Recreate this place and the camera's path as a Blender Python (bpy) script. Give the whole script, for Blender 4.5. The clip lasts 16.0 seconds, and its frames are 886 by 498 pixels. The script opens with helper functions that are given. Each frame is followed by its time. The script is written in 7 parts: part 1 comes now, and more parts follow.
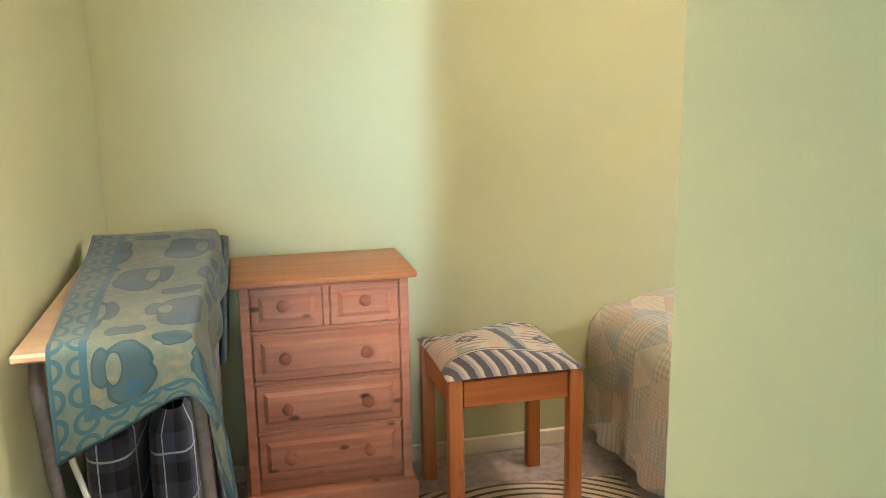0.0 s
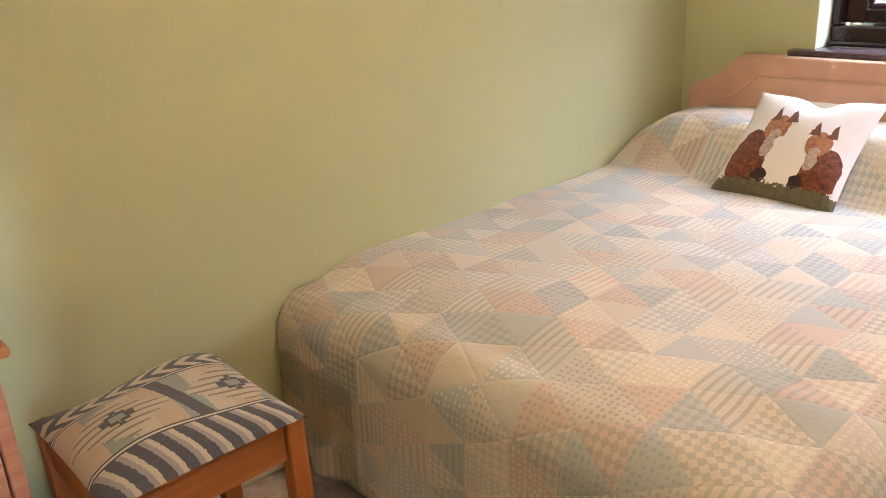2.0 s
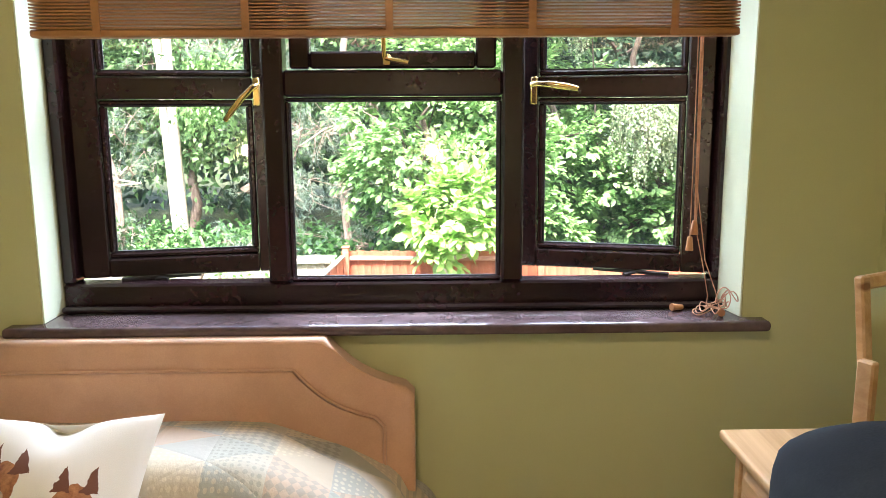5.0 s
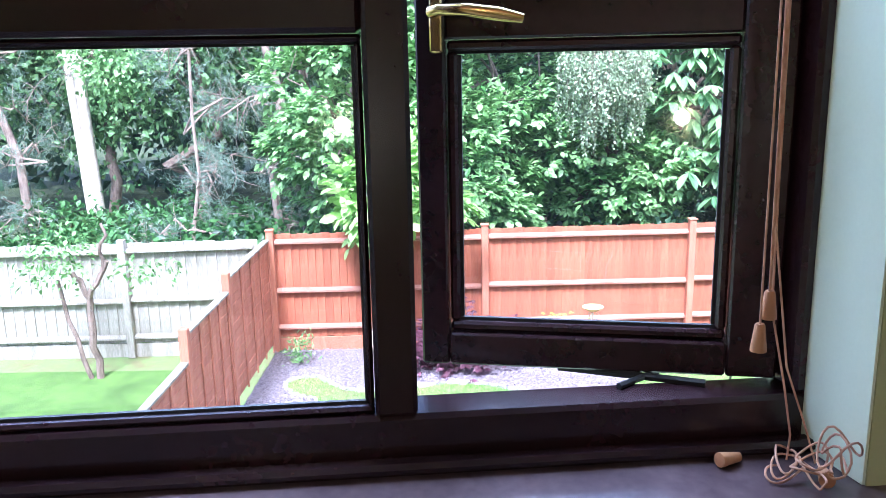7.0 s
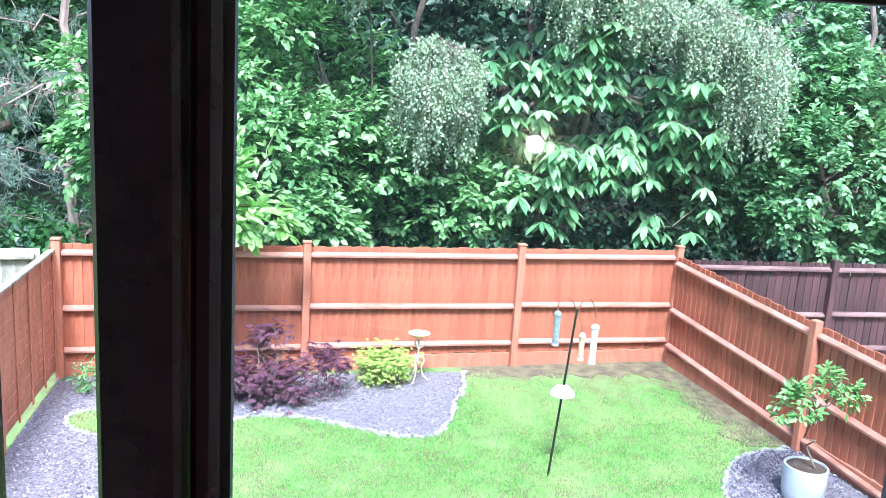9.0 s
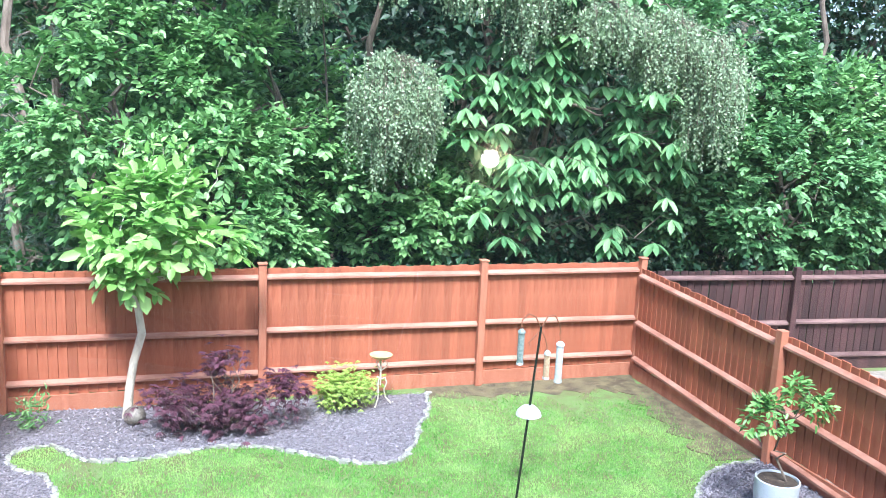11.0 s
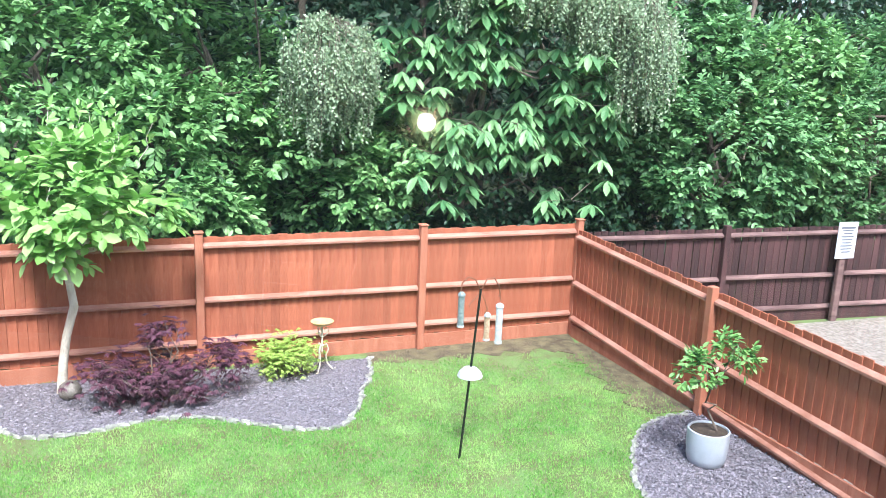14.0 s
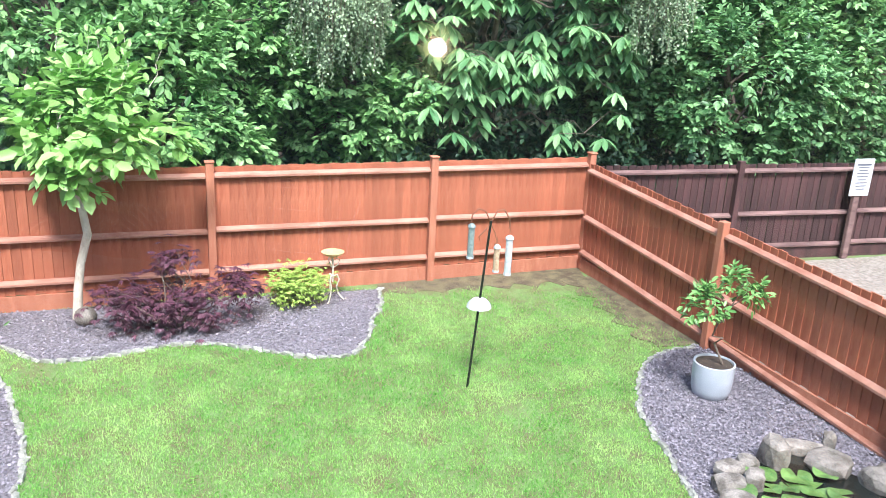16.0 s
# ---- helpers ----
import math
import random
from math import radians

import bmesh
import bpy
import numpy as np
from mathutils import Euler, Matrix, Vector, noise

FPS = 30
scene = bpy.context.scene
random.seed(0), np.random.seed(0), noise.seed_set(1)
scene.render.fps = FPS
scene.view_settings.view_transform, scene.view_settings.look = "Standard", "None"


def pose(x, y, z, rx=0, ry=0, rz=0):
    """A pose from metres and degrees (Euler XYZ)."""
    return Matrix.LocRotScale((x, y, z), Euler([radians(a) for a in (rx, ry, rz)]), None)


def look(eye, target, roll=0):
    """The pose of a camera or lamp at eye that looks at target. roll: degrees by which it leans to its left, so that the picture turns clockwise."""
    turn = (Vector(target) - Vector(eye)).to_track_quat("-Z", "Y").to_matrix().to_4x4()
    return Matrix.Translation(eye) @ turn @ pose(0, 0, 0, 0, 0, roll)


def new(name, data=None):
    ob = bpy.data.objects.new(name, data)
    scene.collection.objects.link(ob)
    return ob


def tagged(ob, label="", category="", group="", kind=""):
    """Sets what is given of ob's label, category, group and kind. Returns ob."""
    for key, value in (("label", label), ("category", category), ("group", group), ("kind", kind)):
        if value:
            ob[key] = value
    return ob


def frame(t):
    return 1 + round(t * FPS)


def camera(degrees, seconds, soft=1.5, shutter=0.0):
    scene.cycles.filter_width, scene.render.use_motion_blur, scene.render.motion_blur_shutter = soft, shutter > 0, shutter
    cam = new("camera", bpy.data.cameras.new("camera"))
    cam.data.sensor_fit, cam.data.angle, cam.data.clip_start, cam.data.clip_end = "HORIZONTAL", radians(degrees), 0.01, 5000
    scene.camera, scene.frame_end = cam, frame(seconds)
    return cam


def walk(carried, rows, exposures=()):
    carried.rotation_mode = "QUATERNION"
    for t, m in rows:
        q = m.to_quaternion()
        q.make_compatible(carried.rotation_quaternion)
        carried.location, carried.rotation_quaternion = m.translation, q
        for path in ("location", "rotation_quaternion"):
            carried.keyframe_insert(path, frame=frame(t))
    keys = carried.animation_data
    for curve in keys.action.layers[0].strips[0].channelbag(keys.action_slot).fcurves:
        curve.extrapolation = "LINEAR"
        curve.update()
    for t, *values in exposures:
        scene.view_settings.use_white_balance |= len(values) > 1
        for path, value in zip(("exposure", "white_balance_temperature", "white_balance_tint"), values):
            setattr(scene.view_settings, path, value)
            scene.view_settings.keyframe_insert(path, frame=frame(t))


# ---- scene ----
cam = camera(57.6, 16.0, soft=0.5)
PATH = [
    (0, (-0.259, -0.672, 1.336), (0.208, 1.232, 0.939), -0.8),
    (0.5, (-0.259, -0.438, 1.329), (0.122, 1.479, 0.906), -1.6),
    (1, (-0.238, -0.21, 1.322), (0.27, 1.675, 0.884), -3.3),
    (1.5, (-0.161, -0.005, 1.318), (0.691, 1.737, 0.831), -5.2),
    (2, (-0.057, 0.161, 1.41), (1.194, 1.555, 0.709), -3.1),
    (2.5, (0.0, 0.422, 1.359), (1.648, 1.313, 0.658), -0.7),
    (3, (0.109, 0.47, 1.404), (1.923, 0.974, 0.729), -0.5),
    (3.5, (0.265, 0.526, 1.426), (2.153, 0.838, 0.846), -0.3),
    (4, (0.505, 0.538, 1.482), (2.442, 0.756, 1.036), -0.9),
    (4.5, (0.743, 0.558, 1.494), (2.707, 0.639, 1.128), -0.3),
    (4.7, (0.873, 0.544, 1.516), (2.845, 0.548, 1.183), -0.0),
    (6.8, (2.039, 0.34, 1.51), (3.985, 0.202, 1.07), -1.5),
    (7, (2.154, 0.317, 1.493), (4.1, 0.153, 1.059), -1.1),
    (7.5, (2.393, 0.242, 1.493), (4.336, 0.002, 1.079), -0.2),
    (8, (2.589, 0.208, 1.467), (4.523, -0.114, 1.069), 0.7),
    (8.5, (2.763, 0.216, 1.465), (4.671, -0.253, 1.092), 1.3),
    (9, (2.891, 0.21, 1.464), (4.76, -0.382, 1.066), 3.7),
    (9.2, (2.942, 0.196, 1.465), (4.821, -0.419, 1.051), 3.8),
    (11.3, (3.131, 0.07, 1.453), (4.974, -0.638, 1.133), 2.2),
    (11.5, (3.136, 0.077, 1.454), (4.977, -0.655, 1.184), 2.0),
    (12, (3.142, 0.076, 1.463), (4.98, -0.688, 1.267), 1.8),
    (12.5, (3.144, 0.084, 1.458), (4.977, -0.689, 1.25), 2.0),
    (13, (3.128, 0.083, 1.458), (4.951, -0.683, 1.166), 2.5),
    (13.5, (3.117, 0.068, 1.456), (4.903, -0.726, 1.031), 2.6),
    (14, (3.108, 0.07, 1.453), (4.884, -0.74, 1.017), 2.4),
    (14.5, (3.106, 0.066, 1.447), (4.888, -0.734, 1.022), 2.5),
    (15, (3.104, 0.068, 1.443), (4.887, -0.724, 1.007), 2.4),
    (15.5, (3.1, 0.075, 1.439), (4.877, -0.706, 0.96), 2.3),
    (16, (3.09, 0.069, 1.421), (4.836, -0.706, 0.828), 2.9),
]
EXPOSURES = [(0, 4.05, 6000, 31), (0.5, 4.1, 4900, 37), (1.2, 4.05, 5600, 43), (1.6, 3.85, 6200, 38), (2.0, 3.5, 6600, 38), (2.5, 3.35, 6700, 33), (3.5, 3.3, 6700, 26), (4.7, 3.22, 6900, 26), (6.8, 2.4, 5300, 30), (8.5, 2.12, 5200, 26), (9.2, 1.96, 5300, 14), (11.5, 1.62, 5600, 14), (12.0, 1.62, 5000, 6), (12.5, 1.64, 4900, 6), (13.0, 1.58, 5000, 8), (13.5, 1.54, 5700, 14), (16.0, 1.48, 6000, 17)]
SKY, SUN, WINDOW_SKY, LANDING, BULB, CEILING_FILL = 0.13, 3.0, 36.0, 0.25, 15.0, 11.5

walk(cam, [(t, look(eye, target, roll)) for t, eye, target, roll in PATH], EXPOSURES)

# ---- world and light ----
world = bpy.data.worlds.new("sky")
scene.world = world
world.use_nodes = True
wn, wl = world.node_tree.nodes, world.node_tree.links
sky = wn.new("ShaderNodeTexSky")
sky.sky_type, sky.sun_disc = "NISHITA", False
sky.sun_elevation, sky.sun_rotation = radians(56), radians(250)
sky.air_density, sky.dust_density = 1.0, 3.0
wn["Background"].inputs[1].default_value = SKY
wl.new(sky.outputs[0], wn["Background"].inputs[0])


def lamp(name, kind, m, energy, color, **size):
    data = bpy.data.lights.new(name, kind)
    data.energy, data.color = energy, color
    for key, value in size.items():
        if key == "angle":
            data.angle = value
        if key == "wide":
            data.shape, data.size = "RECTANGLE", value
        if key == "high":
            data.size_y = value
    ob = new(name, data)
    ob.matrix_world = m
    return ob


# soft sun high over the roof, behind the house
lamp("sun", "SUN", look((-4.9, 3.3, 14), (4, 0, 0)), SUN, (1.0, 0.975, 0.94), angle=radians(14))
# the sky's light at the bedroom window, from above the head of the opening
lamp("window_sky", "AREA", look((3.95, 0.35, 2.62), (2.3, 0.75, 0.6)), WINDOW_SKY, (0.66, 0.86, 1.0), wide=2.0, high=1.6)
# narrow lamp added behind the camera for cool daylight from the unseen landing
lamp("landing_fill", "AREA", look((-0.33, -2.45, 1.5), (0.35, 2.0, 1.2)), LANDING, (0.50, 0.85, 1.0), wide=0.14, high=1.2).data.spread = radians(26)


# ---- materials ----
def nodes_of(name):
    m = bpy.data.materials.new(name)
    m.use_nodes = True
    return m, m.node_tree.nodes, m.node_tree.links, m.node_tree.nodes["Principled BSDF"]


def set_in(node, **values):
    for key, value in values.items():
        node.inputs[key.replace("_", " ")].default_value = value


def ramp(nodes, stops):
    r = nodes.new("ShaderNodeValToRGB")
    while len(r.color_ramp.elements) < len(stops):
        r.color_ramp.elements.new(0.5)
    for e, (p, c) in zip(r.color_ramp.elements, stops):
        e.position, e.color = p, (*c, 1)
    return r


def surface(name, dark, light, rough=0.6, scale=(8, 8, 8), fine=60.0, bump=0.2, depth=0.002, metal=0.0,
            random_tint=0.0, coord="Object", spec=0.5, sheen=0.0, low=0.35, high=0.65):
    """Two-scale noise colour with fine relief. scale stretches the large pattern along the axes."""
    m, nd, ln, b = nodes_of(name)
    tc, mp = nd.new("ShaderNodeTexCoord"), nd.new("ShaderNodeMapping")
    mp.inputs["Scale"].default_value = scale
    ln.new(tc.outputs[coord], mp.inputs[0])
    n1, n2 = nd.new("ShaderNodeTexNoise"), nd.new("ShaderNodeTexNoise")
    set_in(n1, Scale=1.0, Detail=4.0, Roughness=0.6)
    set_in(n2, Scale=fine / max(scale), Detail=3.0)
    ln.new(mp.outputs[0], n1.inputs["Vector"])
    ln.new(mp.outputs[0], n2.inputs["Vector"])
    mix = nd.new("ShaderNodeMath")
    mix.operation = "MULTIPLY_ADD"
    mix.inputs[1].default_value = 0.35
    ln.new(n2.outputs[0], mix.inputs[0])
    sub = nd.new("ShaderNodeMath")
    sub.operation = "SUBTRACT"
    sub.inputs[1].default_value = 0.175
    ln.new(n1.outputs[0], sub.inputs[0])
    ln.new(sub.outputs[0], mix.inputs[2])
    r = ramp(nd, [(low, dark), (high, light)])
    ln.new(mix.outputs[0], r.inputs[0])
    out = r.outputs[0]
    if random_tint:
        info, hsv = nd.new("ShaderNodeObjectInfo"), nd.new("ShaderNodeHueSaturation")
        rng = nd.new("ShaderNodeMapRange")
        set_in(rng, To_Min=1 - random_tint, To_Max=1 + random_tint)
        ln.new(info.outputs["Random"], rng.inputs[0])
        ln.new(rng.outputs[0], hsv.inputs["Value"])
        ln.new(out, hsv.inputs["Color"])
        out = hsv.outputs[0]
    ln.new(out, b.inputs["Base Color"])
    set_in(b, Roughness=rough, Metallic=metal)
    b.inputs["Specular IOR Level"].default_value = spec
    if sheen:
        b.inputs["Sheen Weight"].default_value = sheen
    bp = nd.new("ShaderNodeBump")
    set_in(bp, Strength=bump, Distance=depth)
    ln.new(n2.outputs[0], bp.inputs["Height"])
    ln.new(bp.outputs[0], b.inputs["Normal"])
    return m


def pine(name, dark, light, knot, along="x", rough=0.38):
    """Varnished knotty pine: streaks along one axis, dark knots."""
    m, nd, ln, b = nodes_of(name)
    tc, mp = nd.new("ShaderNodeTexCoord"), nd.new("ShaderNodeMapping")
    mp.inputs["Scale"].default_value = {"x": (1.2, 26, 26), "y": (26, 1.2, 26), "z": (26, 26, 1.2)}[along]
    ln.new(tc.outputs["Object"], mp.inputs[0])
    grain = nd.new("ShaderNodeTexNoise")
    set_in(grain, Scale=1.0, Detail=6.0, Roughness=0.65, Distortion=0.6)
    ln.new(mp.outputs[0], grain.inputs["Vector"])
    r = ramp(nd, [(0.36, dark), (0.64, light)])
    ln.new(grain.outputs[0], r.inputs[0])
    mk = nd.new("ShaderNodeMapping")
    mk.inputs["Scale"].default_value = {"x": (8, 8, 15), "y": (15, 8, 15), "z": (15, 15, 7)}[along]
    ln.new(tc.outputs["Object"], mk.inputs[0])
    vor = nd.new("ShaderNodeTexVoronoi")
    set_in(vor, Scale=1.0)
    ln.new(mk.outputs[0], vor.inputs["Vector"])
    kr = ramp(nd, [(0.09, (1, 1, 1)), (0.17, (0, 0, 0))])
    ln.new(vor.outputs["Distance"], kr.inputs[0])
    pick = nd.new("ShaderNodeMath")
    pick.operation = "GREATER_THAN"
    pick.inputs[1].default_value = 0.45
    ln.new(vor.outputs["Color"], pick.inputs[0])
    both = nd.new("ShaderNodeMath")
    both.operation = "MULTIPLY"
    ln.new(kr.outputs[0], both.inputs[0])
    ln.new(pick.outputs[0], both.inputs[1])
    mx = nd.new("ShaderNodeMix")
    mx.data_type = "RGBA"
    ln.new(both.outputs[0], mx.inputs["Factor"])
    ln.new(r.outputs[0], mx.inputs[6])
    mx.inputs[7].default_value = (*knot, 1)
    ln.new(mx.outputs[2], b.inputs["Base Color"])
    set_in(b, Roughness=rough)
    bp = nd.new("ShaderNodeBump")
    set_in(bp, Strength=0.08, Distance=0.002)
    ln.new(grain.outputs[0], bp.inputs["Height"])
    ln.new(bp.outputs[0], b.inputs["Normal"])
    return m


def leafy(name, dark, light, rough=0.45, through_light=0.28, patches=None):
    """Leaves that differ one from another and let some light through."""
    m, nd, ln, b = nodes_of(name)
    geo = nd.new("ShaderNodeNewGeometry")
    r = ramp(nd, [(0.0, dark), (1.0, light)])
    ln.new(geo.outputs["Random Per Island"], r.inputs[0])
    tint = r.outputs[0]
    if patches:
        tc, nz = nd.new("ShaderNodeTexCoord"), nd.new("ShaderNodeTexNoise")
        set_in(nz, Scale=1.1, Detail=6.0, Roughness=0.72)
        ln.new(tc.outputs["Object"], nz.inputs["Vector"])
        pr = ramp(nd, [(0.40, (0, 0, 0)), (0.62, (1, 1, 1))])
        ln.new(nz.outputs[0], pr.inputs[0])
        pm = nd.new("ShaderNodeMix")
        pm.data_type = "RGBA"
        dim = nd.new("ShaderNodeMath")
        dim.operation = "MULTIPLY"
        dim.inputs[1].default_value = 0.8
        ln.new(pr.outputs[0], dim.inputs[0])
        ln.new(dim.outputs[0], pm.inputs["Factor"])
        ln.new(tint, pm.inputs[6])
        pm.inputs[7].default_value = (*patches, 1)
        tint = pm.outputs[2]
    ln.new(tint, b.inputs["Base Color"])
    set_in(b, Roughness=rough)
    b.inputs["Specular IOR Level"].default_value = 0.5
    tr, mix = nd.new("ShaderNodeBsdfTranslucent"), nd.new("ShaderNodeMixShader")
    ln.new(tint, tr.inputs[0])
    mix.inputs[0].default_value = through_light
    ln.new(b.outputs[0], mix.inputs[1])
    ln.new(tr.outputs[0], mix.inputs[2])
    ln.new(mix.outputs[0], nd["Material Output"].inputs[0])
    return m


def glass(name):
    m, nd, ln, b = nodes_of(name)
    set_in(b, Base_Color=(0.97, 1.0, 0.98, 1), Roughness=0.0, IOR=1.45)
    b.inputs["Transmission Weight"].default_value = 1.0
    # a thin, uneven translucent film that slightly veils the view
    film, mix = nd.new("ShaderNodeBsdfTranslucent"), nd.new("ShaderNodeMixShader")
    film.inputs[0].default_value = (0.85, 0.88, 0.86, 1)
    tc, nz = nd.new("ShaderNodeTexCoord"), nd.new("ShaderNodeTexNoise")
    set_in(nz, Scale=6.0, Detail=5.0)
    ln.new(tc.outputs["Object"], nz.inputs["Vector"])
    rng = nd.new("ShaderNodeMapRange")
    set_in(rng, To_Min=0.0004, To_Max=0.0032)
    ln.new(nz.outputs[0], rng.inputs[0])
    ln.new(rng.outputs[0], mix.inputs[0])
    ln.new(b.outputs[0], mix.inputs[1])
    ln.new(film.outputs[0], mix.inputs[2])
    ln.new(mix.outputs[0], nd["Material Output"].inputs[0])
    return m


M_WALL = surface("green_emulsion_wall", (0.455, 0.475, 0.255), (0.485, 0.505, 0.28), rough=0.75, scale=(1.2, 1.2, 1.2), fine=260, bump=0.06, depth=0.001)
M_REVEAL = surface("pale_mint_paint", (0.70, 0.78, 0.58), (0.74, 0.82, 0.62), rough=0.6, scale=(2, 2, 2), fine=200, bump=0.06, depth=0.001)
M_CEIL = surface("white_ceiling_paint", (0.76, 0.76, 0.72), (0.82, 0.82, 0.78), rough=0.8, scale=(2, 2, 2), fine=200)
M_SKIRT = surface("cream_gloss_paint", (0.68, 0.62, 0.45), (0.76, 0.70, 0.52), rough=0.35, scale=(3, 3, 3), fine=90, bump=0.05)
M_CARPET = surface("beige_speckled_carpet", (0.38, 0.315, 0.275), (0.58, 0.50, 0.46), rough=0.95, scale=(22, 22, 22), fine=240, bump=0.9, depth=0.006, sheen=0.2)
M_FRAME = surface("dark_mahogany_stain", (0.012, 0.0045, 0.0055), (0.028, 0.010, 0.013), rough=0.25, scale=(3, 3, 3), fine=70, bump=0.08)
M_SILL = surface("dark_varnished_sill", (0.075, 0.050, 0.055), (0.125, 0.085, 0.09), rough=0.11, scale=(6, 6, 6), fine=60, bump=0.12)
M_GLASS = glass("window_glass")
M_RUBBER = surface("black_gasket", (0.012, 0.012, 0.012), (0.02, 0.02, 0.02), rough=0.6)
M_BRASS = surface("polished_brass", (0.62, 0.42, 0.14), (0.80, 0.58, 0.24), rough=0.22, metal=1.0, scale=(20, 20, 20), bump=0.05)
M_FENCE = surface("red_brown_stained_timber", (0.29, 0.080, 0.038), (0.42, 0.140, 0.072), rough=0.8, scale=(14, 14, 2.2), fine=90, bump=0.5, depth=0.004, random_tint=0.16)
M_FENCE_POST = surface("orange_brown_post_stain", (0.36, 0.125, 0.068), (0.48, 0.195, 0.115), rough=0.8, scale=(9, 9, 2), fine=80, bump=0.4, depth=0.004)
M_FENCE_RAIL = surface("weathered_brown_rail", (0.30, 0.125, 0.080), (0.47, 0.245, 0.175), rough=0.85, scale=(3, 1.5, 9), fine=80, bump=0.4, depth=0.004)
M_FENCE_PALE = surface("weathered_pale_boards", (0.20, 0.20, 0.15), (0.43, 0.42, 0.36), rough=0.9, scale=(6, 6, 1.2), fine=70, bump=0.5, depth=0.004, random_tint=0.1)
M_FENCE_DARK = surface("dark_maroon_fence_boards", (0.028, 0.012, 0.012), (0.080, 0.034, 0.032), rough=0.85, scale=(12, 12, 2), fine=80, bump=0.5, depth=0.004, random_tint=0.4)
M_FENCE_DARK_RAIL = surface("weathered_dark_rail", (0.10, 0.055, 0.05), (0.24, 0.15, 0.13), rough=0.85, scale=(3, 1.5, 9), fine=80, bump=0.4, depth=0.004)
M_LAWN = surface("fresh_green_turf", (0.07, 0.17, 0.025), (0.15, 0.31, 0.055), rough=0.9, scale=(2.2, 2.2, 2.2), fine=160, bump=1.0, depth=0.03)
M_GRASS = surface("lawn_soil_and_thatch", (0.13, 0.125, 0.052), (0.14, 0.25, 0.07), rough=0.9, scale=(3.3, 3.3, 3.3), fine=90, bump=0.8, depth=0.01)
M_SLATE = surface("purple_grey_slate_chippings", (0.12, 0.11, 0.125), (0.40, 0.37, 0.40), rough=0.75, scale=(30, 30, 30), fine=200, bump=1.0, depth=0.02, low=0.3, high=0.7)
M_STONE = surface("pale_edging_stone", (0.21, 0.22, 0.18), (0.43, 0.43, 0.38), rough=0.85, scale=(12, 12, 12), fine=120, bump=0.5, depth=0.004, random_tint=0.18)
M_GRAVEL = surface("pale_gravel", (0.20, 0.17, 0.135), (0.40, 0.355, 0.30), rough=0.9, scale=(16, 16, 16), fine=120, bump=0.9, depth=0.02)
M_WOODLAND = surface("leaf_litter", (0.03, 0.05, 0.02), (0.07, 0.10, 0.035), rough=0.95, scale=(3, 3, 3), fine=60, bump=0.8, depth=0.02)


# ---- builders ----
def box(bm, x0, x1, y0, y1, z0, z1, bevel=0.0, segments=1, m=None):
    v = bmesh.ops.create_cube(bm, size=1.0, matrix=Matrix.Translation(((x0 + x1) / 2, (y0 + y1) / 2, (z0 + z1) / 2)) @ Matrix.Diagonal((abs(x1 - x0), abs(y1 - y0), abs(z1 - z0), 1)))["verts"]
    if bevel:
        edges = list({e for q in v for e in q.link_edges})
        res = bmesh.ops.bevel(bm, geom=edges, offset=bevel, segments=segments, affect="EDGES", profile=0.5)
        v = list({q for f in res["faces"] for q in f.verts} | {q for q in v if q.is_valid})
    if m is not None:
        bmesh.ops.transform(bm, matrix=m, verts=v)
    return v


def boxes(*specs, bevel=0.0):
    bm = bmesh.new()
    for s in specs:
        box(bm, *s, bevel=bevel)
    return bm


def rod(bm, points, radius, sides=8, caps=True):
    """A round bar along points; radius is a number or one for each point."""
    pts = [Vector(p) for p in points]
    rad = radius if isinstance(radius, (list, tuple)) else [radius] * len(pts)
    rings, side = [], None
    for i, p in enumerate(pts):
        d = (pts[min(i + 1, len(pts) - 1)] - pts[max(i - 1, 0)]).normalized()
        if side is None:
            side = d.orthogonal().normalized()
        side = (side - d * side.dot(d)).normalized()
        up = d.cross(side)
        rings.append([bm.verts.new(p + (side * math.cos(a) + up * math.sin(a)) * rad[i]) for a in (2 * math.pi * k / sides for k in range(sides))])
    for a, b in zip(rings, rings[1:]):
        for k in range(sides):
            bm.faces.new((a[k], a[(k + 1) % sides], b[(k + 1) % sides], b[k]))
    if caps:
        bm.faces.new(rings[0][::-1])
        bm.faces.new(rings[-1])
    return bm


def lathe(bm, profile, centre, sides=24, axis=None):
    """Turned shape: profile of (radius, height) about z at centre, or turned by axis."""
    m = Matrix.Translation(centre) @ (axis if axis is not None else Matrix())
    rings = [[bm.verts.new(m @ Vector((r * math.cos(2 * math.pi * k / sides), r * math.sin(2 * math.pi * k / sides), h))) for k in range(sides)] for r, h in profile]
    for a, b in zip(rings, rings[1:]):
        for k in range(sides):
            bm.faces.new((a[k], a[(k + 1) % sides], b[(k + 1) % sides], b[k]))
    bm.faces.new(rings[0][::-1])
    bm.faces.new(rings[-1])
    return bm


BASE = {}


def thing(name, at, label, category, group=""):
    ob = new(name)
    ob.empty_display_size = 0.1
    ob.location = at
    BASE[ob.name] = Vector(at)
    return tagged(ob, label, category, group)


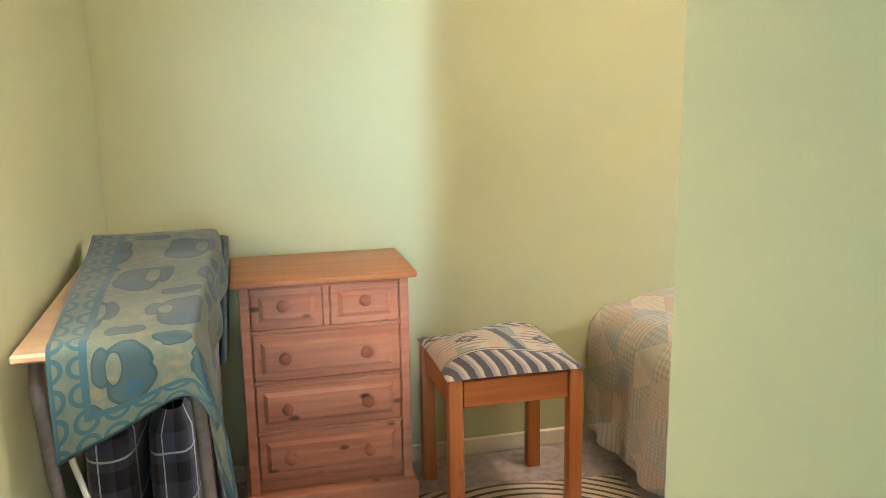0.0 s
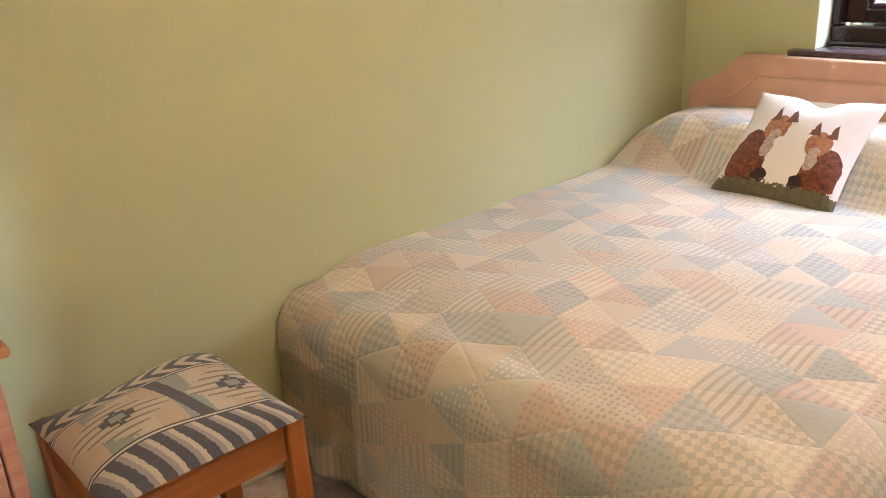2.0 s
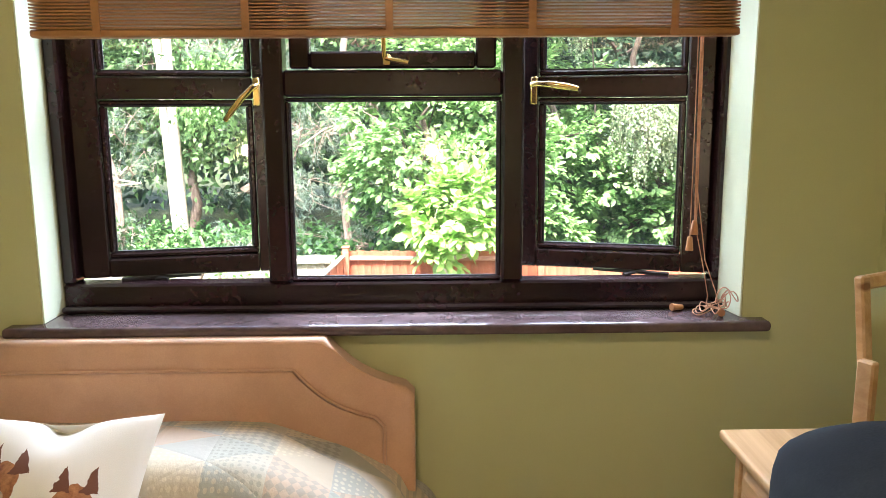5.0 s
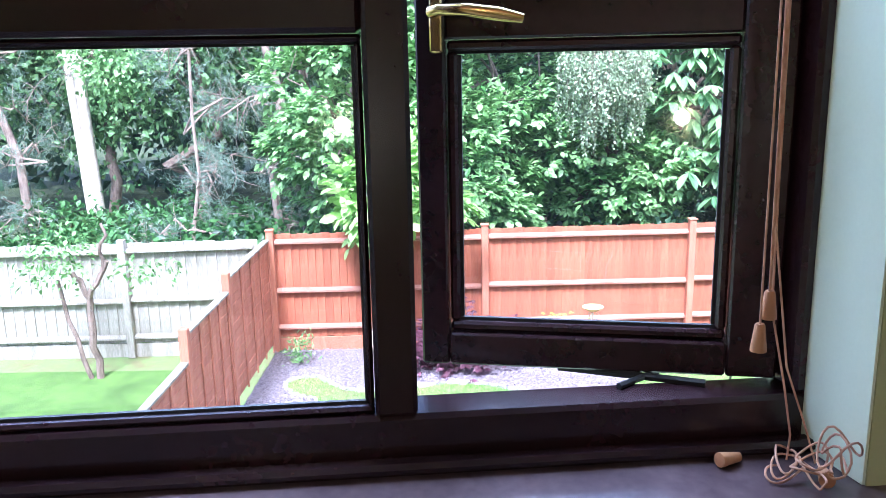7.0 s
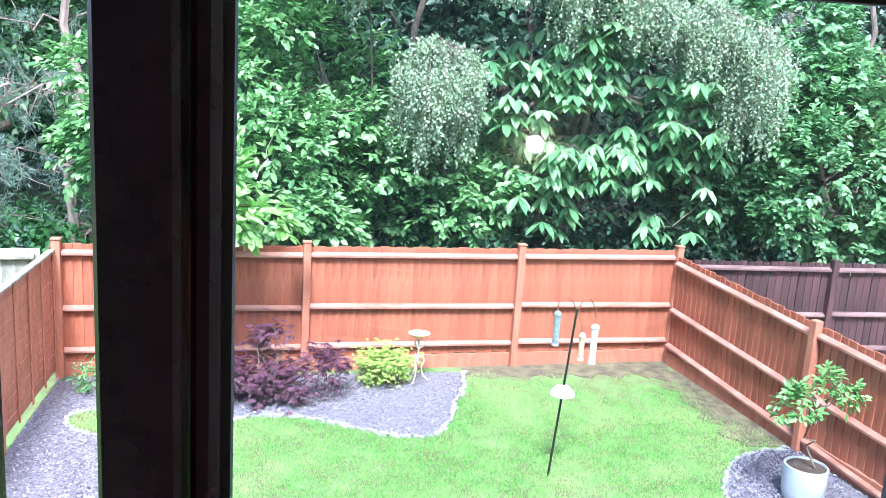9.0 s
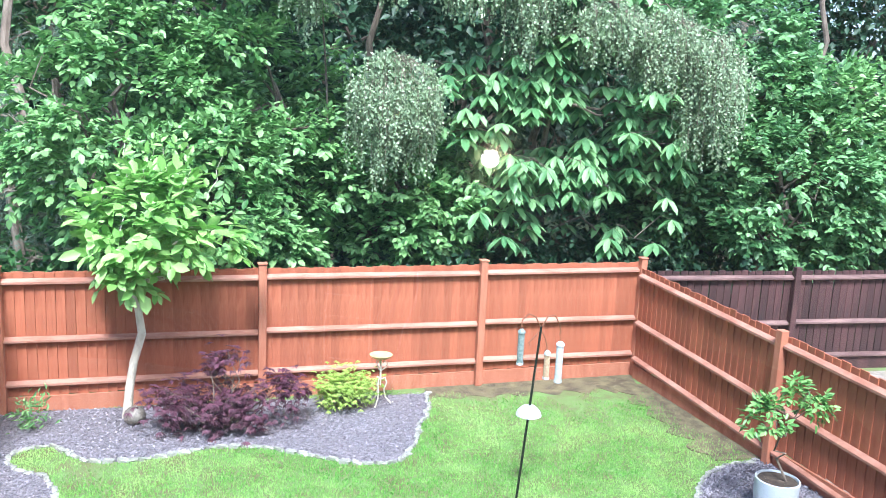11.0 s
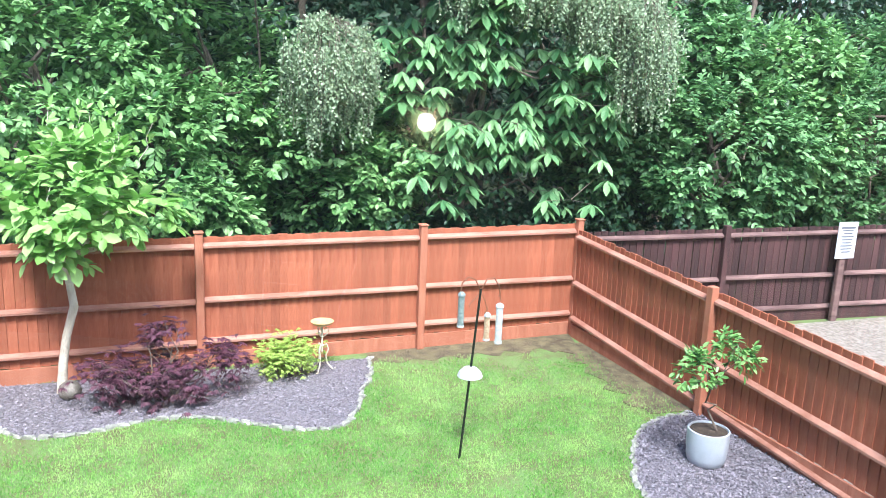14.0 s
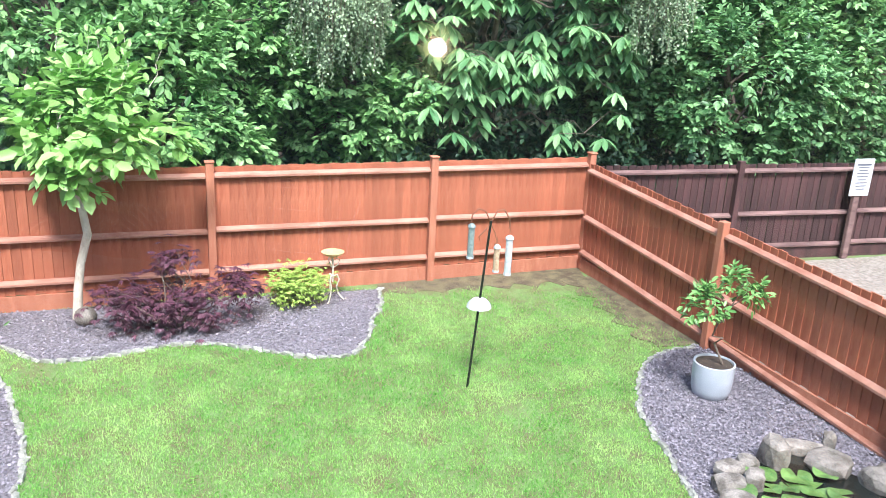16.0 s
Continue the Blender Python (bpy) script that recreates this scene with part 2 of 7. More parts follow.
def part(name, bm, material, parent=None, label="", smooth=False):
    """Links a bmesh, drawn in world coordinates, as one mesh object under a thing or a part."""
    off = BASE[parent.name] if parent else Vector((0, 0, 0))
    bm.transform(Matrix.Translation(-off))
    bmesh.ops.recalc_face_normals(bm, faces=bm.faces)
    me = bpy.data.meshes.new(name)
    bm.to_mesh(me)
    bm.free()
    me.materials.append(material)
    if smooth:
        me.polygons.foreach_set("use_smooth", [True] * len(me.polygons))
        me.set_sharp_from_angle(angle=radians(40))
    ob = new(name, me)
    ob.parent = parent
    BASE[ob.name] = off
    if label:
        ob["label"] = label
    return ob


def structure(name, bm, material, label, category, parent=None, smooth=False):
    ob = part(name, bm, material, parent, smooth=smooth)
    return tagged(ob, label, category, kind="structure")


def raw_mesh(name, verts, faces, material, parent=None, smooth=False):
    """Links plain arrays, in world coordinates, as one mesh object."""
    off = np.array(BASE[parent.name]) if parent else np.zeros(3)
    me = bpy.data.meshes.new(name)
    v = np.asarray(verts, dtype=np.float32) - off.astype(np.float32)
    f = np.asarray(faces, dtype=np.int32)
    k = f.shape[1]
    me.vertices.add(len(v))
    me.vertices.foreach_set("co", v.ravel())
    me.loops.add(f.size)
    me.loops.foreach_set("vertex_index", f.ravel())
    me.polygons.add(len(f))
    me.polygons.foreach_set("loop_start", np.arange(0, f.size, k, dtype=np.int32))
    me.update(calc_edges=True)
    me.materials.append(material)
    if smooth:
        me.polygons.foreach_set("use_smooth", np.ones(len(f), dtype=bool))
    ob = new(name, me)
    ob.parent = parent
    BASE[ob.name] = Vector(off)
    return ob


# ---- the room ----
XW, YW, XL, YS, ZC = 3.0, 2.0, -0.69, -0.60, 2.40      # window wall, bed wall, far wall, south wall, ceiling
ZG = -2.466                                            # the garden
WY0, WY1, WZ0, WZ1 = -0.265, 1.465, 0.99, 2.05         # window opening

structure("floor", boxes((XL - 0.15, XW + 0.3, -2.7, YW + 0.15, -0.25, 0.0)), M_CARPET, "beige speckled fitted carpet over the bedroom floor", "carpet")
structure("ceiling", boxes((XL - 0.15, XW + 0.3, -2.7, YW + 0.15, ZC, ZC + 0.2)), M_CEIL, "plain white painted plaster ceiling", "ceiling")
structure("wall_bed", boxes((XL - 0.15, XW + 0.3, YW, YW + 0.15, 0, ZC)), M_WALL, "plain green painted plaster wall beside the bed", "wall")
structure("wall_far", boxes((XL - 0.15, XL, -2.6, YW, 0, ZC)), M_WALL, "plain green painted plaster wall beside the folding table", "wall")
structure("wall_window", boxes((XW, XW + 0.3, YS, WY0, 0, ZC), (XW, XW + 0.3, WY1, YW, 0, ZC), (XW, XW + 0.3, WY0, WY1, 0, WZ0 - 0.03), (XW, XW + 0.3, WY0, WY1, WZ1, ZC)), M_WALL, "green painted plaster wall around the bedroom window", "wall")
structure("wall_south", boxes((0.9, XW + 0.3, YS - 0.15, YS, 0, ZC), (0.016, 0.9, YS - 0.15, -0.2, 0, ZC), (0.016, 0.15, -2.6, YS - 0.15, 0, ZC), (XL - 0.15, 0.15, -2.75, -2.6, 0, ZC)), M_WALL, "green painted plaster walls of the entry and recess", "wall")
for nm, sp in (("baseboard_window", (XW - 0.015, XW - 0.001, YS + 0.015, YW - 0.015, 0.001, 0.066)), ("baseboard_bed", (XL + 0.015, XW - 0.016, YW - 0.015, YW - 0.001, 0.001, 0.066)), ("baseboard_far", (XL + 0.001, XL + 0.015, -2.5, YW - 0.016, 0.001, 0.066))):
    structure(nm, boxes(sp, bevel=0.005), M_SKIRT, "cream gloss painted wooden skirting board", "skirting")
# painted linings of the window reveal
splay = boxes((XW + 0.002, XW + 0.1145, WY0 + 0.0005, WY0 + 0.004, WZ0, WZ1))
for q in splay.verts:
    if q.co.x > XW + 0.1 and q.co.y > WY0 + 0.002:
        q.co.y += 0.018
structure("trim_reveal_south", splay, M_REVEAL, "pale mint painted window reveal", "window reveal")
structure("trim_reveal_north", boxes((XW + 0.002, XW + 0.115, WY1 - 0.004, WY1 - 0.0005, WZ0, WZ1)), M_REVEAL, "pale mint painted window reveal", "window reveal")

# ---- the window ----
window = thing("window_1", (3.14, 0.6, WZ0), "dark mahogany casement window with two casements ajar", "window")
tagged(window, kind="structure")
FX0, FX1 = 3.115, 3.185
MUL = ((0.272, 0.326), (0.874, 0.928))
part("window_frame", boxes((FX0, FX1, WY0 + 0.004, WY1 - 0.004, WZ0 + 0.002, 1.062), (FX0, FX1, WY0 + 0.004, WY1 - 0.004, 2.0, WZ1), (FX0, FX1, WY0 + 0.004, -0.228, 1.062, 2.0), (FX0, FX1, 1.428, WY1 - 0.004, 1.062, 2.0), bevel=0.006), M_FRAME, window)
for y0, y1 in MUL:
    part("mullion", boxes((FX0 - 0.004, FX1, y0, y1, 1.062, 2.0), bevel=0.006), M_FRAME, window)
part("transom", boxes((FX0, FX1, 0.3265, 0.8735, 1.537, 1.602), bevel=0.006), M_FRAME, window)
part("glazing_bead", boxes((3.125, 3.14, 0.327, 0.873, 1.063, 1.072), (3.125, 3.14, 0.327, 0.873, 1.527, 1.536), (3.125, 3.14, 0.327, 0.336, 1.073, 1.526), (3.125, 3.14, 0.864, 0.873, 1.073, 1.526), bevel=0.004), M_FRAME, window)
part("gasket", boxes((3.141, 3.147, 0.327, 0.873, 1.063, 1.075), (3.141, 3.147, 0.327, 0.873, 1.524, 1.536), (3.141, 3.147, 0.327, 0.339, 1.076, 1.523), (3.141, 3.147, 0.861, 0.873, 1.076, 1.523)), M_RUBBER, window)
part("pane", boxes((3.149, 3.153, 0.327, 0.873, 1.063, 1.536)), M_GLASS, window).visible_shadow = False
part("bottom_bead", boxes((3.085, FX0 - 0.001, WY0 + 0.006, WY1 - 0.006, WZ0 + 0.001, 1.008), bevel=0.006), M_FRAME, window)


def handle_mesh(bm, m, lever):
    box(bm, -0.010, -0.002, -0.009, 0.009, -0.040, 0.034, bevel=0.003, m=m)
    b2 = bmesh.new()
    rod(b2, [(-0.012, 0, 0.012), (-0.032, 0, 0.012), (-0.042, -0.012, 0.014), (-0.046, -0.05, 0.012), (-0.044, -0.09, 0.006), (-0.04, -0.12, 0.0)], [0.0085, 0.008, 0.0075, 0.0085, 0.009, 0.006], 10)
    tmp = bpy.data.meshes.new("tmp")
    b2.transform(m @ Matrix.Translation((0, 0, 0.012)) @ Matrix.Rotation(radians(lever), 4, "X") @ Matrix.Translation((0, 0, -0.012)))
    b2.to_mesh(tmp)
    b2.free()
    bm.from_mesh(tmp)
    bpy.data.meshes.remove(tmp)


def casement(hinge_y, side, degrees, lever=0.0):
    """A side-hung sash with one glazing bar. side +1: the hinge is at its low-y end."""
    w, x1 = 0.498, 0.0
    turn = Matrix.Translation((3.152, hinge_y, 0)) @ Matrix.Rotation(radians(-degrees * side), 4, "Z")

    def slab(specs, bevel=0.0):
        bm = bmesh.new()
        for (a, b, c, d, e, f) in specs:
            box(bm, a, b, c * side, d * side, e, f, bevel=bevel)
        bm.transform(turn)
        return bm
    z0, z1, st, sh = 1.070, 1.995, 0.040, 0.070
    sash = part("casement", slab([(0, 0.05, 0.004, sh, z0, z1), (0, 0.05, w - st, w, z0, z1), (0, 0.05, sh + 0.001, w - st - 0.001, z0, z0 + 0.048), (0, 0.05, sh + 0.001, w - st - 0.001, z1 - 0.06, z1), (0.004, 0.046, sh + 0.001, w - st - 0.001, 1.533, 1.590)], 0.003), M_FRAME, window)
    rows = ((z0 + 0.049, 1.532), (1.591, z1 - 0.061))
    y0, y1 = sh + 0.0015, w - st - 0.0015
    for a, b in rows:
        part("glazing_bead", slab([(0.010, 0.022, y0, y1, a, a + 0.014), (0.010, 0.022, y0, y1, b - 0.014, b), (0.010, 0.022, y0, y0 + 0.014, a + 0.015, b - 0.015), (0.010, 0.022, y1 - 0.014, y1, a + 0.015, b - 0.015)], 0.004), M_FRAME, sash)
        part("gasket", slab([(0.0225, 0.029, y0, y1, a, a + 0.018), (0.0225, 0.029, y0, y1, b - 0.018, b), (0.0225, 0.029, y0, y0 + 0.018, a + 0.019, b - 0.019), (0.0225, 0.029, y1 - 0.018, y1, a + 0.019, b - 0.019)]), M_RUBBER, sash)
        part("pane", slab([(0.030, 0.034, y0, y1, a, b)]), M_GLASS, sash).visible_shadow = False
    bm = bmesh.new()
    handle_mesh(bm, turn @ Matrix.Translation((0, (w - 0.03) * side, 1.555)) @ Matrix.Diagonal((1, side, 1, 1)), lever)
    part("window_handle", bm, M_BRASS, sash, "polished brass lever handle", smooth=True)
    bm = bmesh.new()
    rod(bm, [turn @ Vector((0.02, 0.30 * side, z0 - 0.004)), (3.16, hinge_y + 0.10 * side, 1.066)], 0.006, 6)
    rod(bm, [turn @ Vector((0.02, 0.16 * side, z0 - 0.004)), (3.165, hinge_y + 0.22 * side, 1.066)], 0.005, 6)
    part("friction_stay", bm, M_RUBBER, sash, "black metal friction stay")


casement(-0.226, 1, 15.0)
casement(1.426, -1, 10.0, 42.0)
vent = part("top_vent", boxes((3.125, 3.17, 0.342, 0.392, 1.606, 1.996), (3.125, 3.17, 0.808, 0.858, 1.606, 1.996), (3.125, 3.17, 0.393, 0.807, 1.606, 1.648), (3.125, 3.17, 0.393, 0.807, 1.95, 1.996), bevel=0.005), M_FRAME, window)
part("pane", boxes((3.147, 3.151, 0.393, 0.807, 1.649, 1.949)), M_GLASS, vent).visible_shadow = False
bm = boxes((3.110, 3.124, 0.605, 0.625, 1.612, 1.640), bevel=0.003)
rod(bm, [(3.105, 0.615, 1.63), (3.09, 0.60, 1.625), (3.085, 0.56, 1.618)], 0.006, 8)
rod(bm, [(3.105, 0.62, 1.63), (3.10, 0.622, 1.70)], 0.006, 8)
part("stay_handle", bm, M_BRASS, vent, "polished brass stay handle", smooth=True)

bm = boxes((2.955, 3.12, -0.325, 1.548, 0.962, 0.989))
edges = [e for e in bm.edges if all(v.co.x < 2.96 for v in e.verts) or all(v.co.y < -0.32 for v in e.verts) or all(v.co.y > 1.54 for v in e.verts)]
bmesh.ops.bevel(bm, geom=edges, offset=0.011, segments=4, affect="EDGES", profile=0.5)
structure("window_sill", bm, M_SILL, "dark varnished wooden window board with rounded nose", "window sill", smooth=True)

# ---- bed ----
def smooth01(a, b, x):
    u = np.clip((x - a) / (b - a), 0, 1)
    return u * u * (3 - 2 * u)


def quilt_material():
    """Faded triangular patchwork: each triangle its own colour, many with dots, checks or stripes."""
    m, nd, ln, b = nodes_of("faded_patchwork_quilt")
    uv = nd.new("ShaderNodeUVMap")
    sep = nd.new("ShaderNodeSeparateXYZ")
    ln.new(uv.outputs[0], sep.inputs[0])

    def op(kind, a, c=None, d=None):
        n = nd.new("ShaderNodeMath")
        n.operation = kind
        for i, val in enumerate((a, c, d)):
            if val is None:
                continue
            if isinstance(val, (int, float)):
                n.inputs[i].default_value = val
            else:
                ln.new(val, n.inputs[i])
        return n.outputs[0]
    k = 1 / 0.128
    u, v = op("MULTIPLY", sep.outputs[0], k), op("MULTIPLY", sep.outputs[1], k)
    row = op("FLOOR", v)
    shift = op("MULTIPLY_ADD", row, 0.5, u)
    fu, fv = op("FRACT", shift), op("FRACT", v)
    # isosceles triangles pointing up and down in turn
    tent = op("MULTIPLY", op("ABSOLUTE", op("SUBTRACT", fu, 0.5)), 2.0)
    up = op("LESS_THAN", op("ADD", tent, fv), 1.0)
    half = op("MULTIPLY", op("GREATER_THAN", fu, 0.5), op("SUBTRACT", 1.0, up))
    comb = nd.new("ShaderNodeCombineXYZ")
    ln.new(op("ADD", op("FLOOR", shift), half), comb.inputs[0])
    ln.new(row, comb.inputs[1])
    ln.new(op("MULTIPLY", up, 7.3), comb.inputs[2])
    wnz = nd.new("ShaderNodeTexWhiteNoise")
    ln.new(comb.outputs[0], wnz.inputs[0])
    cols = ramp(nd, [(0.0, (0.55, 0.48, 0.37)), (0.17, (0.54, 0.42, 0.32)), (0.33, (0.41, 0.42, 0.37)), (0.5, (0.57, 0.50, 0.38)), (0.66, (0.43, 0.43, 0.39)), (0.83, (0.49, 0.46, 0.37))])
    cols.color_ramp.interpolation = "CONSTANT"
    ln.new(wnz.outputs[0], cols.inputs[0])
    second = nd.new("ShaderNodeTexWhiteNoise")
    comb2 = nd.new("ShaderNodeVectorMath")
    comb2.operation = "ADD"
    comb2.inputs[1].default_value = (31.7, 12.1, 5.5)
    ln.new(comb.outputs[0], comb2.inputs[0])
    ln.new(comb2.outputs[0], second.inputs[0])
    pickn = second.outputs[0]
    # prints: checks, stripes, dots
    ck = nd.new("ShaderNodeTexChecker")
    set_in(ck, Scale=66.0)
    rot = nd.new("ShaderNodeMapping")
    rot.inputs["Rotation"].default_value = (0, 0, radians(45))
    ln.new(uv.outputs[0], rot.inputs[0])
    ln.new(rot.outputs[0], ck.inputs["Vector"])
    stripes = op("GREATER_THAN", op("FRACT", op("MULTIPLY", v, 6.0)), 0.6)
    vd = nd.new("ShaderNodeTexVoronoi")
    set_in(vd, Scale=68.0, Randomness=0.3)
    ln.new(uv.outputs[0], vd.inputs["Vector"])
    dots = op("LESS_THAN", vd.outputs["Distance"], 0.33)
    a = op("MULTIPLY", ck.outputs["Fac"], op("LESS_THAN", pickn, 0.3))
    s = op("MULTIPLY", stripes, op("MULTIPLY", op("GREATER_THAN", pickn, 0.3), op("LESS_THAN", pickn, 0.55)))
    d = op("MULTIPLY", dots, op("GREATER_THAN", pickn, 0.68))
    prints = op("MULTIPLY", op("MAXIMUM", op("MAXIMUM", a, s), d), 0.50)
    mx = nd.new("ShaderNodeMix")
    mx.data_type = "RGBA"
    ln.new(prints, mx.inputs["Factor"])
    ln.new(cols.outputs[0], mx.inputs[6])
    other = ramp(nd, [(0.0, (0.28, 0.30, 0.27)), (0.4, (0.74, 0.66, 0.50)), (0.62, (0.24, 0.25, 0.22)), (0.82, (0.70, 0.62, 0.48))])
    other.color_ramp.interpolation = "CONSTANT"
    ln.new(second.outputs["Color"], other.inputs[0])
    ln.new(other.outputs[0], mx.inputs[7])
    fade = nd.new("ShaderNodeTexNoise")
    set_in(fade, Scale=3.0, Detail=4.0)
    ln.new(uv.outputs[0], fade.inputs["Vector"])
    hsv = nd.new("ShaderNodeHueSaturation")
    rng = nd.new("ShaderNodeMapRange")
    set_in(rng, To_Min=0.80, To_Max=1.06)
    ln.new(fade.outputs[0], rng.inputs[0])
    ln.new(rng.outputs[0], hsv.inputs["Value"])
    ln.new(mx.outputs[2], hsv.inputs["Color"])
    ln.new(hsv.outputs[0], b.inputs["Base Color"])
    set_in(b, Roughness=0.9)
    b.inputs["Sheen Weight"].default_value = 0.15
    weave = nd.new("ShaderNodeTexNoise")
    set_in(weave, Scale=70.0, Detail=4.0)
    ln.new(uv.outputs[0], weave.inputs["Vector"])
    seam = op("MINIMUM", op("ABSOLUTE", op("SUBTRACT", op("ADD", tent, fv), 1.0)), op("MULTIPLY", op("MINIMUM", fv, op("SUBTRACT", 1.0, fv)), 2.0))
    groove = op("MULTIPLY", op("MINIMUM", op("MULTIPLY", seam, 9.0), 1.0), 0.22)
    bp = nd.new("ShaderNodeBump")
    set_in(bp, Strength=0.45, Distance=0.006)
    ln.new(op("MULTIPLY_ADD", weave.outputs[0], 0.5, groove), bp.inputs["Height"])
    ln.new(bp.outputs[0], b.inputs["Normal"])
    return m


M_QUILT = quilt_material()
M_VELVET = surface("peach_velour_upholstery", (0.52, 0.30, 0.20), (0.62, 0.37, 0.25), rough=0.85, scale=(5, 5, 5), fine=300, bump=0.15, depth=0.001, sheen=0.4)
M_BINDING = surface("cream_cotton_binding", (0.46, 0.42, 0.34), (0.56, 0.51, 0.42), rough=0.9, scale=(30, 30, 30), fine=300, bump=0.3)
M_DIVAN = surface("dark_divan_fabric", (0.03, 0.03, 0.035), (0.06, 0.06, 0.065), rough=0.9, scale=(8, 8, 8), fine=200)

bed = thing("bed", (1.95, 1.25, 0.0), "double divan bed covered by a faded patchwork quilt", "bed")
part("divan_base", boxes((1.02, 2.90, 0.60, 1.95, 0.02, 0.30), bevel=0.02), M_DIVAN, bed)
part("mattress", boxes((1.17, 2.90, 0.62, 1.94, 0.305, 0.525), bevel=0.06), M_CEIL, bed)


def headboard_outline(inset, steps):
    """Padded headboard with scooped shoulders, from the low corner round to the other side."""
    y0, y1, zt, zs, ch = 0.552 + inset, 1.925 - inset, 0.966 - inset, 0.822 - inset, 0.215
    side = [(y0, 0.28 + inset), (y0, zs)]
    for i in range(steps + 1):
        u = i / steps
        dip = 0.022 * math.sin(math.pi * u)
        side.append((y0 + 0.022 + (ch - 0.022) * u + dip * 0.55, zs + 0.022 + (zt - zs - 0.022) * u - dip * 0.8))
    return side + [(y0 + y1 - y, z) for y, z in side[::-1]]


def padded(bm, outline, x_back, x_front, rounding):
    back = [bm.verts.new((x_back, y, z)) for y, z in outline]
    front = [bm.verts.new((x_front, y, z)) for y, z in outline]
    n = len(outline)
    for i in range(n):
        bm.faces.new((back[i], back[(i + 1) % n], front[(i + 1) % n], front[i]))
    f = bm.faces.new(front)
    bm.faces.new(back[::-1])
    bmesh.ops.bevel(bm, geom=list(f.edges), offset=rounding, segments=3, affect="EDGES", profile=0.6)


head = thing("headboard", (2.94, 1.24, 0.28), "peach velour padded headboard with scooped shoulders on the window wall", "headboard")
bm = bmesh.new()
padded(bm, headboard_outline(0.0, 6), 2.982, 2.925, 0.014)
part("padded_border", bm, M_VELVET, head, smooth=True)
bm = bmesh.new()
padded(bm, headboard_outline(0.078, 6), 2.924, 2.912, 0.010)
part("padded_centre", bm, M_VELVET, head, smooth=True)
bm = bmesh.new()
loop = [(2.921, y, z) for y, z in headboard_outline(0.074, 6)]
rod(bm, loop, 0.0045, 6)
part("piping", bm, M_VELVET, head, "peach piping round the centre panel", smooth=True)
for y in (0.75, 1.66):
    part("bracket", boxes((2.94, 2.96, y, y + 0.07, 0.0, 0.29)), M_DIVAN, head)


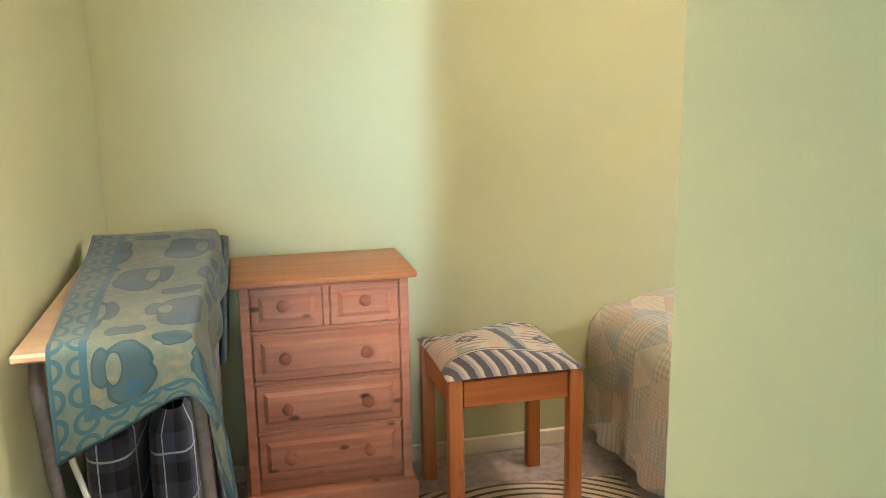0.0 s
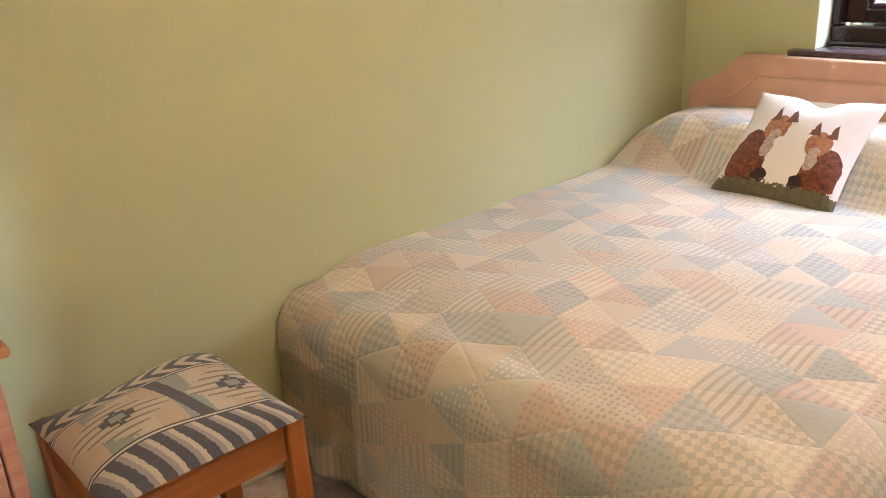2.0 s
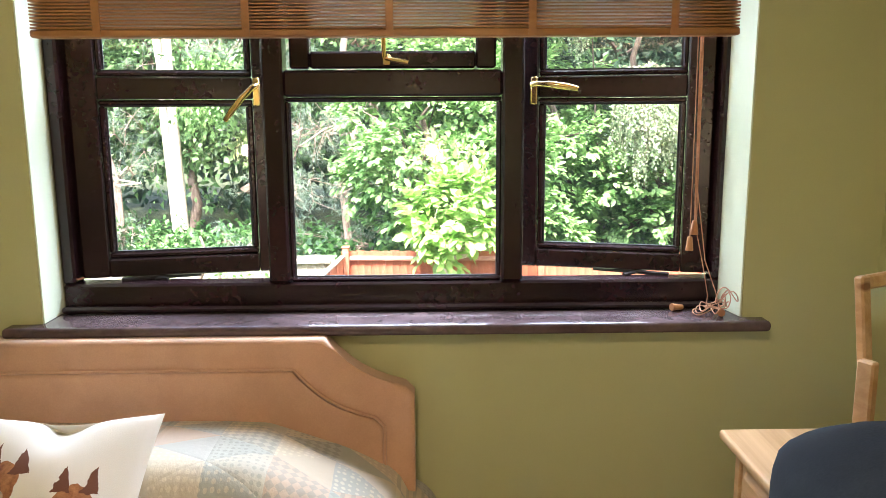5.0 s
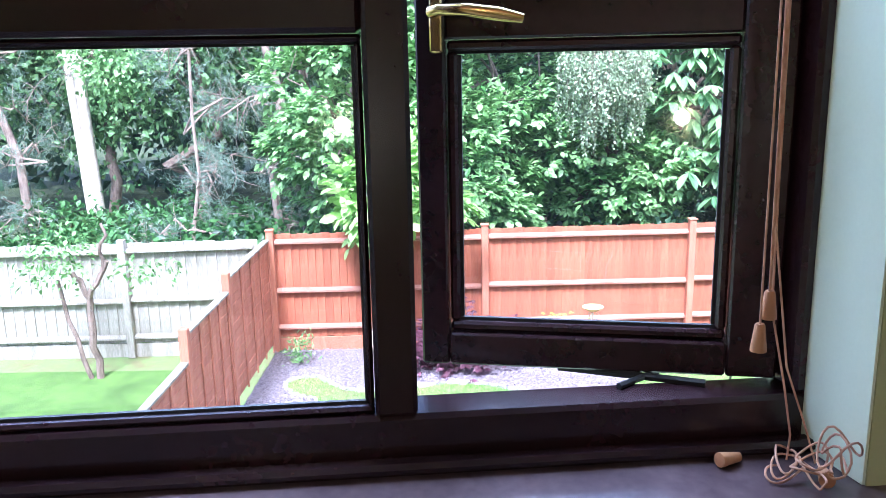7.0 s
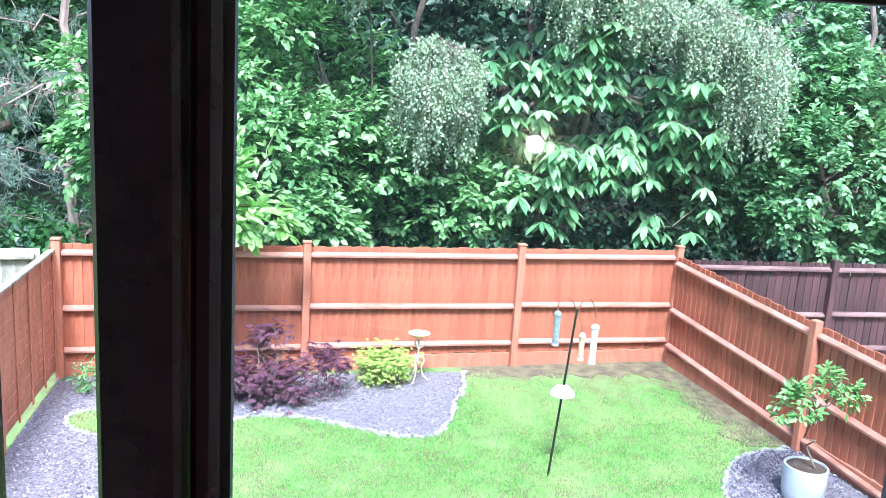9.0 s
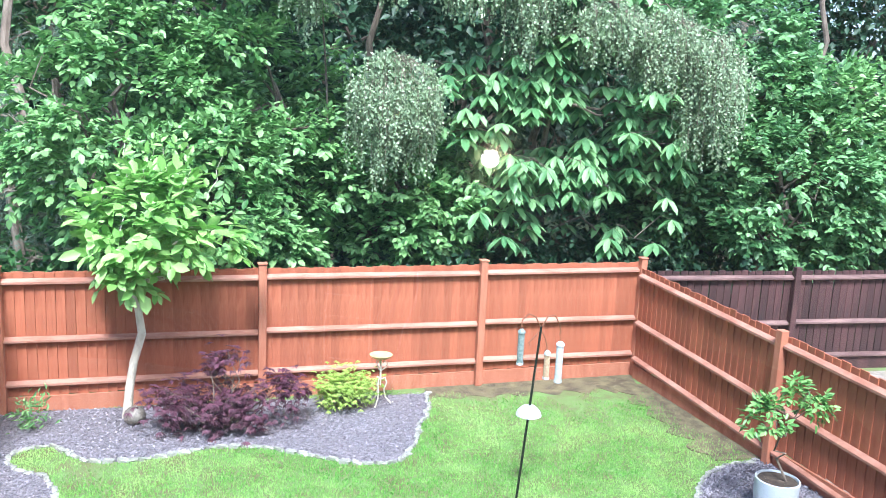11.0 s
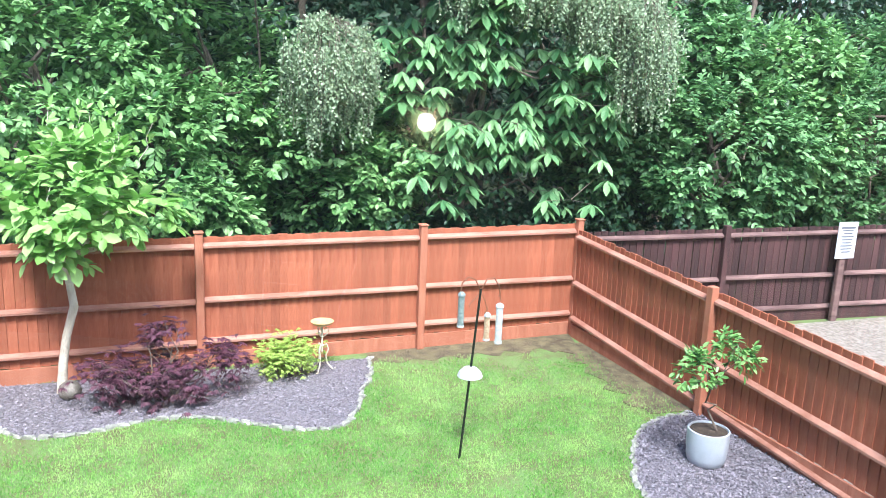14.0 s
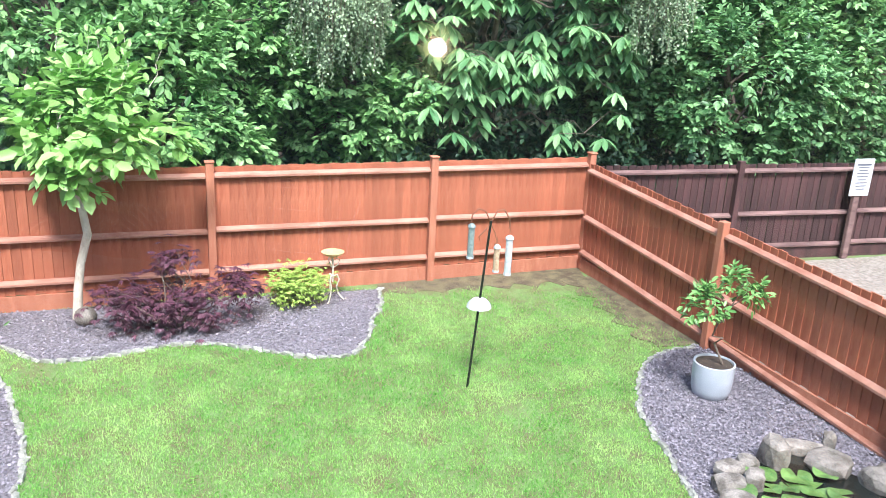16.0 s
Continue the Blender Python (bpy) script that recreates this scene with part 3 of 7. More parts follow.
def quilt_cover():
    """The bedspread: lies on the mattress, rises over the pillows, hangs at the foot and the open side."""
    ns, nt = 190, 190
    s = np.linspace(-0.56, 1.955, ns)          # along the bed, 0 at the foot edge
    t = np.linspace(-0.52, 1.46, nt)           # across, 0 at the open side's edge
    S, T = np.meshgrid(s, t, indexing="ij")
    r = 0.10
    xf, yo = 1.065, 0.605

    def over(o):
        o = np.maximum(o, 0)
        arc = r * math.pi / 2
        out = np.where(o < arc, r * np.sin(np.minimum(o, arc) / r), r)
        down = np.where(o < arc, r * (1 - np.cos(np.minimum(o, arc) / r)), r + o - arc)
        return out, down
    fo, fd = over(-S)
    so, sd = over(-T)
    wo, wd = over(T - 1.345)
    X = xf + np.maximum(S, 0) - fo
    Y = yo + np.clip(T, 0, 1.345) - so + np.minimum(wo, 0.045)
    drop = np.maximum(np.maximum(fd, sd), wd)
    corner = np.minimum(fd, sd)
    # folds in the hanging parts
    hang = np.clip(drop / 0.5, 0, 1)
    fold = 0.018 * np.sin(X * 19 + 2 * np.sin(X * 5.3)) + 0.010 * np.sin(X * 43 + 1.0)
    fold2 = 0.014 * np.sin(Y * 21 + 1.5) + 0.008 * np.sin(Y * 39)
    Y = Y - hang * (0.018 + fold) * (sd > 0) - corner * 0.10
    X = X - hang * (0.02 + fold2) * (fd > 0) - corner * 0.16
    Z = 0.572 - drop
    top = np.clip(1 - drop / 0.06, 0, 1)
    pillow = smooth01(1.38, 1.60, S) * (0.185 - 0.02 * smooth01(1.7, 1.95, S))
    across = np.clip((T + 0.02) / 0.32, 0, 1) ** 0.5 * np.clip((1.42 - T) / 0.2, 0, 1) ** 0.5
    Z = Z + pillow * across + top * (0.012 * np.sin(T * 2.3) + 0.006 * np.sin(S * 9 + T * 4) * np.sin(T * 7 - S * 3))
    # slack wrinkles along the open side
    Z = Z + 0.008 * np.exp(-((T - 0.10) / 0.09) ** 2) * np.sin(S * 26 + 3 * np.sin(S * 4)) * (S > 0)
    # the foot edge is soft and sinks, most of all in the corner by the wall
    Z = Z - (0.03 + 0.012 * smooth01(1.05, 1.40, T)) * np.exp(-(np.maximum(S, 0) / 0.11) ** 2) * np.clip((Z - 0.1) / 0.3, 0, 1)
    Z = np.maximum(Z, 0.055)
    verts = np.stack([X, Y, Z], -1).reshape(-1, 3)
    i = np.arange(ns * nt).reshape(ns, nt)
    faces = np.stack([i[:-1, :-1], i[1:, :-1], i[1:, 1:], i[:-1, 1:]], -1).reshape(-1, 4)
    cover = thing("bedspread", (1.95, 1.25, 0.0), "faded pastel patchwork quilt spread over the bed and pillows", "bedspread")
    ob = raw_mesh("quilt", verts, faces, M_QUILT, cover, smooth=True)
    layer = ob.data.uv_layers.new(name="UVMap")
    uv = np.stack([S.ravel(), T.ravel()], -1)[faces.ravel()]
    layer.data.foreach_set("uv", uv.astype(np.float32).ravel())
    mod = ob.modifiers.new("thickness", "SOLIDIFY")
    mod.thickness, mod.offset = 0.012, 1.0
    grid = np.stack([X, Y, Z], -1)
    for line in (grid[0, ::3], grid[::3, 0]):
        bm = bmesh.new()
        rod(bm, [tuple(q) for q in line], 0.006, 6)
        part("hem", bm, M_BINDING, cover, "narrow cream binding of the quilt", smooth=True)


quilt_cover()

# ---- pine chests ----
M_PINE_RED = pine("red_varnished_pine", (0.44, 0.165, 0.085), (0.58, 0.25, 0.135), (0.13, 0.05, 0.02))
M_PINE_TOP = pine("orange_varnished_pine_top", (0.38, 0.13, 0.04), (0.50, 0.20, 0.065), (0.2, 0.07, 0.03))
M_PINE_PALE = pine("pale_waxed_pine", (0.50, 0.29, 0.14), (0.66, 0.43, 0.24), (0.24, 0.10, 0.04))
M_PINE_POST = pine("orange_pine_uprights", (0.34, 0.10, 0.022), (0.47, 0.165, 0.04), (0.14, 0.045, 0.015), along="z")
M_PINE_SEAT = pine("orange_pine_rails", (0.34, 0.10, 0.022), (0.47, 0.165, 0.04), (0.14, 0.045, 0.015))
M_KNOB = pine("darker_knob_wood", (0.27, 0.085, 0.04), (0.38, 0.135, 0.065), (0.14, 0.04, 0.02))


def knob(bm, x, y, z, out):
    turn = Matrix.Rotation(radians(90), 4, "X") if out < 0 else Matrix.Rotation(radians(-90), 4, "X")
    lathe(bm, [(0.0001, 0.0), (0.011, 0.0), (0.009, 0.008), (0.009, 0.014), (0.016, 0.019), (0.0185, 0.026), (0.016, 0.033), (0.009, 0.037), (0.0001, 0.038)], (x, y, z), 16, turn)


def chest(name, label, x0, x1, yb, yf, top_z, plinth, drawers, wood, wood_top):
    """A chest with fielded drawer fronts on the yf side. drawers: x0, x1, z0, z1, knob places."""
    out = 1 if yf > yb else -1
    c = thing(name, ((x0 + x1) / 2, (yb + yf) / 2, 0), label, "chest of drawers")
    t = 0.022
    lo, hi = sorted((yb, yf - out * 0.012))
    for sx in (x0, x1 - 0.028):
        part("side_panel", boxes((sx, sx + 0.028, lo, hi, plinth, top_z - t), bevel=0.003), wood, c)
    part("back_panel", boxes((x0 + 0.0285, x1 - 0.0285, *sorted((yb, yb + out * 0.012)), plinth, top_z - t)), wood, c)
    part("dust_panel", boxes((x0 + 0.0285, x1 - 0.0285, *sorted((yf - out * 0.05, yf - out * 0.038)), plinth, top_z - t)), wood, c)
    bm = boxes((x0 - 0.022, x1 + 0.022, *sorted((yb, yf + out * 0.02)), top_z - t, top_z))
    bmesh.ops.bevel(bm, geom=[e for e in bm.edges], offset=0.007, segments=3, affect="EDGES", profile=0.5)
    part("top", bm, wood_top, c, smooth=True)
    pl = boxes((x0 - 0.014, x1 + 0.014, *sorted((yb, yf + out * 0.012)), 0.0, plinth))
    bmesh.ops.bevel(pl, geom=[e for e in pl.edges if all(v.co.z > 0.01 for v in e.verts)], offset=0.008, segments=3, affect="EDGES", profile=0.5)
    part("plinth", pl, wood, c, smooth=True)
    rails = bmesh.new()
    zs = sorted({d[2] for d in drawers})
    for z in zs + [max(d[3] for d in drawers) + 0.006]:
        box(rails, x0 + 0.0285, x1 - 0.0285, *sorted((yf - out * 0.037, yf - out * 0.0125)), z - 0.013, z - 0.002, bevel=0.002)
    for d in drawers:
        if d[1] < x1 - 0.06:
            box(rails, d[1] + 0.003, d[1] + 0.022, *sorted((yf - out * 0.036, yf - out * 0.013)), d[2] - 0.001, d[3] + 0.003, bevel=0.002)
    part("rail", rails, wood, c)
    for dx0, dx1, dz0, dz1, knobs in drawers:
        bm = boxes((dx0, dx1, *sorted((yf - out * 0.034, yf - out * 0.010)), dz0, dz1), bevel=0.003)
        v = box(bm, dx0 + 0.022, dx1 - 0.022, *sorted((yf - out * 0.0095, yf)), dz0 + 0.022, dz1 - 0.022)
        for q in v:
            if abs(q.co.y - yf) < 0.001:
                q.co.x += 0.012 if q.co.x < (dx0 + dx1) / 2 else -0.012
                q.co.z += 0.012 if q.co.z < (dz0 + dz1) / 2 else -0.012
        d = part("drawer", bm, wood, c)
        for kx, kz in knobs:
            bm = bmesh.new()
            knob(bm, kx, yf, kz, out)
            part("knob", bm, M_KNOB, d, "turned wooden knob", smooth=True)
    return c


KX = (-0.175, 0.063)
chest("chest_of_drawers", "red-varnished knotty pine chest of five drawers against the green wall", -0.298, 0.200, 1.975, 1.632, 0.80, 0.125,
      [(-0.266, -0.061, 0.645, 0.768, [(KX[0], 0.722)]), (-0.036, 0.168, 0.645, 0.768, [(KX[1], 0.722)])] +
      [(-0.266, 0.168, z, z + 0.143, [(KX[0], z + 0.076), (KX[1], z + 0.076)]) for z in (0.487, 0.330, 0.173)], M_PINE_RED, M_PINE_TOP)

rows = [(0.60, 0.765), (0.355, 0.585), (0.115, 0.34)]
dr = []
for i in range(3):
    a = 1.245 + i * 0.485
    dr.append((a, a + 0.468, 0.605, 0.765, [(a + 0.08, 0.685), (a + 0.388, 0.685)] if i < 2 else [(a + 0.10, 0.69), (a + 0.37, 0.69)]))
for z0, z1 in rows[1:]:
    for a, b in ((1.245, 1.955), (1.985, 2.698)):
        dr.append((a, b, z0, z1, [(a + 0.15, (z0 + z1) / 2), (b - 0.16, (z0 + z1) / 2)]))
chest("chest_of_drawers", "pale pine chest of seven drawers beside the window wall", 1.215, 2.73, -0.585, -0.150, 0.80, 0.09, dr, M_PINE_PALE, M_PINE_PALE)

# ---- stool ----
stool = thing("stool", (0.49, 1.68, 0), "orange pine dressing stool with a kilim patterned seat pad", "stool")
LX, LY = (0.278, 0.655), (1.470, 1.835)
for x in LX:
    for y in LY:
        bm = bmesh.new()
        box(bm, x, x + 0.042, y, y + 0.042, 0.0, 0.505, bevel=0.005, segments=2)
        for q in bm.verts:
            if q.co.z < 0.02:
                q.co.x += 0.006 if q.co.x > x + 0.02 else -0.0
        part("leg", bm, M_PINE_POST, stool, smooth=True)
part("seat_rail", boxes((0.322, 0.653, 1.478, 1.500, 0.405, 0.488), bevel=0.004), M_PINE_SEAT, stool)
part("seat_rail", boxes((0.322, 0.653, 1.848, 1.870, 0.405, 0.488), bevel=0.004), M_PINE_SEAT, stool)
part("seat_rail", boxes((0.286, 0.308, 1.514, 1.833, 0.405, 0.488), bevel=0.004), M_PINE_POST, stool)
part("seat_rail", boxes((0.667, 0.689, 1.514, 1.833, 0.405, 0.488), bevel=0.004), M_PINE_POST, stool)


# ---- fences ----
INDOORS = set(scene.objects)


def fence(name, label, a, b, za, zb, ground, post_at, boards, mats, side, cap=True, rails=(0.10, 0.82, 1.37), gravel=0.2, posts_w=0.1, top_over=0.06, lap=0.012, cover=0.60):
    """Close-board fence from a to b with its rails and posts on one side. za, zb: top of the boards; rails: depth below the top."""
    f = thing(name, (*a, ground), label, "fence")
    va, vb = Vector(a), Vector(b)
    d = (vb - va)
    L = d.length
    d.normalize()
    n = Vector((-d.y, d.x)) * side
    ang = math.atan2(d.y, d.x)

    def place(u, w, z):
        p = va + d * u + n * w
        return Matrix.Translation((p.x, p.y, z)) @ Matrix.Rotation(ang, 4, "Z")
    top = lambda u: za + (zb - za) * u / L
    width = L / boards
    shared = {}
    for i in range(boards):
        u = (i + 0.5) * width
        h = top(u) - ground - gravel
        key = round(h, 2)
        if key not in shared:
            bm = bmesh.new()
            box(bm, -width * cover, width * cover, -0.008, 0.008, 0, h, bevel=0.002)
            for q in bm.verts:
                q.co.y += side * lap * (q.co.x / width)
            me = bpy.data.meshes.new("fence_board")
            bm.to_mesh(me)
            bm.free()
            me.materials.append(mats[0])
            shared[key] = me
        ob = new("fence_board", shared[key])
        ob.parent = f
        ob.matrix_local = Matrix.Translation(-Vector((*a, ground))) @ place(u, 0.001 * (i % 3), ground + gravel + 0.004 * ((i * 7) % 5 - 2)) @ Matrix.Rotation(radians(0.08 * ((i * 5) % 7 - 3)), 4, "Y")
    marks = [0.0] + sorted(post_at) + [L]
    for u in post_at:
        bm = bmesh.new()
        h = top(u) - ground + top_over
        box(bm, -posts_w / 2, posts_w / 2, -posts_w / 2, posts_w / 2, 0, h, bevel=0.006)
        if cap:
            box(bm, -posts_w * 0.62, posts_w * 0.62, -posts_w * 0.62, posts_w * 0.62, h, h + 0.025, bevel=0.008)
        bm.transform(place(u, 0.06, ground))
        part("post", bm, mats[1], f)
    for u0, u1 in zip(marks, marks[1:]):
        if u1 - u0 < 0.2:
            continue
        for k, depth in enumerate(rails):
            bm = bmesh.new()
            p, q = place(u0 + posts_w / 2, 0.045, top(u0) - depth).translation, place(u1 - posts_w / 2, 0.045, top(u1) - depth).translation
            bv = box(bm, 0, (q - p).length, -0.032, 0.032, -0.038, 0.030, bevel=0.006)
            for w in bm.verts:
                if w.co.z > 0 and w.co.y * side > 0:
                    w.co.z -= 0.03
                w.co.z += 0.012 * math.sin(w.co.x * 1.3 + k)
            bm.transform(Matrix.Translation(p) @ (q - p).to_track_quat("X", "Z").to_matrix().to_4x4())
            part("rail", bm, mats[2], f)
        if gravel:
            bm = bmesh.new()
            box(bm, u0 + posts_w / 2, u1 - posts_w / 2, -0.014, 0.014, -0.05, gravel - 0.004, bevel=0.004)
            bm.transform(place(0, 0.02, ground))
            part("gravel_board", bm, mats[1], f)
    return f


RED = (M_FENCE, M_FENCE_POST, M_FENCE_RAIL)
fence("garden_fence", "red-brown stained close-board fence along the back of the garden", (13.30, 2.86), (13.76, -5.78), -0.735, -0.735, ZG, [0.06, 3.10, 6.10, 8.60], 78, RED, -1)
fence("garden_fence", "red-brown stained close-board fence along the side of the lawn", (13.66, -5.70), (6.2, -6.18), -0.80, -1.12, ZG, [3.05, 5.72], 62, RED, -1, cap=False)
fence("garden_fence", "dark maroon close-board fence in the neighbouring plot", (13.80, -5.90), (13.30, -16.5), -0.88, -0.80, ZG, [2.45, 4.75, 7.4, 10.0], 84, (M_FENCE_DARK, M_FENCE_DARK, M_FENCE_DARK_RAIL), -1, cap=False, lap=0.012, cover=0.43)
fence("garden_fence", "weathered pale close-board fence in the neighbouring garden", (12.95, 12.4), (13.22, 2.98), -0.86, -0.78, ZG, [1.6, 4.4, 7.55], 64, (M_FENCE_PALE, M_FENCE_PALE, M_FENCE_PALE), -1, cap=False)

# ---- ground ----
structure("ground", boxes((3.3, 90.0, -70.0, 70.0, ZG - 0.5, ZG - 0.006)), M_GRASS, "mown green lawn and ground reaching far out", "lawn")
structure("ground_woodland", boxes((13.95, 89.0, -69.0, 69.0, ZG - 0.004, ZG + 0.03)), M_WOODLAND, "dark leaf litter on the woodland floor", "woodland floor")
structure("wall_house", boxes((3.0, 3.28, -9.0, -0.62, ZG, 3.0), (3.0, 3.28, 2.02, 9.0, ZG, 3.0), (3.0, 3.28, -0.62, 2.02, ZG, -0.26)), M_GRAVEL, "plain rendered outer wall of the house", "house wall")
structure("ground_turf", boxes((6.0, 12.55, 2.95, 12.2, ZG - 0.004, ZG + 0.003)), M_LAWN, "fresh green turf in the neighbouring garden", "lawn")

# ---- leaves ----
RNG = np.random.default_rng(7)


def unit(v):
    return v / np.maximum(np.linalg.norm(v, axis=-1, keepdims=True), 1e-9)


def leaf_arrays(pos, along, normal, length, width, fold=0.18, bend=0.0):
    """Folded leaves, two faces each: base, two shoulders, tip."""
    along = unit(along)
    side = unit(np.cross(along, normal))
    up = np.cross(side, along)
    L, Wd = np.asarray(length)[:, None], np.asarray(width)[:, None]
    mid = pos + along * L * 0.45
    tip = pos + along * L - up * L * bend
    v = np.stack([pos, mid + side * Wd * 0.5 + up * L * fold, tip, mid - side * Wd * 0.5 + up * L * fold], 1).reshape(-1, 3)
    i = np.arange(len(pos))[:, None] * 4
    f = np.concatenate([i + np.array([0, 1, 2]), i + np.array([0, 2, 3])], 0)
    return v, f


def broad_leaves(pos, along, normal, length, width, fold=0.14, bend=0.12, shoulder=0.3):
    """Rounded folded leaves, two quads each: base, two pairs of shoulders, drooping tip."""
    along = unit(along)
    side = unit(np.cross(along, normal))
    up = np.cross(side, along)
    L, Wd = np.asarray(length)[:, None], np.asarray(width)[:, None]
    low, high = pos + along * L * shoulder, pos + along * L * (shoulder + 0.38)
    tip = pos + along * L - up * L * bend
    lift = up * Wd * fold
    v = np.stack([pos, low + side * Wd * 0.46 + lift, high + side * Wd * 0.44 + lift * 0.8 - up * L * bend * 0.4, tip,
                  high - side * Wd * 0.44 + lift * 0.8 - up * L * bend * 0.4, low - side * Wd * 0.46 + lift], 1).reshape(-1, 3)
    i = np.arange(len(pos))[:, None] * 6
    return v, np.concatenate([i + np.array([0, 1, 2, 3]), i + np.array([0, 3, 4, 5])], 0)


def sprays(at, out, leaves, reach, size, slim, droop=0.25):
    """Leafy twigs at the places given, growing along out: leaves in turn to both sides and one at the tip."""
    n = len(at)
    d = unit(out + RNG.normal(size=(n, 3)) * 0.35 + np.array([0, 0, 0.15]))
    face = unit(np.array([0, 0, 1.0]) + out * 0.55 + RNG.normal(size=(n, 3)) * 0.22)
    across = unit(np.cross(d, face))
    P, A, N, L = [], [], [], []
    for j in range(leaves):
        u = j / (leaves - 1)
        turn = 0.0 if j == leaves - 1 else (1.0 if j % 2 else -1.0)
        P.append(at + d * reach * u + RNG.normal(size=(n, 3)) * 0.012)
        A.append(d * (0.45 + 0.5 * u) + across * turn * 0.85 + RNG.normal(size=(n, 3)) * 0.22 - np.array([0, 0, droop]))
        N.append(face + RNG.normal(size=(n, 3)) * 0.28)
        L.append(size * (0.65 + 0.6 * RNG.random(n)))
    L = np.concatenate(L)
    return broad_leaves(np.concatenate(P), np.concatenate(A), np.concatenate(N), L, L * slim)


def lobed(centre, radii, lobes, lobe_size, per_lobe):
    """Twig places over rounded lobes that cover an uneven ellipsoid, thinner below each lobe; also the way outwards."""
    d = unit(RNG.normal(size=(lobes, 3)))
    c = np.array(centre) + d * np.array(radii) * (0.62 + 0.36 * RNG.random((lobes, 1)))
    size = lobe_size * (0.6 + 0.8 * RNG.random((lobes, 1)))
    which = np.repeat(np.arange(lobes), per_lobe)
    o = RNG.normal(size=(len(which), 3)) + d[which] * 0.9 + np.array([0, 0, 0.55])
    o = unit(o)
    r = size[which] * (0.55 + 0.5 * RNG.random((len(which), 1)))
    return c[which] + o * r * np.array([1.0, 1.15, 0.8]), o


def leafy_crown(name, parent, material, centre, radii, lobes, lobe_size, per_lobe, leaves, size, slim, reach):
    at, out = lobed(centre, radii, lobes, lobe_size, per_lobe)
    v, f = sprays(at, out, leaves, reach, size, slim)
    return raw_mesh(name, v, f, material, parent)


def clumped(n, centre, radii, clumps, spread, shell=0.55):
    """Leaf places in clumps through an uneven ellipsoid; also the way outwards."""
    d = unit(RNG.normal(size=(clumps, 3)))
    r = shell + (1 - shell) * RNG.random((clumps, 1)) + 0.12 * RNG.normal(size=(clumps, 1))
    c = d * r * np.array(radii)
    which = RNG.integers(0, clumps, n)
    p = c[which] + RNG.normal(size=(n, 3)) * spread * (0.6 + 0.8 * RNG.random((clumps, 1)))[which]
    return p + np.array(centre), unit(p / np.array(radii))


def crown(name, parent, material, n, centre, radii, clumps, spread, size, slim=0.5, droop=0.3, shell=0.55):
    pos, out = clumped(n, centre, radii, clumps, spread, shell)
    along = out * 0.6 + RNG.normal(size=(n, 3)) * 0.7 - np.array([0, 0, droop])
    normal = np.array([0, 0, 1.0]) * 0.65 + out * 0.65 + RNG.normal(size=(n, 3)) * 0.42
    length = size * (0.6 + 0.7 * RNG.random(n))
    v, f = leaf_arrays(pos, along, normal, length, length * slim)
    return raw_mesh(name, v, f, material, parent)


M_BARK = surface("grey_brown_bark", (0.10, 0.075, 0.055), (0.24, 0.19, 0.15), rough=0.9, scale=(14, 14, 4), fine=80, bump=0.7, depth=0.01)
M_BARK_PALE = surface("pale_smooth_bark", (0.46, 0.40, 0.31), (0.74, 0.68, 0.56), rough=0.8, scale=(9, 9, 5), fine=70, bump=0.4, depth=0.006)
M_BARK_PINE = surface("pinkish_pine_bark", (0.22, 0.165, 0.125), (0.42, 0.335, 0.27), rough=0.9, scale=(10, 10, 3), fine=70, bump=0.6, depth=0.01)
M_L_HEDGE = leafy("mid_green_hedge_leaves", (0.035, 0.13, 0.038), (0.29, 0.55, 0.22))
M_L_HEDGE2 = leafy("bright_green_hedge_leaves", (0.05, 0.17, 0.04), (0.35, 0.62, 0.23))
# leaf colour lowered to paint in the deep shade behind the hedge
M_L_SHADE = leafy("shade_toned_woodland_leaves", (0.012, 0.042, 0.020), (0.055, 0.135, 0.065))
M_L_BANK = leafy("deep_green_bank_leaves", (0.020, 0.085, 0.022), (0.10, 0.27, 0.075))
M_L_WOOD = leafy("grey_green_woodland_leaves", (0.035, 0.11, 0.035), (0.20, 0.40, 0.15))
M_L_CHESTNUT = leafy("chestnut_leaves", (0.07, 0.22, 0.08), (0.33, 0.59, 0.25))
M_L_BIRCH = leafy("grey_green_birch_leaves", (0.17, 0.27, 0.14), (0.48, 0.60, 0.38))
M_L_MAGNOLIA = leafy("fresh_yellow_green_leaves", (0.15, 0.37, 0.06), (0.43, 0.69, 0.23))
M_L_BAY = leafy("glossy_bay_leaves", (0.08, 0.23, 0.05), (0.30, 0.55, 0.17), 0.35)
M_L_MAPLE = leafy("dark_purple_maple_leaves", (0.05, 0.018, 0.033), (0.17, 0.06, 0.095))
M_L_LIME = leafy("lime_yellow_maple_leaves", (0.24, 0.40, 0.05), (0.50, 0.66, 0.17))
M_L_PINE = leafy("blue_green_pine_needles", (0.10, 0.19, 0.13), (0.28, 0.39, 0.29))


def limb(bm, a, b, r0, r1, wobble=0.1, n=5, sides=7):
    a, b = Vector(a), Vector(b)
    L = (b - a).length
    pts = [a.lerp(b, i / n) + Vector(RNG.normal(size=3)) * wobble * L * 0.12 * (0 < i < n) for i in range(n + 1)]
    rod(bm, pts, [r0 + (r1 - r0) * i / n for i in range(n + 1)], sides)
    return pts


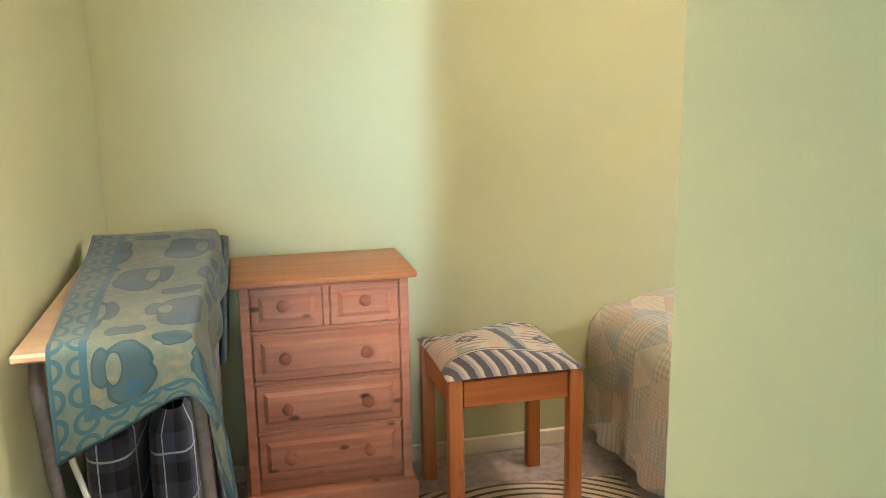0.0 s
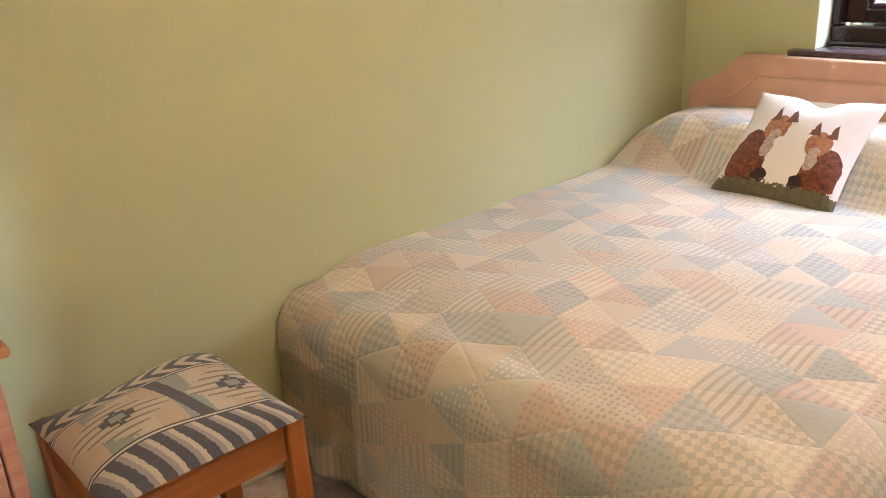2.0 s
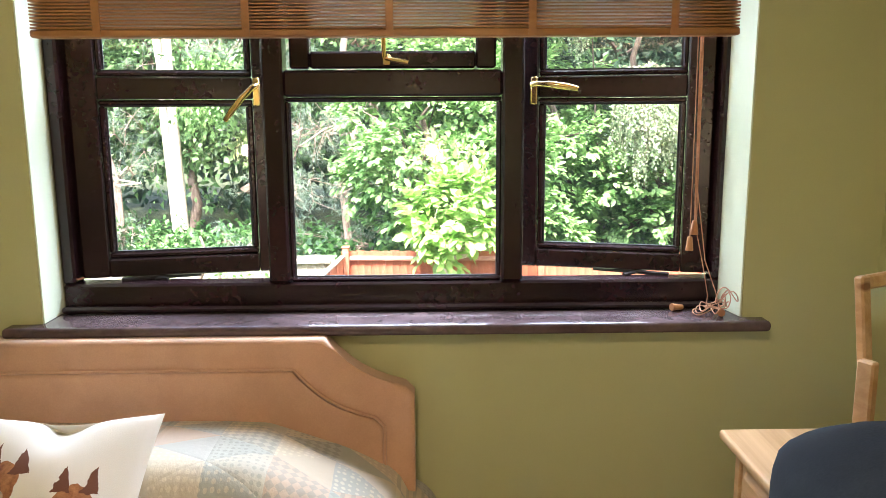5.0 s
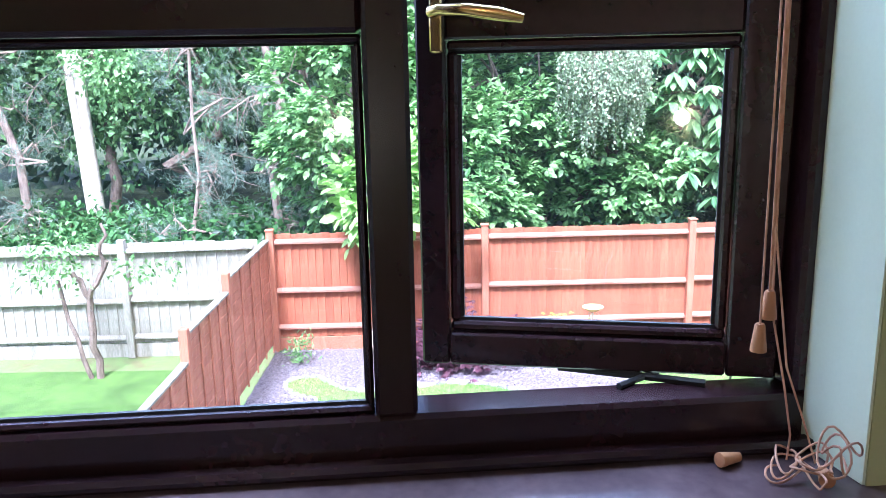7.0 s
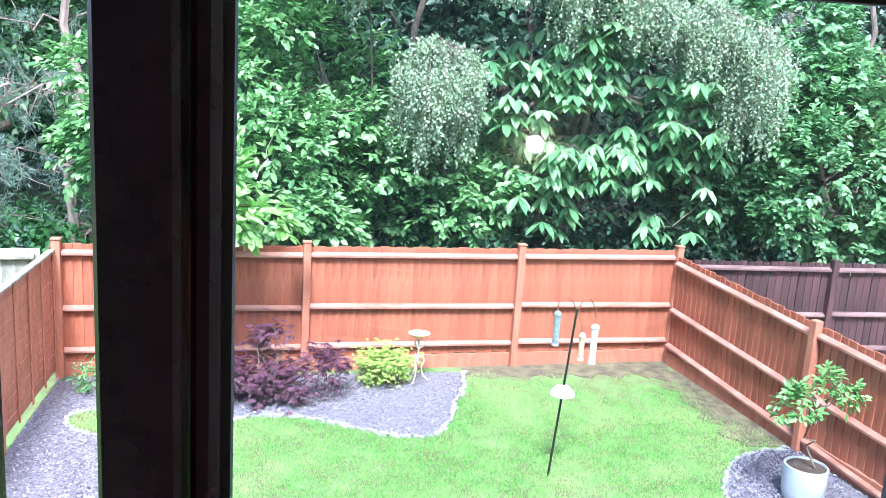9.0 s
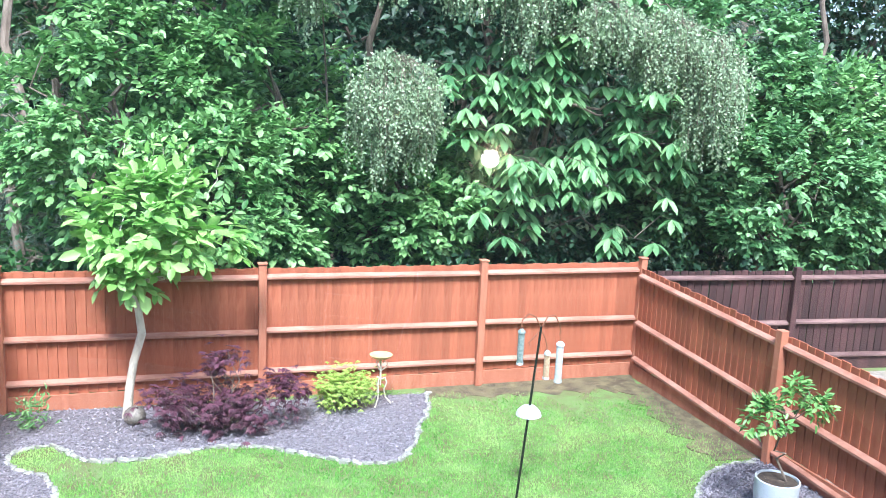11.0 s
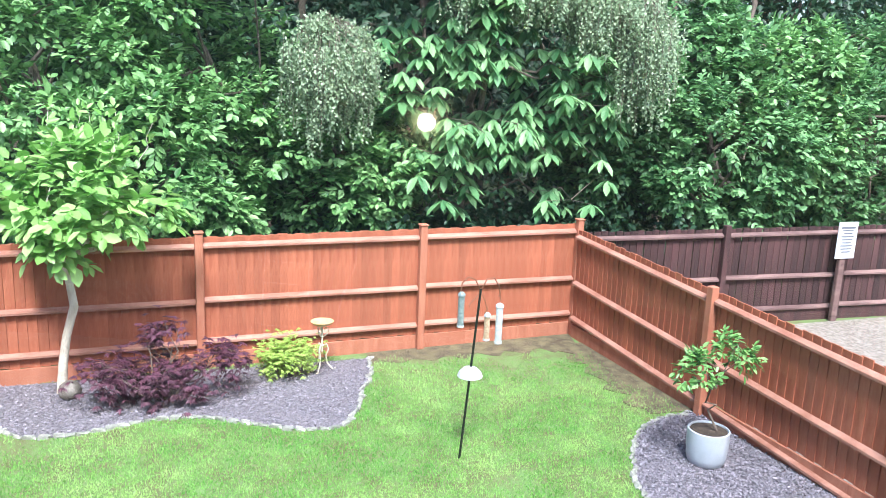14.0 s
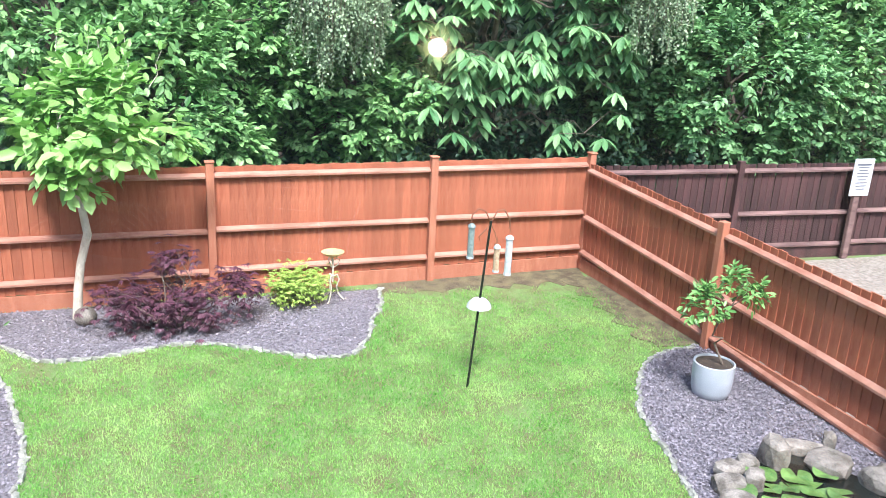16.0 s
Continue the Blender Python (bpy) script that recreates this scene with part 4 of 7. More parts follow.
def tree(label, base, top, radius, crown_at, radii, n, size, mat, bark=None, clumps=60, spread=0.3, slim=0.5, name="tree", droop=0.3, limbs=7, shell=0.55, lobes=0):
    t = thing(name, base, label, "tree" if name == "tree" else "shrub", "trees behind the fence" if base[0] > 13.9 else "")
    bm = bmesh.new()
    pts = limb(bm, base, top, radius, radius * 0.55, 0.5, 7, 9)
    for k in range(limbs):
        d = unit(RNG.normal(size=3)) * np.array(radii) * 0.85
        limb(bm, pts[3 + k % 5], np.array(crown_at) + d, radius * 0.42, radius * 0.08, 0.8, 5, 5)
    part("trunk", bm, bark or M_BARK, t, smooth=True)
    if lobes:
        leafy_crown("crown", t, mat, crown_at, radii, lobes, 0.46, n, 8, size, slim, 0.24)
    else:
        crown("crown", t, mat, n, crown_at, radii, clumps, spread, size, slim, droop, shell)
    return t


# mixed hedgerow trees along the back of the fence
HEDGE = [(-0.2, 1.7, 0.9, 1.5, 2.4), (0.1, -0.6, 0.9, 1.5, 2.6), (-0.7, 0.3, -0.3, 1.3, 1.4), (0.4, -2.6, -0.2, 1.3, 1.3), (0.8, -8.0, 0.5, 1.0, 1.6),
         (-0.6, -9.6, 0.2, 1.4, 1.7), (0.0, -11.2, 0.7, 1.7, 2.0), (-0.5, -13.2, 0.1, 1.6, 1.9), (0.3, -15.4, 0.9, 2.0, 2.6), (0.9, -9.2, 2.2, 1.5, 1.5)]
for i, (dx, y, z, ry, rz) in enumerate(HEDGE):
    tree("dense green hedgerow tree behind the garden fence", (16.4 + dx, y, ZG), (16.4 + dx, y + 0.2, z + 0.4), 0.09, (16.4 + dx, y, z), (1.15, ry, rz), 31, 0.142,
         M_L_HEDGE2 if i in (0, 1, 2, 3, 6) else M_L_HEDGE, slim=0.56, lobes=48, limbs=12)
for i in range(13):
    y = 15.5 - 2.9 * i + RNG.normal() * 0.4
    x = 20.5 + RNG.normal() * 0.8 + (2.2 if y > 3 else 0)
    tree("tall green woodland tree behind the hedge", (x, y, ZG), (x + 0.2, y, 3.5), 0.16, (x, y, 3.3 if y > 3 else 2.9), (1.6, 2.2, 3.9), 6200, 0.22, M_L_WOOD if y > 2 else M_L_SHADE, clumps=110, spread=0.34, slim=0.6)

far = tagged(crown("far_woodland", None, M_L_SHADE, 26000, (31, 0, 4.0), (4.0, 34, 8.0), 900, 0.9, 0.62, 0.65, shell=0.2), "dense green far woodland with shade put into the leaf colour", "woodland", kind="stuff")
low = tagged(crown("woodland_undergrowth", None, M_L_BANK, 22000, (18.2, 6.0, -2.0), (3.4, 9.0, 0.75), 420, 0.24, 0.15, 0.7, shell=0.2), "low green undergrowth on the woodland bank", "undergrowth", kind="stuff")
# shade-coloured leaves close the light gaps above the fence
tagged(crown("woodland_ivy", None, M_L_SHADE, 14000, (16.6, -6.5, -1.5), (1.6, 10.5, 1.0), 420, 0.24, 0.13, 0.7, shell=0.1), "ivy and undergrowth coloured dark for the shade behind the fence", "undergrowth", kind="stuff")


def chestnut():
    """Long leaves in drooping fans along layered boughs."""
    t = thing("tree", (16.3, -4.9, ZG), "sweet chestnut with long drooping leaves behind the fence", "tree", "trees behind the fence")
    bm = bmesh.new()
    trunk = limb(bm, (16.3, -4.9, ZG), (16.2, -5.2, 4.6), 0.075, 0.03, 0.4, 9)
    spots = []
    for k in range(64):
        z = -0.35 + 4.2 * ((k * 0.618) % 1.0)
        wide = 2.6 if z < 2.2 else 1.6
        y = -5.3 + wide * (2 * ((k * 0.7549 + 0.13) % 1.0) - 1)
        if z < 0.0 and -5.4 < y < -4.0:
            z += 0.7
        end = Vector((15.3 + 0.8 * RNG.random(), y, z))
        a = trunk[min(9, max(1, int((z + 2.6) * 1.25)))]
        pts = limb(bm, a, end, 0.024, 0.007, 0.7, 7, 5)
        for p in pts[3:]:
            for q in range(2):
                side = Vector((RNG.normal() * 0.20 - 0.08, RNG.normal() * 0.30, RNG.normal() * 0.07))
                rod(bm, [p, p + side], 0.005, 4)
                spots.append(p + side)
    part("trunk", bm, M_BARK, t, smooth=True)
    P0, A0, N0 = [], [], []
    for p in spots:
        turn = RNG.random() * 6.28
        sag = 0.25 + 0.6 * RNG.random()
        for j in range(7):
            a = turn + j * 0.9 + RNG.normal() * 0.12
            P0.append(np.array(p))
            A0.append((math.cos(a), math.sin(a), -sag - 0.15 * RNG.random()))
            N0.append((0.35 * math.cos(a), 0.35 * math.sin(a), 1.0))
    Ls = 0.26 + 0.15 * RNG.random(len(P0))
    v, f = broad_leaves(np.array(P0), np.array(A0), np.array(N0), Ls, Ls * 0.37, 0.12, 0.16, 0.34)
    raw_mesh("crown", v, f, M_L_CHESTNUT, t)


def weeping(label, base, top, domes, tassels):
    """A birch whose fine twigs hang in tassels of small leaves. domes: y, top z, half width, lowest z."""
    t = thing("tree", base, label, "tree", "trees behind the fence")
    bm = bmesh.new()
    trunk = limb(bm, base, top, 0.10, 0.05, 0.3, 7)
    P0 = []
    for (cy, zt, half, zb) in domes:
        limb(bm, trunk[5 + len(P0) % 3], (15.1, cy, zt), 0.03, 0.010, 0.5, 7, 5)
        for k in range(int(tassels * half)):
            r, a = RNG.random() ** 0.6, RNG.random() * 6.28
            hx, hy = 15.1 + 0.55 * r * math.cos(a), cy + half * r * math.sin(a)
            hz = zt - (zt - zb) * 0.30 * r * r + 0.05 * RNG.normal()
            limb(bm, (15.1, cy, zt - 0.04), (hx, hy, hz), 0.006, 0.003, 0.5, 3, 3)
            low = zb + (zt - zb) * (0.45 * r * r * RNG.random() + 0.45 * RNG.random() ** 2)
            for q in range(9):
                L = max(0.25, (hz - low) * (0.6 + 0.45 * RNG.random()))
                m = int(L / 0.030)
                z = np.linspace(0, L, m)
                sx, sy = RNG.normal(size=2) * 0.075
                sway = 0.035 * np.sin(z * 3.5 + RNG.random() * 6)
                P0.append(np.stack([hx + sx + sway + RNG.normal(size=m) * 0.016, hy + sy + sway * 0.7 + RNG.normal(size=m) * 0.016, hz + 0.04 * RNG.normal() - z], -1))
                if q % 4 == 0:
                    rod(bm, [(hx + sx, hy + sy, hz), (hx + sx + sway[-1], hy + sy + sway[-1], hz - L)], 0.003, 3)
    part("trunk", bm, M_BARK, t, smooth=True)
    P = np.concatenate(P0)
    n = len(P)
    v, f = leaf_arrays(P, RNG.normal(size=(n, 3)) * 0.6 - np.array([0, 0, 0.6]), RNG.normal(size=(n, 3)) * 0.7 + np.array([-0.3, 0, 0.6]), 0.042 + 0.030 * RNG.random(n), 0.030 + 0.018 * RNG.random(n), 0.1)
    raw_mesh("crown", v, f, M_L_BIRCH, t)


chestnut()
weeping("weeping silver birch with hanging grey-green twigs behind the fence", (17.2, -2.2, ZG), (16.6, -2.2, 3.0), [(-2.2, 2.15, 0.72, 0.15)], 74)
weeping("tall weeping silver birch with hanging twigs above the hedge", (17.6, -6.0, ZG), (16.8, -5.0, 5.4),
        [(0.15, 4.5, 0.6, 3.05), (-0.95, 4.5, 0.6, 2.3), (-2.1, 4.6, 0.6, 2.7), (-3.3, 4.6, 0.65, 2.55), (-4.3, 4.5, 0.55, 2.0), (-5.5, 3.15, 0.6, 2.0), (-6.6, 3.05, 0.65, 1.6), (-7.45, 2.75, 0.55, 0.5)], 62)
pale_tree = thing("tree", (18.9, -12.2, ZG), "slim birch with a grey trunk and long bare bough", "tree", "trees behind the fence")
bm = bmesh.new()
limb(bm, (18.9, -12.2, ZG), (18.6, -12.2, 2.6), 0.075, 0.065, 0.15, 6, 8)
limb(bm, (18.6, -12.2, 2.6), (18.8, -12.4, 6.5), 0.065, 0.04, 0.15, 6, 8)
limb(bm, (18.6, -12.2, 1.9), (17.6, -15.0, 2.4), 0.045, 0.02, 0.6, 6, 6)
part("trunk", bm, M_BARK, pale_tree, smooth=True)
pale_tree = thing("tree", (19.0, -9.4, ZG), "forked birch with grey upper trunks", "tree", "trees behind the fence")
bm = bmesh.new()
limb(bm, (19.0, -9.4, ZG), (18.8, -9.2, 3.9), 0.10, 0.08, 0.15, 6, 8)
limb(bm, (18.8, -9.2, 3.9), (18.8, -9.0, 7.5), 0.075, 0.04, 0.15, 6, 8)
limb(bm, (18.8, -9.2, 3.9), (18.8, -9.9, 7.2), 0.06, 0.035, 0.15, 6, 8)
part("trunk", bm, M_BARK, pale_tree, smooth=True)


def pine_tree(base, top, branches, label, girth=0.10):
    t = thing("tree", base, label, "tree", "pines behind the pale fence")
    bm = bmesh.new()
    trunk = limb(bm, base, top, girth, girth * 0.6, 0.08, 7)
    P0, A0 = [], []
    for k in range(branches):
        a = trunk[1 + k % 7]
        ang = RNG.random() * 6.28
        end = a + Vector((math.cos(ang), math.sin(ang), -0.15 + 0.3 * RNG.random())) * (1.0 + 1.3 * RNG.random())
        pts = limb(bm, a, end, 0.025, 0.008, 1.0, 6, 5)
        for p in pts[2:]:
            for q in range(4):
                tw = p + Vector(RNG.normal(size=3)) * 0.26
                limb(bm, p, tw, 0.007, 0.003, 0.3, 2, 3)
                m = 38
                P0.append(np.array(tw) + RNG.normal(size=(m, 3)) * 0.06)
                A0.append(RNG.normal(size=(m, 3)))
    part("trunk", bm, M_BARK_PINE, t, smooth=True)
    P, A = np.concatenate(P0), np.concatenate(A0)
    n = len(P)
    v, f = leaf_arrays(P, A, RNG.normal(size=(n, 3)), 0.11 + 0.05 * RNG.random(n), np.full(n, 0.010), 0.0)
    raw_mesh("crown", v, f, M_L_PINE, t)


pine_tree((18.5, 3.7, ZG), (18.5, 3.8, 5.5), 20, "Scots pine with bare lower twigs and blue-green needles")
pine_tree((19.0, 9.3, ZG), (19.4, 10.0, 5.5), 18, "leaning Scots pine with pinkish bark and blue-green needles")
pine_tree((20.2, -8.0, ZG), (20.2, -8.2, 8.0), 26, "tall pine with a dark trunk above the hedge")
pine_tree((20.8, -11.8, ZG), (20.9, -11.6, 8.0), 26, "tall pine with sparse needles above the hedge")
pine_tree((16.6, 5.0, ZG), (16.8, 4.7, 5.2), 16, "slender pine with pale twigs behind the pale fence", 0.035)
bm = bmesh.new()
birch = thing("tree", (20.0, 8.2, ZG), "tall birch with pale straight trunk behind the pale fence", "tree", "pines behind the pale fence")
limb(bm, (20.0, 8.10, ZG), (20.0, 8.50, 8.0), 0.13, 0.09, 0.02, 8, 10)
limb(bm, (20.3, 8.40, ZG), (20.3, 8.90, 7.5), 0.12, 0.08, 0.02, 8, 10)
part("trunk", bm, M_BARK_PALE, birch, smooth=True)
crown("crown", birch, M_L_HEDGE2, 1500, (19.2, 7.0, 1.9), (0.9, 1.0, 0.8), 26, 0.25, 0.13, 0.6)

# ---- small garden tree and shrubs ----
mag = thing("tree", (12.95, 1.33, ZG), "small magnolia with pale trunk and fresh green leaves", "tree")
bm = bmesh.new()
rod(bm, [(12.95, 1.36, ZG), (12.95, 1.33, -2.1), (12.94, 1.27, -1.75), (12.92, 1.17, -1.4), (12.92, 1.20, -1.15), (12.92, 1.23, -0.9), (12.9, 1.15, -0.55)], [0.062, 0.052, 0.048, 0.05, 0.045, 0.048, 0.035], 10)
for k in range(13):
    limb(bm, (12.92, 1.2 - 0.03 * (k % 3), -0.9 + 0.05 * (k % 6)), (12.9 + 0.4 * (RNG.random() - 0.5), 0.95 + 0.9 * (RNG.random() - 0.5), -0.45 + 0.6 * RNG.random()), 0.024, 0.006, 0.7, 5, 6)
part("trunk", bm, M_BARK_PALE, mag, smooth=True)
leafy_crown("crown", mag, M_L_MAGNOLIA, (12.85, 0.95, -0.14), (0.48, 0.62, 0.42), 22, 0.22, 9, 6, 0.195, 0.57, 0.22)
leafy_crown("crown", mag, M_L_MAGNOLIA, (12.80, 1.22, -0.62), (0.30, 0.32, 0.20), 8, 0.17, 6, 6, 0.17, 0.50, 0.22)
shoots, tips = bmesh.new(), []
for k in range(11):
    foot = Vector((12.85 + 0.3 * RNG.normal(), 0.90 + 0.28 * RNG.normal(), 0.24))
    head = foot + Vector((0.10 * RNG.normal(), 0.12 * RNG.normal(), 0.25 + 0.35 * RNG.random()))
    tips += [tuple(q) for q in limb(shoots, foot, head, 0.007, 0.004, 0.4, 4, 4)[1:]]
part("shoots", shoots, M_BARK_PALE, mag)
tips = np.array(tips)
v, f = sprays(tips, np.tile([0.0, 0.0, 1.0], (len(tips), 1)), 3, 0.06, 0.13, 0.5, -0.2)
raw_mesh("shoot_leaves", v, f, M_L_MAGNOLIA, mag)


def lacy(name, label, base, lobes, size, mat, fingers=6):
    """A Japanese maple: fans of narrow pointed fingers in layers. lobes: centre, radii, number of leaves."""
    t = thing(name, base, label, "shrub")
    bm = bmesh.new()
    for centre, radii, n in lobes:
        for k in range(8):
            d = unit(RNG.normal(size=3)) * np.array(radii) * 0.8
            limb(bm, base, np.array(centre) + np.array([d[0], d[1], abs(d[2])]), 0.014, 0.004, 0.6, 5, 5)
    part("stems", bm, M_BARK, t)
    P, A, N, L = [], [], [], []
    for centre, radii, count in lobes:
        pos, out = clumped(count, centre, radii, max(8, count // 14), 0.075, 0.35)
        pos[:, 2] = np.maximum(pos[:, 2], ZG + 0.03)
        turn = RNG.random(count) * 6.28
        for j in range(fingers):
            a = turn + (j - fingers / 2) * 0.62
            P.append(pos)
            A.append(np.stack([np.cos(a), np.sin(a), -0.35 + 0.1 * np.cos(a)], -1) + out * 0.35)
            N.append(np.tile([0, 0, 1.0], (count, 1)) + out * 0.3)
            L.append(size * (0.75 + 0.5 * RNG.random(count)))
    L = np.concatenate(L)
    v, f = leaf_arrays(np.concatenate(P), np.concatenate(A), np.concatenate(N), L, L * 0.26, 0.04, 0.12)
    raw_mesh("foliage", v, f, mat, t)


lacy("shrub", "dark purple Japanese maple on the slate bed", (12.45, 0.25, ZG), [((12.45, 0.32, -2.12), (0.50, 0.62, 0.30), 560), ((12.45, -0.42, -2.02), (0.30, 0.40, 0.16), 170), ((12.5, 0.95, -2.05), (0.22, 0.25, 0.13), 50), ((12.55, 0.22, -1.62), (0.16, 0.22, 0.13), 90)], 0.082, M_L_MAPLE)
lacy("shrub", "lime yellow Japanese maple on the slate bed", (12.95, -1.27, ZG), [((12.93, -1.26, -2.17), (0.32, 0.40, 0.19), 900)], 0.052, M_L_LIME)
weed = thing("shrub", (12.75, 2.35, ZG), "small bright green plant by the back fence", "plant")
crown("leaves", weed, M_L_HEDGE2, 160, (12.75, 2.35, -2.28), (0.16, 0.16, 0.16), 20, 0.06, 0.09, 0.3, -0.3)
old = thing("tree", (12.3, 4.95, ZG), "small pruned apple tree in the neighbouring garden", "tree")
bm = bmesh.new()
limb(bm, (12.3, 4.98, ZG), (12.3, 5.0, -1.35), 0.05, 0.045, 0.12)
limb(bm, (12.3, 5.0, -1.35), (12.3, 4.72, -0.85), 0.04, 0.03, 0.15)
limb(bm, (12.3, 5.0, -1.35), (12.3, 5.2, -1.0), 0.04, 0.035, 0.4)
limb(bm, (12.3, 4.8, -1.0), (12.3, 4.75, -0.35), 0.03, 0.02, 0.4)
limb(bm, (12.3, 5.1, ZG), (12.3, 5.4, -1.1), 0.035, 0.025, 0.12)
part("trunk", bm, M_BARK, old, smooth=True)
crown("crown", old, M_L_HEDGE2, 420, (12.3, 5.35, -0.75), (0.3, 0.45, 0.35), 30, 0.12, 0.085, 0.55)
crown("shoots", old, M_L_HEDGE2, 160, (12.3, 4.3, -0.95), (0.2, 0.5, 0.12), 14, 0.07, 0.08, 0.55)

# ---- beds, edging, lawn ----
BED_BACK = [(13.30, -2.42), (12.75, -2.33), (12.2, -2.10), (11.72, -1.92), (11.33, -1.68), (11.27, -1.40), (11.38, -1.05), (11.68, -0.55), (11.90, -0.10), (11.92, 0.40), (11.78, 0.90), (11.74, 1.25), (11.80, 1.62), (12.20, 2.05), (12.16, 2.30), (11.95, 2.42), (11.68, 2.30), (11.40, 1.93), (10.80, 1.72), (10.23, 1.54), (9.32, 1.44), (8.4, 1.5), (7.4, 1.75)]
BED_SIDE = [(10.68, -5.74), (10.60, -5.30), (10.42, -4.92), (10.05, -4.62), (9.75, -4.42), (9.3, -4.19), (8.73, -4.08), (8.2, -3.93), (7.6, -3.85), (6.9, -3.9)]


def curve_points(pts, step):
    pts = [Vector(p) for p in pts]
    fine = []
    for i in range(len(pts) - 1):
        p0, p1, p2, p3 = pts[max(i - 1, 0)], pts[i], pts[i + 1], pts[min(i + 2, len(pts) - 1)]
        for k in range(12):
            u = k / 12
            fine.append(0.5 * ((2 * p1) + (p2 - p0) * u + (2 * p0 - 5 * p1 + 4 * p2 - p3) * u * u + (3 * p1 - p0 - 3 * p2 + p3) * u ** 3))
    fine.append(pts[-1])
    out, left = [], 0.0
    for a, b in zip(fine, fine[1:]):
        L = (b - a).length
        while left < L:
            out.append((a.lerp(b, left / L), math.atan2(b.y - a.y, b.x - a.x)))
            left += step
        left -= L
    return out


def bed_sheet(name, edge, closing, label):
    bm = bmesh.new()
    ring = [bm.verts.new((p.x, p.y, ZG + 0.008)) for p, _ in curve_points(edge, 0.12)] + [bm.verts.new((x, y, ZG + 0.008)) for x, y in closing]
    f = bm.faces.new(ring)
    res = bmesh.ops.extrude_face_region(bm, geom=[f])
    for q in res["geom"]:
        if isinstance(q, bmesh.types.BMVert):
            q.co.z -= 0.012
    bmesh.ops.triangulate(bm, faces=bm.faces)
    return structure(name, bm, M_SLATE, label, "slate bed")


def inside(poly, x, y):
    """Even-odd test for many places."""
    c = np.zeros(len(x), dtype=bool)
    for (x0, y0), (x1, y1) in zip(poly, poly[1:] + poly[:1]):
        cross = ((y0 > y) != (y1 > y)) & (x < (x1 - x0) * (y - y0) / (y1 - y0 + 1e-12) + x0)
        c ^= cross
    return c


M_CHIP = leafy("slate_chips", (0.12, 0.11, 0.128), (0.37, 0.34, 0.385), 0.75, 0.0)
POLY = []
for nm, edge, closing in (("ground_slate_back", BED_BACK, [(7.4, 2.8), (13.28, 2.8)]), ("ground_slate_side", BED_SIDE, [(6.9, -6.08), (10.68, -5.85)])):
    bed_sheet(nm, edge, closing, "bed of purple-grey slate chippings")
    poly = [(p.x, p.y) for p, _ in curve_points(edge, 0.12)] + closing
    POLY.append(poly)
    lo, hi = np.min(poly, 0), np.max(poly, 0)
    n = 52000 if nm.endswith("back") else 44000
    c = lo + RNG.random((n, 2)) * (hi - lo)
    c = c[inside(poly, c[:, 0], c[:, 1])]
    n = len(c)
    P = np.column_stack([c, np.full(n, ZG + 0.014) + 0.012 * RNG.random(n)])
    L = 0.013 + 0.022 * RNG.random(n)
    v, f = leaf_arrays(P, RNG.normal(size=(n, 3)) * np.array([1, 1, 0.35]), RNG.normal(size=(n, 3)) * 0.45 + np.array([0, 0, 1]), L, L * 0.7, 0.12)
    chips = raw_mesh("slate_chippings", v, f, M_CHIP)
    tagged(chips, "loose purple-grey slate chippings in the bed", "slate chippings", kind="stuff")

stone_meshes = []
for k in range(5):
    bm = bmesh.new()
    box(bm, -0.058, 0.058, -0.027, 0.027, -0.03, 0.014 + 0.004 * (k % 3), bevel=0.011, segments=1)
    for q in bm.verts:
        q.co += Vector(RNG.normal(size=3)) * 0.008
    me = bpy.data.meshes.new("edging_stone")
    bm.to_mesh(me)
    bm.free()
    me.materials.append(M_STONE)
    stone_meshes.append(me)
for nm, edge in (("trim_edging_back", BED_BACK), ("trim_edging_side", BED_SIDE)):
    row = tagged(new(nm), "row of pale stone setts edging the slate bed", "edging", kind="structure")
    for i, (p, a) in enumerate(curve_points(edge, 0.132)):
        ob = new("edging_stone", stone_meshes[i % 5])
        ob.parent = row
        ob.matrix_local = Matrix.Translation((p.x + RNG.normal() * 0.012, p.y + RNG.normal() * 0.012, ZG + 0.008 + 0.006 * RNG.random())) @ Matrix.Rotation(a + RNG.normal() * 0.12, 4, "Z")

n = 240000
c = np.array([6.4, -5.75]) + RNG.random((n, 2)) * np.array([7.2, 8.4])
keep = ~(inside(POLY[0], c[:, 0], c[:, 1]) | inside(POLY[1], c[:, 0], c[:, 1]))
patch = np.sin(c[:, 0] * 1.7 + 2 * np.sin(c[:, 1] * 1.1)) * np.sin(c[:, 1] * 1.9 + c[:, 0] * 0.6)
bare = np.exp(-((c[:, 0] - 9.7) ** 2 / 0.05 + (c[:, 1] + 3.0) ** 2 / 0.05)) + np.exp(-((c[:, 0] - 11.6) ** 2 / 0.12 + (c[:, 1] - 1.6) ** 2 / 0.3)) + np.exp(-((c[:, 0] - 13.2) ** 2 / 0.2 + (c[:, 1] + 4.6) ** 2 / 1.2)) * 0.7
edge = np.exp(-np.maximum(13.45 - c[:, 0], 0) / 0.45) + np.exp(-np.maximum(c[:, 1] + 5.75, 0) / 0.35)
worn = 0.5 + 0.5 * np.sin(c[:, 0] * 3.1 + 1.7 * np.sin(c[:, 1] * 2.3)) * np.sin(c[:, 1] * 3.7 + 1.3 * np.sin(c[:, 0] * 2.9))
tired = np.clip((c[:, 0] - 11.2) / 2.2, 0, 1) * np.clip((-2.2 - c[:, 1]) / 1.6, 0, 1)
